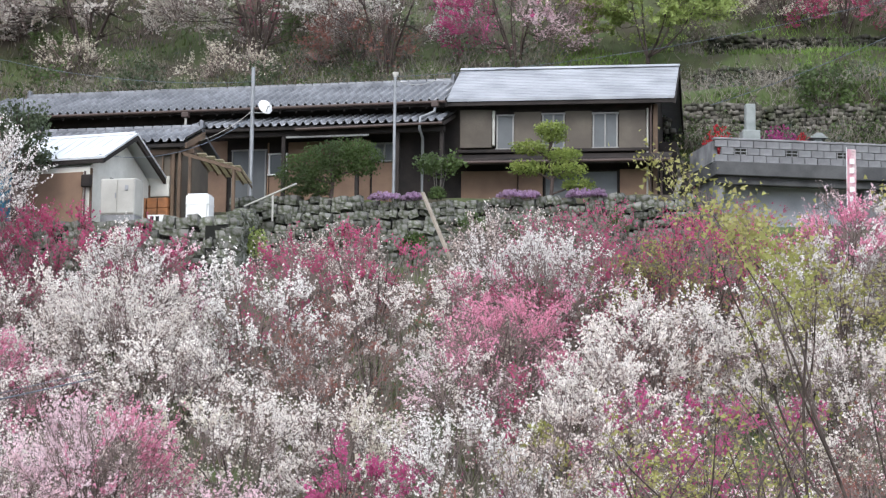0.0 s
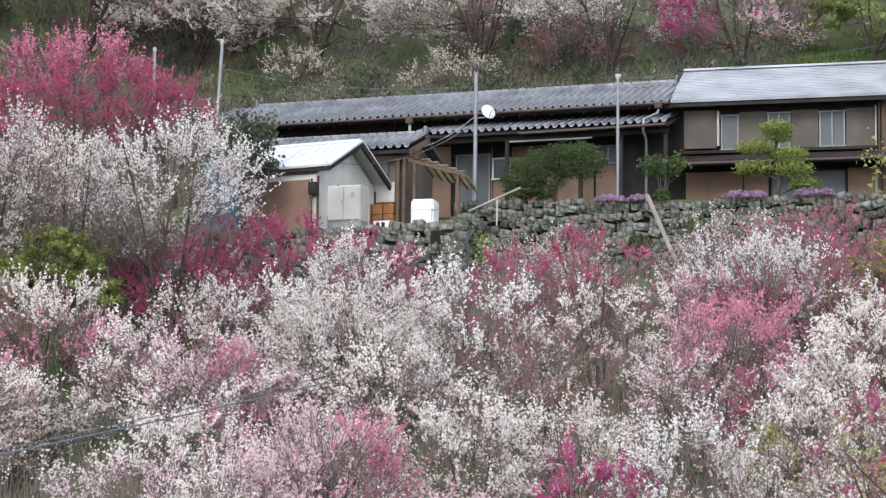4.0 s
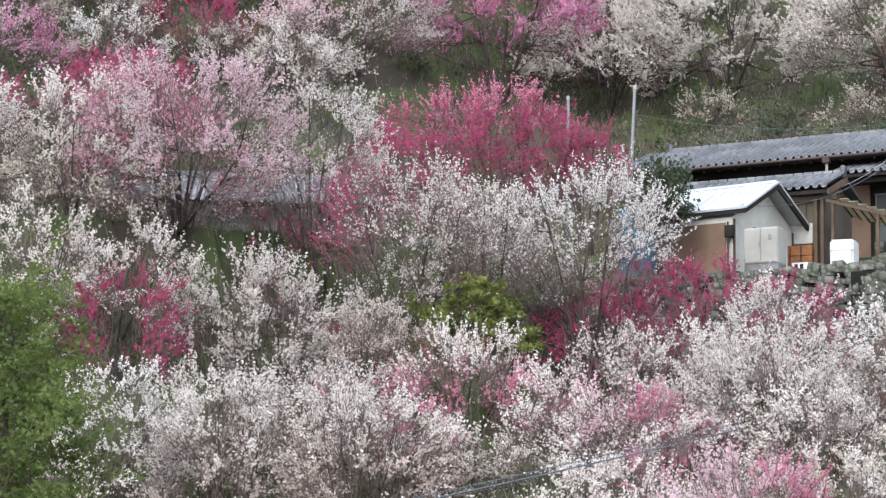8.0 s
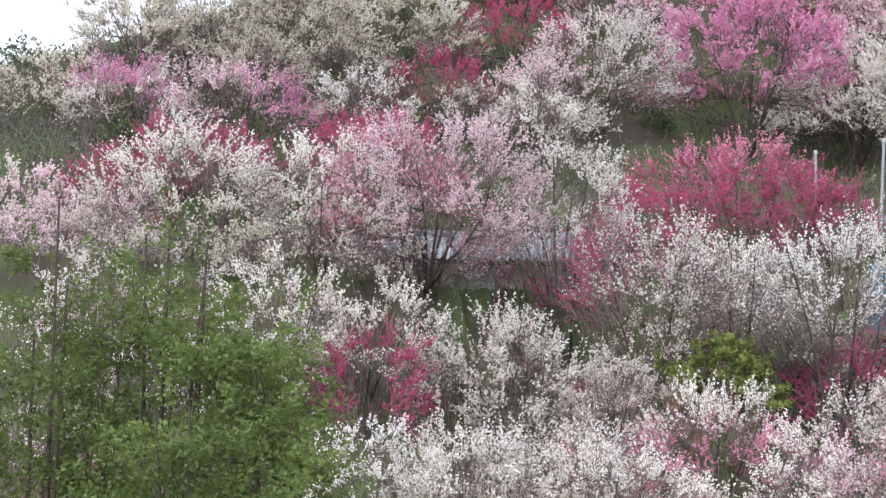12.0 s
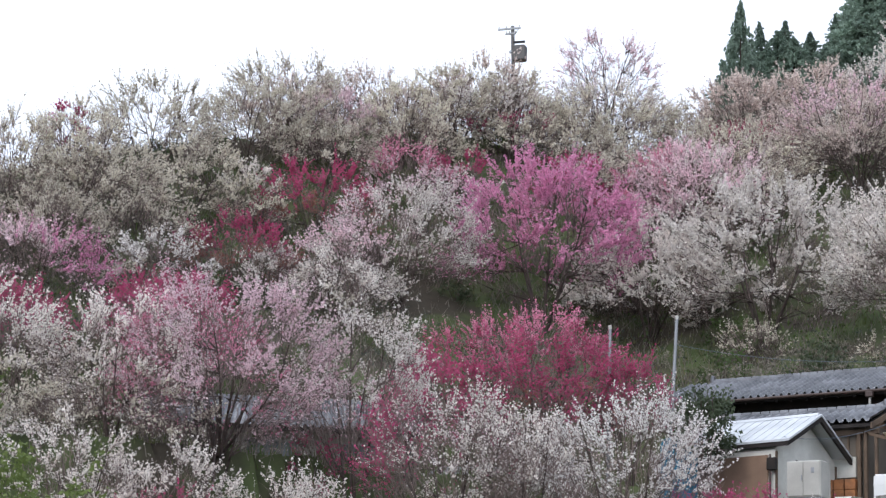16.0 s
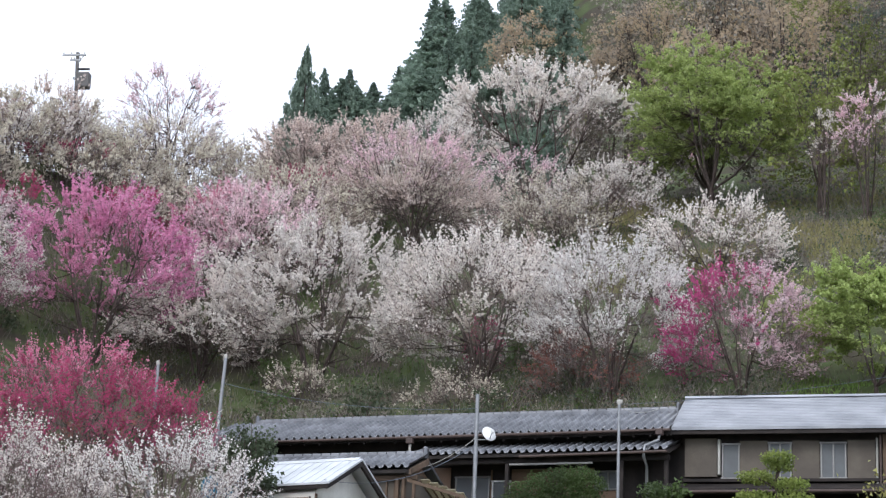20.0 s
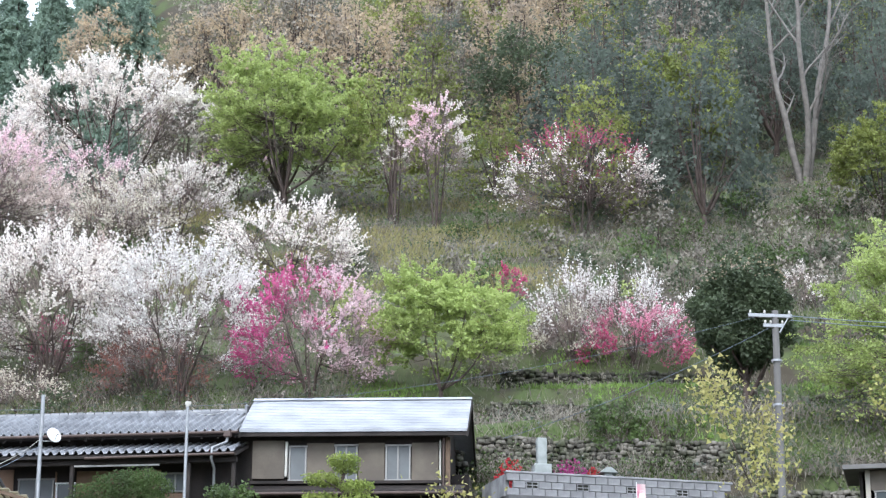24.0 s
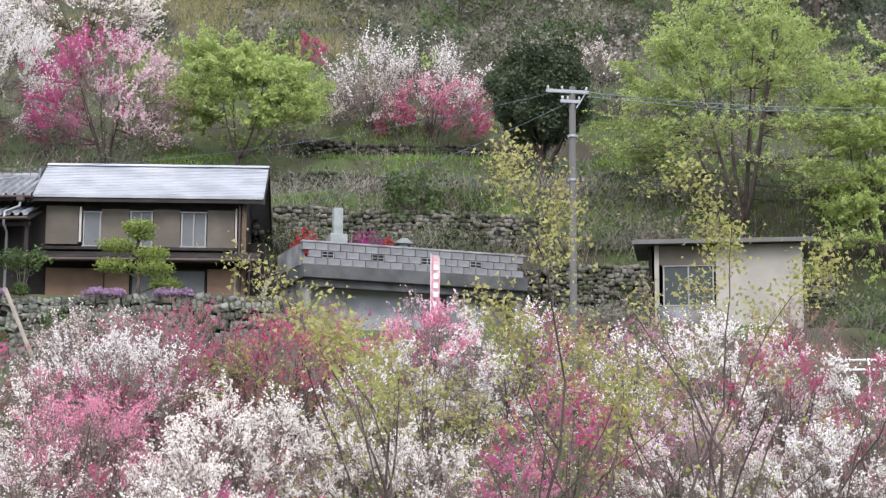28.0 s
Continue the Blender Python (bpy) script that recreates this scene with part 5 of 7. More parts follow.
def hut():
    """Local x along the front to the right from the west end; flat roof."""
    h = thing("hut", pose(18.1, 59.5, 0, 0, 0, -19.0), "flat-roofed hut with pale plaster wall and dark window", "hut")
    L = 4.9
    part("roof", boxed((-0.35, -0.5, 12.72), (L + 0.15, 2.8, 12.80), 0.02), POLE, h)
    part("fascia", boxed((-0.35, -0.53, 12.66), (L + 0.15, -0.50, 12.79), 0.006), POLE, h)
    part("wall", boxed((2.1, 0.0, 9.4), (L - 0.25, 0.12, 12.70), 0.01), PLASTER, h)
    part("side_wall", boxed((L - 0.37, 0.12, 9.4), (L - 0.25, 2.5, 12.70), 0.0), PLASTER, h)
    part("rear_wall", boxed((0.1, 2.4, 9.4), (L - 0.3, 2.5, 12.70), 0.0), DARK_WOOD, h)
    part("west_wall", boxed((0.1, 0.3, 9.4), (0.2, 2.45, 12.70), 0.0), DARK_WOOD, h)
    part("apron_wall", boxed((0.3, 0.05, 9.4), (2.1, 0.15, 10.85), 0.01), CONCRETE, h)
    part("transom", boxed((0.3, 0.03, 12.1), (2.1, 0.13, 12.69), 0.01), GREY_BOARD, h)
    sash(h, 0.55, 2.02, 10.90, 12.06, 0.10, 2, GLASS)
    part("post", boxed((0.28, -0.02, 9.4), (0.42, 0.12, 12.7), 0.01), PLASTER, h)


def banner():
    b = thing("banner", pose(11.25, 57.2, relief(11.25, 57.2)), "narrow faded pink cloth banner on a thin pole", "banner")
    z = 11.75 - relief(11.25, 57.2)
    part("pole", tubes("pole", [[(np.array([-0.13, 0, -0.1]), 0.014), (np.array([-0.13, 0, z + 0.05]), 0.012)]], 6), WHITE, b)
    bm = bmesh.new()
    vs = []
    for k in range(13):
        zz = z - 1.9 * k / 12
        for s in (-0.12, 0.0, 0.13):
            vs.append(bm.verts.new((s, 0.03 * math.sin(k * 0.9 + s * 9), zz)))
    for k in range(12):
        for i in range(2):
            bm.faces.new((vs[k * 3 + i], vs[k * 3 + i + 1], vs[k * 3 + 4 + i], vs[k * 3 + 3 + i]))
    bmesh.ops.solidify(bm, geom=bm.faces[:], thickness=0.006)
    part("cloth", bm, PINK_CLOTH, b)
    for k in range(6):
        part("letter_bar", boxed((-0.06, -0.045, z - 0.42 - 0.26 * k), (0.07, -0.038, z - 0.27 - 0.26 * k), 0), WHITE, b)


block_parapet()
grave()
hut()
banner()
utility_pole(14.2, 53.2, 15.8, "weathered concrete utility pole with crossarm and wires")
utility_pole(-29.6, 95.5, 39.1, "concrete utility pole on the ridge with grey transformer box", True, (0.35, 0))
for k, (x, y, z, w, h, leaf, lab) in enumerate(((8.4, 63.3, 12.1, 1.3, 1.45, "azalea_red", "red azalea bush"), (10.3, 63.6, 12.1, 1.6, 1.55, "azalea_purple", "purple-red azalea bush"), (11.0, 63.4, 12.1, 0.8, 1.25, "azalea_red", "red azalea bush"))):
    mound(x, y, z, w, h, leaf, lab + " behind the parapet", "azalea", 80 + k, 900)
rail2 = thing("guard_rail", pose(21.3, 50.5, relief(21.3, 50.5), 0, 0, -20), "white metal guard rail at the road edge", "railing")
for z in (0.9, 1.15):
    part("bar", tubes("bar", [[(np.array([-1.2, 0, z]), 0.035), (np.array([2.5, 0, z]), 0.035)]], 7), WHITE, rail2)
for x in (-1.0, 0.0, 1.0, 2.0):
    part("post", boxed((x, -0.03, -0.3), (x + 0.06, 0.03, 1.2), 0.005), WHITE, rail2)

# terrace walls up the eastern fields and behind the house
for k, (a, b, lo, hi) in enumerate((((7.8, 68.0), (16.5, 66.2), (12.0, 12.0), (13.2, 13.0)), ((16.8, 66.2), (26, 64.3), (11.9, 11.6), (13.2, 12.8)), ((8.2, 69.6), (17, 67.8), (14.1, 14.1), (15.4, 15.1)), ((9.0, 73.4), (13.8, 72.5), (16.3, 16.3), (17.5, 17.2)), ((14.2, 72.4), (22, 70.8), (16.2, 16.2), (17.0, 17.6)), ((10, 77.7), (19, 75.9), (18.6, 18.6), (19.6, 19.3)), ((-16, 73.4), (7.5, 68.6), (13.8, 14.2), (15.3, 15.8)))):
    stone_wall("terrace_wall", a, b, lo, hi, "low terrace wall of grey fieldstones with moss", 0.15, 70 + k, 0.35, joined=True)


# ---- low house half hidden behind the blossom to the west ----
def west_house():
    h = thing("neighbour_house", pose(-22.4, 60.8, 0.65, 0, 0, 22.0), "low house with grey pantile roof and pale plaster wall", "house")
    part("wall", boxed((-7.5, 0.7, 8.0), (0.5, 5.0, 11.75), 0), PLASTER, h)
    part("gable_wall", prism([(0.7, 11.75), (5.0, 11.75), (2.85, 12.75)], -7.5, 0.5), PLASTER, h)
    kawara_roof(h, -8.0, 1.0, 0.0, 11.72, 2.85, 12.95)
    part("roof_deck", prism([(0.05, 11.66), (2.85, 12.88), (2.85, 12.78), (0.05, 11.56)], -8.0, 1.0), DARK_WOOD, h)
    part("roof_deck", prism([(5.7, 11.66), (2.85, 12.88), (2.85, 12.78), (5.7, 11.56)], -8.0, 1.0), TILE, h)
    ridge_cap(h, -8.0, 1.0, 2.85, 12.95)
    sash(h, -4.5, -2.9, 9.9, 11.3, 0.62, 2, FROSTED)
    sash(h, -1.6, -0.4, 10.2, 11.3, 0.62, 2, FROSTED)


west_house()


def near_west_shed():
    s = thing("low_shed", pose(-17.5, 62.5, 0, 0, 0, 8.0), "low shed with grey sheet roof and weathered pale wall", "shed")
    part("wall", boxed((-4.0, 0.4, 9.0), (0.0, 3.2, 11.2), 0), PLASTER, s)
    part("roof", prism([(0.0, 11.15), (3.6, 11.95), (3.6, 11.87), (0.0, 11.07)], -4.3, 0.3), TIN, s)
    part("beam", boxed((-4.2, 0.1, 10.95), (0.2, 0.2, 11.07), 0.01), DARK_WOOD, s)
    sash(s, -3.2, -2.0, 9.9, 10.8, 0.34, 2, FROSTED)


near_west_shed()

# ---- overhead cables ----
cable(((-8.7, 12.0, 0.92), (-5.9, 35.5, 3.80)), 0.011, sag=0.05)
cable(((-8.7, 12.0, 0.98), (-5.9, 35.5, 3.92)), 0.006, sag=0.08)
cable(((14.0, 53.1, 15.7), (-1.5, 61.3, 14.5)), 0.007, sag=0.5)
cable(((14.0, 53.1, 15.3), (8.0, 62.0, 13.9)), 0.010, sag=0.2)
for dz in (0.0, -0.12):
    cable(((14.6, 53.1, 15.65 + dz), (36.0, 52.0, 17.6 + dz)), 0.013, sag=0.9)
cable(((-1.5, 61.3, 14.4), (-0.3, 63.6, 14.9)), 0.008, sag=0.15, mat=ENAMEL)
cable(((-5.83, 62.3, 13.6), (-8.5, 60.6, 12.2)), 0.008, sag=0.35, mat=ENAMEL)
cable(((-5.83, 62.3, 13.4), (-9.6, 57.5, 11.4)), 0.008, sag=0.5)
cable(((-5.83, 62.3, 14.5), (-14.17, 64.4, 15.6)), 0.008, sag=0.3)

# each tree: place, height, crown width, colours
blossom_tree(-9.93, 53.84, 3.45, 2.87, "crimson", seed=3001, dense=1.0, crown=0.34)
blossom_tree(-7.41, 52.23, 2.98, 2.45, "crimson", "blush", .2, "right", seed=3002, dense=.9, crown=0.35)
blossom_tree(-7.71, 50.67, 3.26, 2.37, "snow", seed=3003, crown=0.27, spike=1.4)
blossom_tree(-9.73, 49.05, 2.90, 2.73, "white", "blush", .3, "low", seed=3004, dense=.8, crown=0.28)
blossom_tree(-6.95, 46.48, 3.00, 3.85, "white", seed=3005, dense=.9, crown=0.26)
blossom_tree(-4.20, 45.81, 3.37, 2.71, "snow", seed=3006, dense=1.0, crown=0.27, spike=1.5)
blossom_tree(-3.70, 50.36, 2.90, 2.45, "crimson", "rust", .4, "low", seed=3007, dense=.55, crown=0.39)
blossom_tree(-1.75, 49.97, 3.30, 2.50, "crimson", "rust", .4, "low", seed=3008, dense=.6, crown=0.39)
blossom_tree(-1.54, 46.22, 2.86, 2.18, "white", seed=3009, dense=.75, crown=0.28)
blossom_tree(-2.53, 43.68, 2.51, 3.17, "rust", seed=3010, dense=.3, crown=0.26)
blossom_tree(1.64, 49.47, 3.04, 2.81, "crimson", "snow", .4, "top", seed=3011, dense=.9, crown=0.27)
blossom_tree(3.72, 48.36, 2.82, 1.76, "crimson", "snow", .3, "left", seed=3012, dense=.7, crown=0.28)
blossom_tree(1.16, 43.48, 2.73, 2.81, "pink", "blush", .4, "low", seed=3013, dense=.45, crown=0.26)
blossom_tree(3.87, 41.82, 2.67, 2.58, "white", seed=3014, dense=.85, crown=0.27)
blossom_tree(0.22, 41.25, 2.49, 2.22, "white", "blush", .3, "left", seed=3015, dense=.6, crown=0.26)
blossom_tree(2.06, 40.45, 2.31, 1.95, "crimson", "white", .5, "right", seed=3016, dense=.5, crown=0.26)
blossom_tree(6.39, 48.58, 3.37, 3.13, "crimson", "rust", .5, "low", seed=3017, dense=.55, crown=0.28)
blossom_tree(9.35, 48.61, 3.43, 2.72, "snow", "pink", .35, "top", seed=3018, dense=1.1, crown=0.28)
blossom_tree(6.37, 42.78, 2.62, 2.40, "white", seed=3019, dense=.9, crown=0.27)
blossom_tree(7.77, 40.26, 2.47, 2.13, "white", "rust", .4, "low", seed=3020, dense=.5, crown=0.28)
blossom_tree(-3.72, 37.32, 2.54, 2.69, "white", "cream", .3, "left", seed=3021, dense=.95, crown=0.27)
blossom_tree(-1.75, 37.71, 2.53, 2.32, "white", "cream", .4, "right", seed=3022, dense=.9, crown=0.27)
blossom_tree(-5.89, 35.51, 2.67, 2.53, "blush", "pink", .35, "right", seed=3023, dense=1.0, crown=0.27, spike=1.3)
blossom_tree(-7.19, 34.76, 2.23, 2.00, "blush", "white", .5, "left", seed=3024, crown=0.26)
blossom_tree(-1.23, 34.98, 2.15, 1.78, "rose", seed=3025, dense=1.1, crown=0.25)
blossom_tree(0.26, 35.00, 2.49, 2.34, "snow", "rose", .3, "low", seed=3026, dense=1.1, crown=0.26, spike=1.4)
blossom_tree(3.45, 37.84, 2.14, 1.62, "rose", "crimson", .3, "low", seed=3027, dense=.8, crown=0.25)
blossom_tree(4.88, 37.94, 2.10, 1.41, "rose", seed=3028, dense=.75, crown=0.27)
blossom_tree(6.53, 37.94, 1.89, 1.15, "rose", seed=3029, dense=.8, crown=0.27)
blossom_tree(3.85, 35.04, 1.86, 1.86, "rose", seed=3030, dense=.8, crown=0.28)
blossom_tree(2.38, 37.67, 2.25, 1.72, "white", seed=3031, dense=.7, crown=0.26)
blossom_tree(3.75, 38.32, 2.11, 1.95, "white", seed=3032, dense=.6, crown=0.27)
blossom_tree(7.37, 36.26, 2.15, 1.91, "white", "pink", .3, "right", seed=3033, dense=.5, crown=0.26)
blossom_tree(-3.48, 33.82, 1.93, 1.62, "blush", seed=3034, dense=.7, crown=0.27)
blossom_tree(2.17, 32.93, 1.68, 1.32, "white", seed=3035, dense=.6, crown=0.25)
blossom_tree(-5.66, 42.63, 2.60, 3.07, "white", seed=3036, dense=.7, crown=0.27)
blossom_tree(-8.26, 41.69, 2.40, 1.76, "pink", "white", .4, "top", seed=3037, dense=.7, crown=0.26)
blossom_tree(2.30, 47.69, 3.18, 3.78, "pink", "snow", .35, "top", seed=3038, dense=0.65, crown=0.27)
blossom_tree(6.23, 49.11, 3.20, 3.06, "crimson", "rust", .35, "low", seed=3039, dense=0.58, crown=0.27)
blossom_tree(8.29, 47.79, 3.08, 2.23, "snow", "crimson", .25, "left", seed=3040, dense=1.03, crown=0.26)
blossom_tree(10.11, 51.52, 2.71, 1.21, "rose", "snow", .35, "right", seed=3041, dense=0.65, crown=0.27)
blossom_tree(11.43, 48.93, 3.39, 2.99, "snow", "crimson", .2, "right", seed=3042, dense=1.15, crown=0.27)
blossom_tree(12.58, 50.46, 3.03, 1.55, "crimson", "snow", .35, "right", seed=3043, dense=0.43, crown=0.26)
blossom_tree(13.81, 46.75, 3.08, 1.96, "pink", "snow", .35, "top", seed=3044, dense=0.65, crown=0.28)
blossom_tree(15.94, 45.81, 3.36, 3.22, "snow", "blush", .3, "right", seed=3045, dense=1.03, crown=0.27)
blossom_tree(16.40, 48.55, 3.35, 2.19, "pink", "snow", .35, "top", seed=3046, dense=0.50, crown=0.27)
blossom_tree(16.72, 44.46, 3.26, 2.50, "crimson", "rust", .5, "low", seed=3047, dense=0.43, crown=0.27)
blossom_tree(18.69, 44.21, 3.09, 2.36, "snow", "crimson", .35, "right", seed=3048, dense=1.03, crown=0.27)
blossom_tree(1.58, 44.22, 2.66, 2.32, "pink", seed=3049, dense=0.92, crown=0.27)
blossom_tree(4.50, 43.02, 2.81, 3.00, "white", seed=3050, dense=1.15, crown=0.26)
blossom_tree(10.90, 41.85, 2.97, 2.67, "rose", "crimson", .5, "right", seed=3051, dense=0.65, crown=0.27)
blossom_tree(9.15, 38.68, 2.53, 1.70, "pink", "rose", .4, "left", seed=3052, dense=0.58, crown=0.28)
blossom_tree(13.30, 40.36, 2.89, 3.04, "white", "blush", .3, "top", seed=3053, dense=1.03, crown=0.27)
blossom_tree(15.51, 39.03, 2.81, 2.29, "snow", "rust", .3, "low", seed=3054, dense=1.03, crown=0.27)
blossom_tree(7.56, 40.55, 2.55, 2.87, "white", seed=3055, dense=0.92, crown=0.26)
blossom_tree(2.94, 40.14, 2.50, 2.54, "white", "peach", .4, "low", seed=3056, dense=0.92, crown=0.27)
blossom_tree(7.26, 45.42, 2.97, 2.11, "snow", "blush", .4, "low", seed=3057, dense=0.80, crown=0.28)
blossom_tree(12.82, 43.66, 2.92, 1.70, "rose", "snow", .35, "top", seed=3058, dense=0.50, crown=0.28)
blossom_tree(17.80, 41.87, 2.76, 1.53, "crimson", "snow", .35, "right", seed=3059, dense=0.58, crown=0.25)
blossom_tree(0.38, 47.75, 2.83, 1.61, "white", "pink", .4, "right", seed=3060, dense=0.80, crown=0.26)
blossom_tree(-19.09, 64.22, 5.93, 6.38, "crimson", "pink", .2, "top", seed=3061, dense=1.0, crown=0.48)
blossom_tree(-17.61, 63.61, 5.27, 3.78, "crimson", "rust", .3, "low", seed=3062, dense=.7, crown=0.51)
blossom_tree(-15.57, 64.14, 4.58, 2.26, "crimson", seed=3063, dense=.9, crown=0.61)
blossom_tree(-21.27, 62.48, 4.19, 3.56, "crimson", seed=3064, dense=1.0, crown=0.51)
blossom_tree(-17.35, 52.19, 5.33, 4.95, "white", "crimson", .35, "left", seed=3065, dense=.7, crown=0.61, spike=1.3)
blossom_tree(-15.26, 51.80, 5.04, 2.34, "white", seed=3066, dense=.6, crown=0.59, spike=1.2)
blossom_tree(-12.88, 52.96, 6.25, 4.67, "snow", seed=3067, dense=1.0, crown=0.66, spike=1.3)
leafy_tree(-15.46, 51.48, 2.59, 3.69, "olive", seed=3068, dense=3, low=.2)
blossom_tree(-12.70, 54.80, 2.70, 3.50, "crimson", "blush", .2, "right", seed=3069, dense=1.1, crown=0.26)
blossom_tree(-12.03, 56.74, 2.90, 2.05, "crimson", seed=3070, dense=.8, crown=0.27)
blossom_tree(-8.35, 52.34, 2.95, 1.79, "white", seed=3071, dense=.8, crown=0.28, spike=1.5)
blossom_tree(-14.29, 47.39, 2.65, 3.97, "pink", "white", .4, "top", seed=3072, dense=1.0, crown=0.25)
blossom_tree(-7.48, 46.40, 2.77, 4.17, "white", "blush", .2, "low", seed=3073, dense=1.0, crown=0.26)
blossom_tree(-11.54, 44.79, 2.70, 2.48, "white", "blush", .4, "right", seed=3074, dense=.8, crown=0.27)
blossom_tree(-9.76, 44.19, 2.38, 2.92, "pink", "white", .4, "left", seed=3075, dense=.9, crown=0.27)
blossom_tree(-13.62, 44.98, 1.70, 1.81, "white", seed=3076, dense=1.0, crown=0.27)
blossom_tree(-14.65, 44.40, 1.90, 1.49, "pink", "white", .4, "low", seed=3077, crown=0.27)
blossom_tree(-19.93, 49.11, 3.81, 2.77, "white", seed=3078, dense=.7, crown=0.28)
blossom_tree(-18.28, 42.48, 3.49, 3.81, "white", "peach", .4, "low", seed=3079, dense=.75, crown=0.27)
blossom_tree(-15.27, 42.06, 3.39, 3.18, "white", "peach", .5, "low", seed=3080, dense=.65, crown=0.27)
blossom_tree(-17.11, 48.04, 2.99, 2.03, "peach", seed=3081, dense=.6, crown=0.28)
blossom_tree(-9.07, 38.19, 2.42, 2.57, "white", seed=3082, dense=1.0, crown=0.27, spike=1.4)
blossom_tree(-5.83, 37.55, 2.33, 2.33, "blush", "pink", .4, "right", seed=3083, dense=1.0, crown=0.27, spike=1.3)
blossom_tree(-18.70, 50.13, 2.14, 0.85, "crimson", seed=3084, dense=.6, crown=0.25)
blossom_tree(-21.83, 52.92, 2.09, 1.35, "crimson", seed=3085, dense=.5, crown=0.26)
blossom_tree(-10.94, 48.53, 2.95, 3.09, "white", seed=3086, dense=.6, crown=0.28)
blossom_tree(-6.81, 51.30, 2.76, 1.11, "crimson", seed=3087, dense=.7, crown=0.27)
blossom_tree(-29.82, 48.58, 3.97, 5.05, "white", "cream", .5, "low", seed=3088, dense=1.1, crown=0.15)
blossom_tree(-26.40, 49.95, 3.91, 4.46, "white", "cream", .4, "low", seed=3089, dense=1.0, crown=0.17)
blossom_tree(-24.01, 51.70, 4.69, 6.40, "blush", "pink", .25, "left", seed=3090, dense=1.1, crown=0.29)
blossom_tree(-23.95, 51.17, 5.79, 3.25, "pink", seed=3091, dense=.3, crown=0.56)
blossom_tree(-20.41, 53.22, 7.58, 3.97, "white", "blush", .2, "low", seed=3092, dense=.75, crown=0.63)
blossom_tree(-35.38, 53.33, 4.54, 3.14, "crimson", "blush", .3, "low", seed=3093, dense=1.0, crown=0.40)
blossom_tree(-37.16, 50.88, 3.95, 3.12, "blush", "white", .4, "left", seed=3094, crown=0.33)
blossom_tree(-32.69, 47.91, 2.17, 4.13, "blush", "white", .4, "low", seed=3095, dense=.8, crown=0.15)
blossom_tree(-29.18, 46.62, 1.90, 2.64, "white", "blush", .2, "low", seed=3096, dense=.7, crown=0.15)
blossom_tree(-30.63, 62.94, 7.22, 3.27, "crimson", seed=3097, dense=.9, crown=0.70)
blossom_tree(-35.58, 60.28, 3.49, 3.03, "crimson", seed=3098, dense=.8, crown=0.47)
blossom_tree(-24.07, 48.34, 2.97, 3.80, "white", seed=3099, dense=.8, crown=0.27)
blossom_tree(-20.89, 49.52, 3.46, 4.07, "white", seed=3100, dense=1.0, crown=0.26)
blossom_tree(-23.11, 46.58, 2.91, 2.88, "crimson", seed=3101, dense=1.0, crown=0.25)
blossom_tree(-21.98, 53.68, 1.20, 1.34, "crimson", seed=3102, dense=.7, crown=0.15)
blossom_tree(-21.39, 42.69, 3.14, 3.07, "snow", seed=3103, dense=1.0, crown=0.24)
blossom_tree(-19.68, 44.33, 3.30, 2.99, "white", seed=3104, dense=.9, crown=0.26)
blossom_tree(-16.76, 43.91, 3.26, 3.90, "white", "peach", .5, "low", seed=3105, dense=.7, crown=0.28)
blossom_tree(-14.83, 42.75, 2.84, 3.38, "white", "peach", .5, "low", seed=3106, dense=.7, crown=0.27)
blossom_tree(-17.40, 49.00, 3.03, 2.38, "white", "peach", .4, "low", seed=3107, dense=.55, crown=0.27)
blossom_tree(-19.85, 52.90, 1.27, 0.61, "crimson", seed=3108, dense=.7, crown=0.26)
blossom_tree(-17.74, 52.33, 2.98, 2.97, "white", seed=3109, dense=.4, crown=0.27)
blossom_tree(-21.46, 38.98, 2.99, 3.06, "white", seed=3110, dense=.8, crown=0.27)
blossom_tree(-17.72, 46.75, 1.71, 0.94, "pink", seed=3111, dense=.7, crown=0.27)
blossom_tree(-17.08, 55.95, 1.71, 0.78, "crimson", seed=3112, dense=.5, crown=0.27)
blossom_tree(-43.03, 65.95, 3.53, 4.21, "cream", seed=3113, dense=.8, crown=0.38)
blossom_tree(-41.50, 68.69, 4.03, 4.35, "cream", seed=3114, dense=.8, crown=0.40)
blossom_tree(-39.85, 71.09, 4.70, 4.03, "cream", seed=3115, dense=.8, crown=0.41)
blossom_tree(-42.15, 73.82, 2.98, 1.52, "crimson", seed=3116, dense=1, crown=0.50)
blossom_tree(-39.20, 75.98, 4.31, 5.23, "cream", seed=3117, dense=.9, crown=0.37)
blossom_tree(-36.65, 79.46, 4.17, 4.42, "cream", seed=3118, dense=.9, crown=0.39)
blossom_tree(-34.93, 81.04, 4.32, 2.98, "cream", seed=3119, dense=.9, crown=0.39)
blossom_tree(-33.48, 82.73, 4.19, 2.52, "peach", "blush", .4, "top", seed=3120, crown=0.38)
blossom_tree(-31.54, 85.36, 4.24, 3.60, "cream", seed=3121, crown=0.39)
blossom_tree(-29.86, 87.55, 4.77, 3.66, "cream", seed=3122, crown=0.39)
blossom_tree(-27.92, 90.02, 4.39, 3.19, "cream", "crimson", .2, "low", seed=3123, crown=0.39)
blossom_tree(-42.30, 64.94, 3.08, 3.72, "cream", seed=3124, dense=.8, crown=0.44)
blossom_tree(-40.26, 67.39, 3.07, 3.61, "cream", seed=3125, dense=.8, crown=0.44)
blossom_tree(-38.21, 70.29, 3.99, 4.17, "cream", seed=3126, dense=.9, crown=0.45)
blossom_tree(-36.74, 74.42, 3.57, 4.15, "cream", seed=3127, dense=.9, crown=0.39)
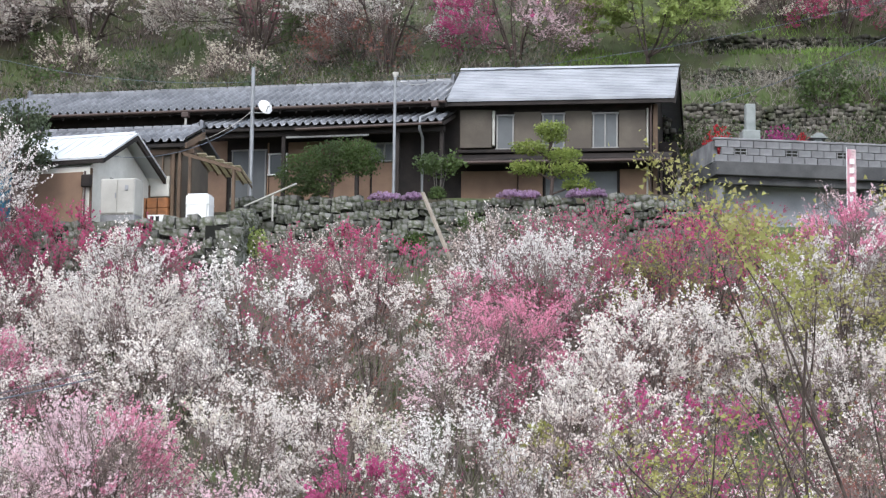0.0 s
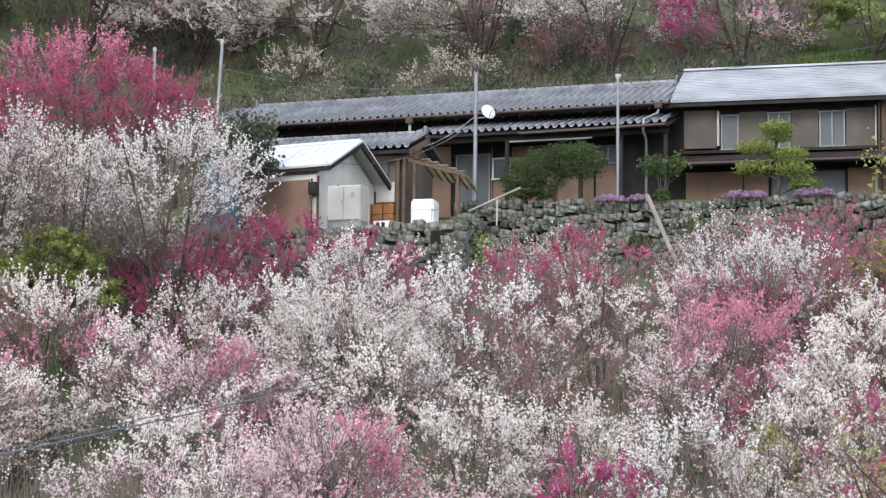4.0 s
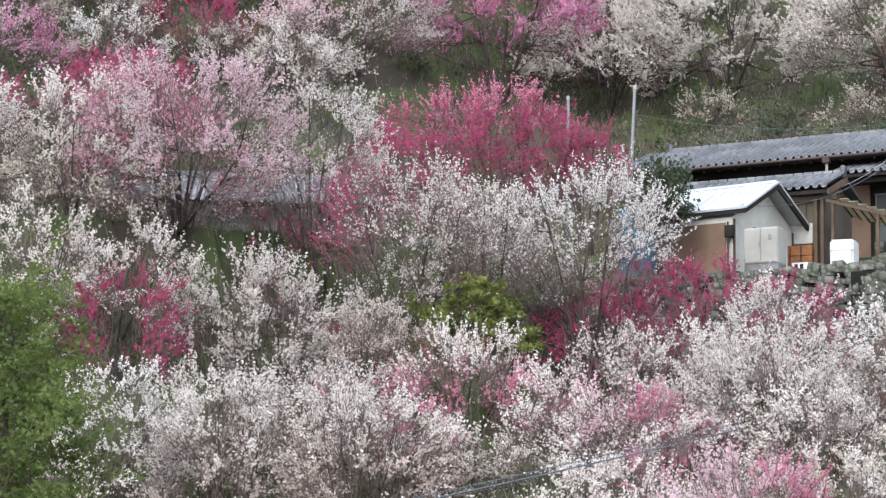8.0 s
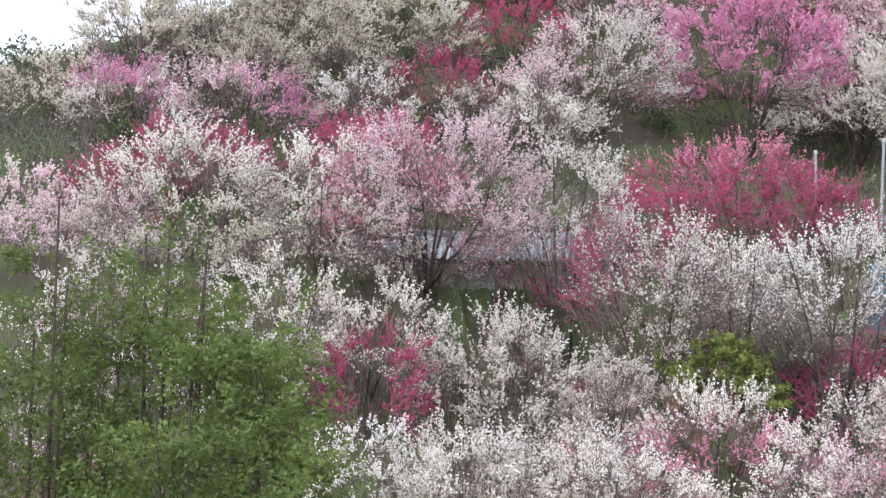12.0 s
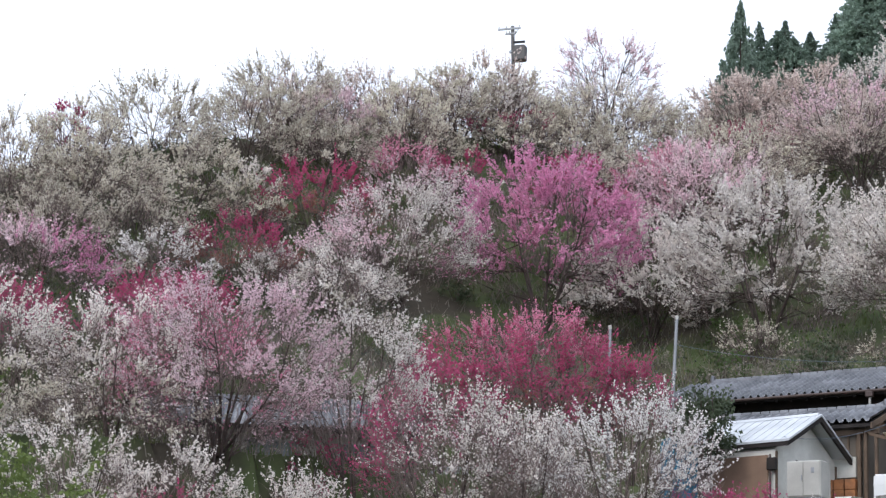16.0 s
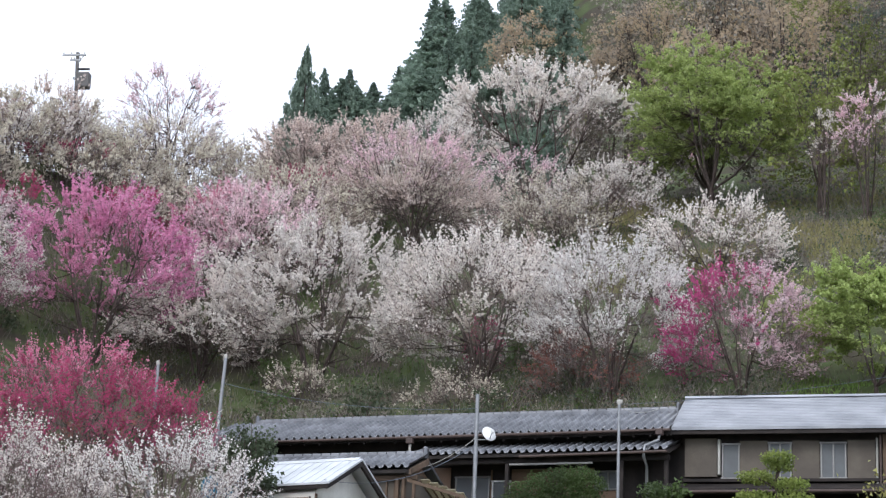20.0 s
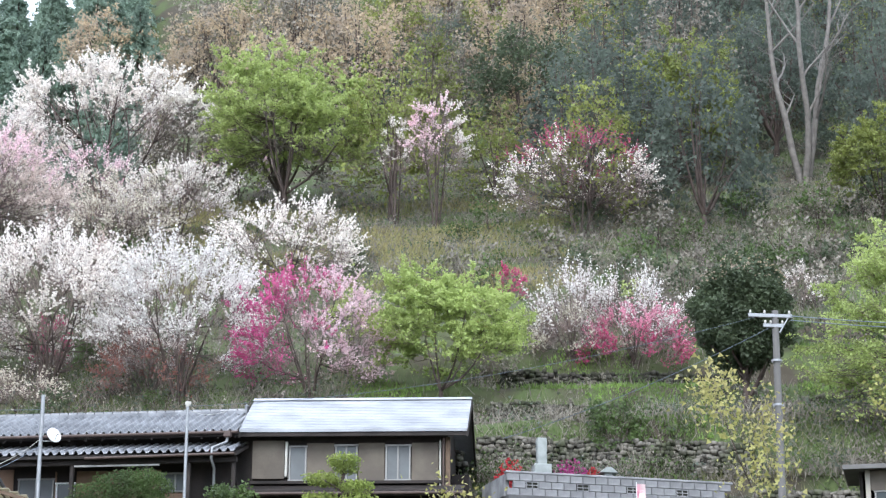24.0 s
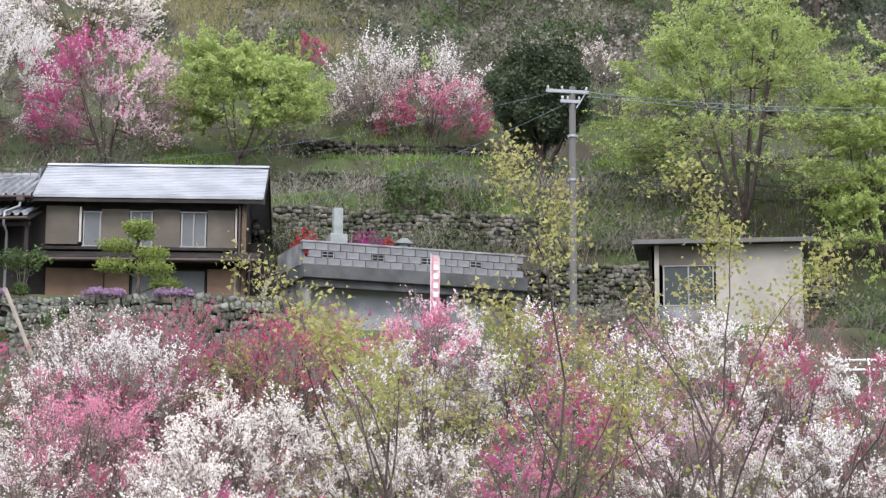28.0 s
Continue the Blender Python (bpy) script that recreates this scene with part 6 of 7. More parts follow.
blossom_tree(-34.43, 75.52, 3.40, 2.77, "cream", "white", .3, "top", seed=3128, dense=.9, crown=0.39)
blossom_tree(-33.55, 81.62, 2.83, 3.97, "cream", seed=3129, dense=.8, crown=0.37)
blossom_tree(-30.72, 85.39, 2.78, 4.09, "cream", seed=3130, dense=.8, crown=0.37)
blossom_tree(-38.52, 67.25, 2.73, 3.79, "cream", seed=3131, dense=.8, crown=0.37)
blossom_tree(-36.68, 70.53, 2.43, 3.93, "cream", seed=3132, dense=.7, crown=0.38)
blossom_tree(-32.38, 77.51, 3.78, 4.22, "crimson", "rust", .4, "low", seed=3133, crown=0.39)
blossom_tree(-33.24, 71.94, 2.69, 4.05, "crimson", "rust", .5, "low", seed=3134, crown=0.33)
blossom_tree(-29.70, 82.04, 3.62, 4.40, "blush", "pink", .3, "top", seed=3135, dense=.8, crown=0.34)
blossom_tree(-28.32, 84.37, 3.05, 2.74, "white", "crimson", .4, "top", seed=3136, dense=.8, crown=0.34)
blossom_tree(-28.17, 76.74, 5.02, 5.91, "white", "blush", .3, "left", seed=3137, dense=.85, crown=0.40)
blossom_tree(-29.59, 73.52, 3.64, 4.06, "white", "blush", .3, "top", seed=3138, dense=.75, crown=0.33)
blossom_tree(-23.26, 80.45, 7.37, 6.71, "magenta", seed=3139, dense=1.7, crown=0.42, spike=1.2)
blossom_tree(-23.99, 87.26, 3.46, 3.27, "crimson", seed=3140, crown=0.27)
blossom_tree(-19.05, 88.47, 4.83, 6.43, "blush", "white", .4, "right", seed=3141, crown=0.33)
blossom_tree(-19.30, 82.52, 5.12, 5.30, "white", seed=3142, dense=1.4, crown=0.36)
blossom_tree(-34.78, 68.42, 2.64, 3.37, "snow", "cream", .4, "low", seed=3143, dense=.8, crown=0.30)
blossom_tree(-31.67, 71.83, 2.37, 2.39, "white", seed=3144, dense=.8, crown=0.29)
blossom_tree(-28.91, 71.91, 3.21, 3.75, "white", "cream", .4, "low", seed=3145, dense=.75, crown=0.28)
blossom_tree(-40.35, 60.84, 2.48, 4.23, "white", "magenta", .35, "top", seed=3146, dense=.9, crown=0.34)
blossom_tree(-37.90, 64.72, 2.52, 4.45, "blush", "magenta", .25, "right", seed=3147, dense=.9, crown=0.32)
blossom_tree(-37.00, 59.72, 2.28, 4.10, "crimson", seed=3148, dense=1, crown=0.29)
blossom_tree(-32.67, 64.72, 2.62, 4.15, "crimson", seed=3149, dense=1, crown=0.30)
blossom_tree(-38.24, 58.33, 1.76, 2.19, "crimson", seed=3150, dense=1, crown=0.15)
blossom_tree(-25.33, 91.56, 3.15, 3.72, "cream", seed=3151, dense=.8, crown=0.29)
blossom_tree(-23.06, 94.48, 3.38, 3.78, "cream", seed=3152, dense=.8, crown=0.29)
blossom_tree(-20.74, 97.06, 3.83, 3.55, "cream", seed=3153, dense=.8, crown=0.29)
blossom_tree(-17.49, 97.44, 5.01, 4.60, "peach", seed=3154, crown=0.43)
blossom_tree(-18.39, 97.02, 2.34, 3.50, "crimson", "peach", .5, "low", seed=3155, dense=.6, crown=0.19)
blossom_tree(-27.06, 89.50, 2.60, 3.41, "cream", seed=3156, dense=.8, crown=0.30)
blossom_tree(-22.98, 91.41, 2.85, 4.44, "cream", seed=3157, dense=.8, crown=0.29)
blossom_tree(-25.14, 96.79, 7.00, 5.15, "blush", "snow", .4, "low", seed=3158, dense=.35, crown=0.46)
blossom_tree(-29.05, 90.19, 3.86, 5.03, "white", "peach", .4, "top", seed=3159, dense=.8, crown=0.35)
blossom_tree(-24.42, 95.17, 3.10, 7.35, "cream", "white", .3, "top", seed=3160, dense=.8, crown=0.28)
blossom_tree(-18.18, 97.32, 4.82, 4.74, "peach", seed=3161, crown=0.59)
blossom_tree(-14.76, 98.91, 4.58, 4.82, "peach", seed=3162, crown=0.51)
blossom_tree(-11.95, 100.29, 4.74, 4.59, "white", "peach", .5, "low", seed=3163, crown=0.54)
blossom_tree(-7.34, 107.75, 8.48, 10.05, "white", seed=3164, dense=1.7, crown=0.62, spike=1.1)
blossom_tree(-11.92, 92.49, 4.97, 6.84, "peach", "blush", .3, "top", seed=3165, dense=1.1, crown=0.36)
blossom_tree(-17.64, 94.87, 2.86, 4.19, "crimson", "peach", .5, "low", seed=3166, dense=.5, crown=0.34)
blossom_tree(-16.73, 92.75, 2.56, 4.21, "white", "peach", .4, "low", seed=3167, dense=.7, crown=0.34)
blossom_tree(-7.89, 104.70, 3.92, 4.44, "white", "blush", .35, "top", seed=3168, dense=.9, crown=0.45)
blossom_tree(-3.29, 99.45, 4.30, 5.30, "white", seed=3169, dense=.9, crown=0.45)
blossom_tree(-0.46, 112.00, 3.04, 3.77, "blush", "white", .5, "low", seed=3170, crown=0.40)
blossom_tree(-18.99, 89.00, 4.79, 6.55, "blush", "pink", .3, "left", seed=3171, dense=1.0, crown=0.34)
blossom_tree(-19.45, 87.36, 4.17, 3.20, "blush", "white", .6, "low", seed=3172, crown=0.34)
blossom_tree(-19.40, 83.78, 4.27, 5.75, "white", seed=3173, dense=.9, crown=0.28)
blossom_tree(-14.21, 81.01, 6.63, 7.61, "white", seed=3174, dense=1.5, crown=0.35)
blossom_tree(-7.23, 78.42, 6.18, 6.56, "white", seed=3175, dense=1.7, crown=0.40, spike=1.5)
blossom_tree(-2.21, 76.47, 5.86, 5.28, "snow", seed=3176, dense=1.7, crown=0.39, spike=1.5)
blossom_tree(2.62, 75.70, 4.84, 5.19, "blush", "rose", .42, "left", seed=3177, dense=1.2, crown=0.29)
blossom_tree(2.05, 90.98, 3.40, 6.28, "white", seed=3178, dense=.9, crown=0.39)
blossom_tree(-7.33, 79.41, 3.00, 1.32, "crimson", seed=3179, dense=.25, crown=0.49)
blossom_tree(-3.38, 76.93, 2.60, 3.60, "rust", "white", .25, "top", seed=3180, dense=.5, crown=0.30)
blossom_tree(-14.51, 79.69, 1.39, 2.32, "cream", seed=3181, dense=.6, crown=0.26)
blossom_tree(-8.07, 76.83, 1.20, 3.29, "cream", seed=3182, dense=.5, crown=0.25)
blossom_tree(7.55, 100.72, 6.54, 1.15, "white", seed=3183, dense=.7, crown=0.61)
blossom_tree(9.62, 100.54, 7.09, 2.73, "blush", "white", .4, "right", seed=3184, crown=0.59)
blossom_tree(16.17, 95.90, 5.24, 6.60, "white", "crimson", .3, "top", seed=3185, dense=.4, crown=0.50)
blossom_tree(11.37, 85.50, 1.61, 1.21, "crimson", seed=3186, crown=0.29)
blossom_tree(12.73, 77.97, 3.33, 2.13, "snow", seed=3187, dense=.9, crown=0.35, spike=2.4)
blossom_tree(15.06, 77.55, 3.04, 2.63, "snow", seed=3188, dense=.9, crown=0.27, spike=2.4)
blossom_tree(15.11, 77.29, 2.40, 3.70, "pink", "crimson", .5, "low", seed=3189, crown=0.21)
blossom_tree(12.70, 77.97, 1.96, 2.85, "cream", seed=3190, dense=.7, crown=0.18)
blossom_tree(22.79, 81.11, 1.89, 1.50, "white", seed=3191, dense=.5, crown=0.29)
blossom_tree(18.19, 80.98, 1.29, 0.92, "snow", seed=3192, dense=.5, crown=0.29)
leafy_tree(1.96, 103.98, 8.80, 9.79, "fresh", seed=3193, dense=4, low=.4)
leafy_tree(7.33, 74.64, 5.66, 6.08, "fresh", seed=3194, dense=3.6, low=.4)
leafy_tree(23.62, 65.90, 8.94, 9.88, "fresh", seed=3195, dense=4, low=.3)
leafy_tree(28.04, 64.14, 9.35, 4.63, "fresh", seed=3196, dense=3.4, low=.2)
leafy_tree(22.83, 105.56, 8.54, 7.22, "olive", seed=3197, dense=2.6, low=.3)
leafy_tree(30.93, 95.10, 5.42, 5.09, "olive", seed=3198, dense=2.4, low=.3)
leafy_tree(10.52, 112.51, 9.38, 2.91, "olive", seed=3199, dense=.5, low=.4)
blossom_tree(-25.10, 45.54, 4.13, 3.22, "white", seed=3200, dense=.7, crown=0.43)
blossom_tree(-42.94, 60.27, 2.25, 3.91, "cream", seed=3201, dense=.8, crown=0.15)
blossom_tree(-41.73, 63.52, 1.29, 3.46, "magenta", "white", .4, "low", seed=3202, dense=.6, crown=0.15)
blossom_tree(-40.17, 65.69, 1.20, 4.38, "white", "blush", .3, "top", seed=3203, dense=.8, crown=0.15)
blossom_tree(-32.79, 45.40, 1.20, 2.04, "blush", seed=3204, dense=.8, crown=0.15)
blossom_tree(-29.59, 43.97, 3.17, 2.37, "white", "blush", .4, "low", seed=3205, dense=.7, crown=0.42)
leafy_tree(-17.73, 25.43, 8.59, 3.93, "grove", seed=257, dense=3, low=.1)
leafy_tree(-16.93, 27.15, 8.71, 4.31, "grove", seed=258, dense=3, low=.1)
leafy_tree(-14.94, 26.59, 7.60, 3.12, "grove", seed=259, dense=3, low=.1)
leafy_tree(-14.57, 23.91, 6.29, 3.77, "grove", seed=260, dense=2.4, low=.1)
leafy_tree(1.68, 36.96, 1.91, 1.60, "lime", seed=262, dense=.4, low=.3)
leafy_tree(4.25, 33.73, 2.60, 2.57, "lime", seed=263, dense=.28, low=.3)
leafy_tree(4.53, 48.29, 2.88, 2.61, "lime", seed=264, dense=.22, low=.3)
leafy_tree(7.62, 42.83, 3.29, 3.05, "lime", seed=265, dense=.22, low=.3)
leafy_tree(5.07, 48.23, 3.11, 2.88, "lime", seed=266, dense=.2, low=.3)
leafy_tree(8.57, 44.18, 3.36, 3.15, "lime", seed=267, dense=.2, low=.3)
leafy_tree(15.98, 111.36, 9.48, 6.97, "dark", seed=271, dense=.9, low=.4)
leafy_tree(-13.96, 199.51, 9.74, 11.32, "brown", seed=272, dense=.8, low=.3)
leafy_tree(-1.65, 131.99, 8.91, 7.83, "brown", seed=273, dense=.7, low=.3)
leafy_tree(3.96, 129.94, 9.03, 8.06, "brown", seed=274, dense=.7, low=.3)
leafy_tree(15.45, 183.35, 14.41, 11.41, "dry", seed=275, dense=.6, low=.3)
leafy_tree(13.49, 183.51, 12.93, 9.92, "dry", seed=276, dense=.6, low=.3)
leafy_tree(16.25, 82.92, 1.49, 1.37, "fresh", seed=277, dense=.6, low=.3)
leafy_tree(12.68, 68.84, 2.22, 1.89, "mid", seed=278, dense=1.4, low=.2)
leafy_tree(4.45, 78.37, 3.67, 2.54, "fresh", seed=279, dense=.8, low=.3)
round_evergreen(17.6, 70.35, 6.1, 3.5, 268, "dense rounded dark evergreen tree with brownish young leaves")
# smaller trees between them
blossom_tree(-16.3, 23.8, 1.5, 3.2, "rust", seed=1001, dense=0.32)
blossom_tree(-11.5, 26.7, 1.5, 2.7, "rust", seed=1002, dense=0.32)
blossom_tree(-6.7, 28.0, 2.0, 2.2, "peach", seed=1003, dense=0.32)
blossom_tree(-4.9, 28.8, 1.6, 2.8, "rust", seed=1004, dense=0.32)
blossom_tree(-0.9, 29.0, 1.5, 2.7, "crimson", seed=1005, dense=0.32)
blossom_tree(1.4, 28.9, 2.0, 3.0, "white", seed=1006, dense=0.32)
blossom_tree(5.8, 27.7, 1.9, 2.9, "magenta", seed=1007, dense=0.32)
blossom_tree(8.0, 26.9, 2.0, 2.9, "magenta", seed=1008, dense=0.32)
blossom_tree(10.5, 26.1, 1.5, 2.4, "magenta", seed=1009, dense=0.32)
blossom_tree(-20.4, 24.6, 1.9, 2.4, "white", seed=1010, dense=0.32)
blossom_tree(-11.0, 29.9, 1.8, 2.5, "blush", seed=1011, dense=0.32)
blossom_tree(-8.8, 30.3, 2.0, 2.4, "white", seed=1012, dense=0.32)
blossom_tree(-5.2, 31.0, 1.4, 3.2, "blush", seed=1013, dense=0.32)
blossom_tree(-0.5, 31.4, 1.8, 3.0, "rust", seed=1014, dense=0.32)
blossom_tree(2.0, 32.2, 1.9, 2.9, "white", seed=1015, dense=0.32)
blossom_tree(4.8, 31.4, 1.8, 3.2, "blush", seed=1016, dense=0.32)
blossom_tree(8.6, 30.7, 1.6, 2.9, "cream", seed=1017, dense=0.32)
blossom_tree(10.8, 30.0, 2.0, 2.5, "peach", seed=1018, dense=0.32)
blossom_tree(-21.0, 28.1, 1.5, 2.8, "blush", seed=1019, dense=0.32)
blossom_tree(-16.8, 29.9, 1.9, 2.3, "peach", seed=1020, dense=0.32)
blossom_tree(-12.9, 32.5, 1.3, 3.2, "blush", seed=1021, dense=0.32)
blossom_tree(-11.9, 32.6, 1.7, 2.6, "white", seed=1022, dense=0.32)
blossom_tree(-7.4, 33.7, 1.7, 2.9, "white", seed=1023, dense=0.32)
blossom_tree(-4.1, 34.3, 1.4, 2.8, "white", seed=1024, dense=0.32)
blossom_tree(1.5, 34.7, 2.0, 2.2, "peach", seed=1025, dense=0.32)
blossom_tree(7.6, 33.5, 1.7, 2.8, "rust", seed=1026, dense=0.32)
blossom_tree(11.7, 33.1, 1.4, 2.8, "white", seed=1027, dense=0.32)
blossom_tree(-21.5, 30.1, 1.5, 2.4, "blush", seed=1028, dense=0.32)
blossom_tree(-17.3, 32.1, 1.5, 2.7, "cream", seed=1029, dense=0.32)
blossom_tree(-15.5, 34.0, 1.9, 2.9, "white", seed=1030, dense=0.32)
blossom_tree(-11.4, 36.0, 1.9, 2.7, "white", seed=1031, dense=0.32)
blossom_tree(-9.2, 36.1, 1.8, 3.0, "blush", seed=1032, dense=0.32)
blossom_tree(-6.1, 37.7, 1.8, 2.6, "peach", seed=1033, dense=0.32)
blossom_tree(3.9, 36.6, 1.7, 2.6, "white", seed=1034, dense=0.32)
blossom_tree(7.3, 36.5, 1.6, 2.7, "cream", seed=1035, dense=0.32)
blossom_tree(11.5, 36.0, 1.9, 2.7, "white", seed=1036, dense=0.32)
blossom_tree(13.8, 35.1, 2.0, 2.6, "white", seed=1037, dense=0.32)
blossom_tree(-23.3, 32.8, 2.0, 3.0, "blush", seed=1038, dense=0.32)
blossom_tree(-20.5, 33.9, 1.9, 2.2, "white", seed=1039, dense=0.32)
blossom_tree(-17.7, 35.2, 1.6, 3.1, "white", seed=1040, dense=0.32)
blossom_tree(-16.6, 36.5, 1.7, 2.9, "blush", seed=1041, dense=0.32)
blossom_tree(-7.3, 39.1, 1.8, 2.8, "white", seed=1042, dense=0.32)
blossom_tree(-6.2, 39.8, 1.4, 2.5, "peach", seed=1043, dense=0.32)
blossom_tree(-2.1, 40.1, 1.5, 2.6, "white", seed=1044, dense=0.32)
blossom_tree(-26.8, 33.3, 1.6, 2.6, "rust", seed=1045, dense=0.32)
blossom_tree(-23.9, 34.6, 1.6, 2.8, "white", seed=1046, dense=0.32)
blossom_tree(-22.4, 36.9, 2.0, 2.6, "white", seed=1047, dense=0.32)
blossom_tree(-20.3, 38.4, 1.5, 3.1, "white", seed=1048, dense=0.32)
blossom_tree(-2.9, 42.8, 1.8, 2.3, "peach", seed=1049, dense=0.32)
blossom_tree(4.5, 42.5, 2.0, 2.5, "rust", seed=1050, dense=0.32)
blossom_tree(17.2, 39.5, 1.5, 2.6, "white", seed=1051, dense=0.32)
blossom_tree(-26.8, 36.9, 2.0, 3.0, "rust", seed=1052, dense=0.32)
blossom_tree(-23.9, 38.9, 1.9, 2.7, "cream", seed=1053, dense=0.32)
blossom_tree(-21.0, 40.0, 1.6, 2.7, "rust", seed=1054, dense=0.32)
blossom_tree(-9.7, 44.7, 1.6, 2.9, "blush", seed=1055, dense=0.32)
blossom_tree(1.2, 45.4, 1.9, 2.3, "cream", seed=1056, dense=0.32)
blossom_tree(4.8, 45.3, 2.0, 2.6, "white", seed=1057, dense=0.32)
blossom_tree(10.2, 45.4, 1.3, 2.9, "white", seed=1058, dense=0.32)
blossom_tree(13.8, 43.8, 1.8, 2.6, "magenta", seed=1059, dense=0.32)
blossom_tree(17.1, 42.3, 1.8, 2.5, "blush", seed=1060, dense=0.32)
blossom_tree(-27.7, 39.8, 1.7, 2.8, "blush", seed=1061, dense=0.32)
blossom_tree(-25.5, 41.4, 1.5, 3.2, "rust", seed=1062, dense=0.32)
blossom_tree(-17.7, 45.8, 1.5, 2.5, "peach", seed=1063, dense=0.32)
blossom_tree(-9.9, 48.0, 1.4, 2.6, "blush", seed=1064, dense=0.32)
blossom_tree(-6.4, 48.7, 1.9, 2.4, "white", seed=1065, dense=0.32)
blossom_tree(-4.1, 49.2, 1.4, 2.5, "crimson", seed=1066, dense=0.32)
blossom_tree(3.3, 49.0, 1.7, 3.1, "crimson", seed=1067, dense=0.32)
blossom_tree(-30.2, 41.5, 1.8, 2.8, "white", seed=1068, dense=0.32)
blossom_tree(-27.3, 43.1, 1.9, 2.5, "white", seed=1069, dense=0.32)
blossom_tree(-25.6, 44.5, 1.5, 2.6, "white", seed=1070, dense=0.32)
blossom_tree(-18.4, 48.0, 1.4, 2.6, "white", seed=1071, dense=0.32)
blossom_tree(-15.2, 48.6, 1.8, 2.3, "rust", seed=1072, dense=0.32)
blossom_tree(-12.8, 49.3, 1.4, 2.5, "crimson", seed=1073, dense=0.32)
blossom_tree(-2.5, 52.4, 2.1, 2.2, "white", seed=1074, dense=0.32)
blossom_tree(-0.4, 51.9, 1.4, 2.7, "white", seed=1075, dense=0.32)
blossom_tree(3.8, 51.3, 1.3, 2.7, "cream", seed=1076, dense=0.32)
blossom_tree(11.0, 50.2, 1.5, 3.0, "cream", seed=1077, dense=0.32)
blossom_tree(13.7, 49.4, 1.4, 2.8, "cream", seed=1078, dense=0.32)
blossom_tree(17.6, 48.3, 1.6, 3.0, "white", seed=1079, dense=0.32)
blossom_tree(18.3, 47.7, 1.4, 3.1, "white", seed=1080, dense=0.32)
blossom_tree(-35.2, 40.9, 1.8, 2.2, "cream", seed=1081, dense=0.32)
blossom_tree(-30.1, 45.1, 1.8, 2.8, "white", seed=1082, dense=0.32)
blossom_tree(-28.6, 45.5, 1.5, 3.2, "peach", seed=1083, dense=0.32)
blossom_tree(-10.4, 53.8, 2.0, 2.3, "crimson", seed=1084, dense=0.32)
blossom_tree(-7.4, 53.7, 1.3, 3.0, "blush", seed=1085, dense=0.32)
blossom_tree(-3.2, 53.5, 2.0, 3.2, "peach", seed=1086, dense=0.32)
blossom_tree(1.4, 55.0, 1.8, 2.9, "peach", seed=1087, dense=0.32)
blossom_tree(3.1, 54.5, 1.8, 3.2, "crimson", seed=1088, dense=0.32)
blossom_tree(6.8, 52.5, 1.6, 2.7, "crimson", seed=1089, dense=0.32)
blossom_tree(10.1, 53.3, 1.3, 2.9, "magenta", seed=1090, dense=0.32)
blossom_tree(13.1, 52.1, 1.6, 3.1, "blush", seed=1091, dense=0.32)
blossom_tree(16.1, 51.7, 1.9, 2.5, "magenta", seed=1092, dense=0.32)
blossom_tree(20.3, 50.5, 1.4, 2.4, "rust", seed=1093, dense=0.32)
blossom_tree(-34.5, 45.1, 1.5, 2.6, "white", seed=1094, dense=0.32)
blossom_tree(-26.9, 50.7, 1.5, 3.1, "white", seed=1095, dense=0.32)
blossom_tree(-14.7, 55.1, 1.8, 3.1, "white", seed=1096, dense=0.32)
blossom_tree(-12.3, 55.4, 1.3, 3.0, "cream", seed=1097, dense=0.32)
blossom_tree(-2.9, 56.9, 1.5, 2.3, "white", seed=1098, dense=0.32)
blossom_tree(1.8, 56.8, 1.8, 2.4, "white", seed=1099, dense=0.32)
blossom_tree(4.3, 56.8, 1.5, 3.1, "crimson", seed=1100, dense=0.32)
blossom_tree(7.7, 55.7, 1.9, 2.3, "crimson", seed=1101, dense=0.32)
blossom_tree(10.8, 55.6, 2.0, 2.3, "blush", seed=1102, dense=0.32)
blossom_tree(14.8, 54.7, 1.3, 2.8, "crimson", seed=1103, dense=0.32)
blossom_tree(20.2, 53.0, 2.0, 2.3, "rust", seed=1104, dense=0.32)
blossom_tree(-36.2, 47.0, 1.9, 2.8, "cream", seed=1105, dense=0.32)
blossom_tree(-18.6, 57.7, 1.6, 2.8, "blush", seed=1106, dense=0.32)
blossom_tree(-15.9, 58.0, 2.0, 2.5, "peach", seed=1107, dense=0.32)
blossom_tree(-36.0, 82.6, 2.7, 4.2, "peach", seed=1114, dense=0.6, crown=0.4)
blossom_tree(-22.5, 89.5, 2.6, 4.8, "cream", seed=1115, dense=0.6, crown=0.4)
blossom_tree(-16.0, 88.7, 3.4, 4.7, "cream", seed=1116, dense=0.6, crown=0.4)
blossom_tree(-5.9, 89.0, 2.8, 4.1, "peach", seed=1117, dense=0.6, crown=0.4)
blossom_tree(-36.7, 83.8, 3.4, 5.4, "cream", seed=1124, dense=0.6, crown=0.4)
blossom_tree(-34.2, 87.8, 3.1, 5.4, "peach", seed=1125, dense=0.6, crown=0.4)
blossom_tree(-18.2, 92.9, 3.6, 5.1, "cream", seed=1126, dense=0.6, crown=0.4)
blossom_tree(-15.8, 91.3, 3.4, 4.0, "cream", seed=1127, dense=0.6, crown=0.4)
blossom_tree(-12.1, 93.1, 3.1, 5.0, "cream", seed=1128, dense=0.6, crown=0.4)
blossom_tree(-36.3, 88.0, 2.9, 5.4, "peach", seed=1136, dense=0.6, crown=0.4)
blossom_tree(-34.1, 91.6, 2.7, 4.9, "cream", seed=1137, dense=0.6, crown=0.4)
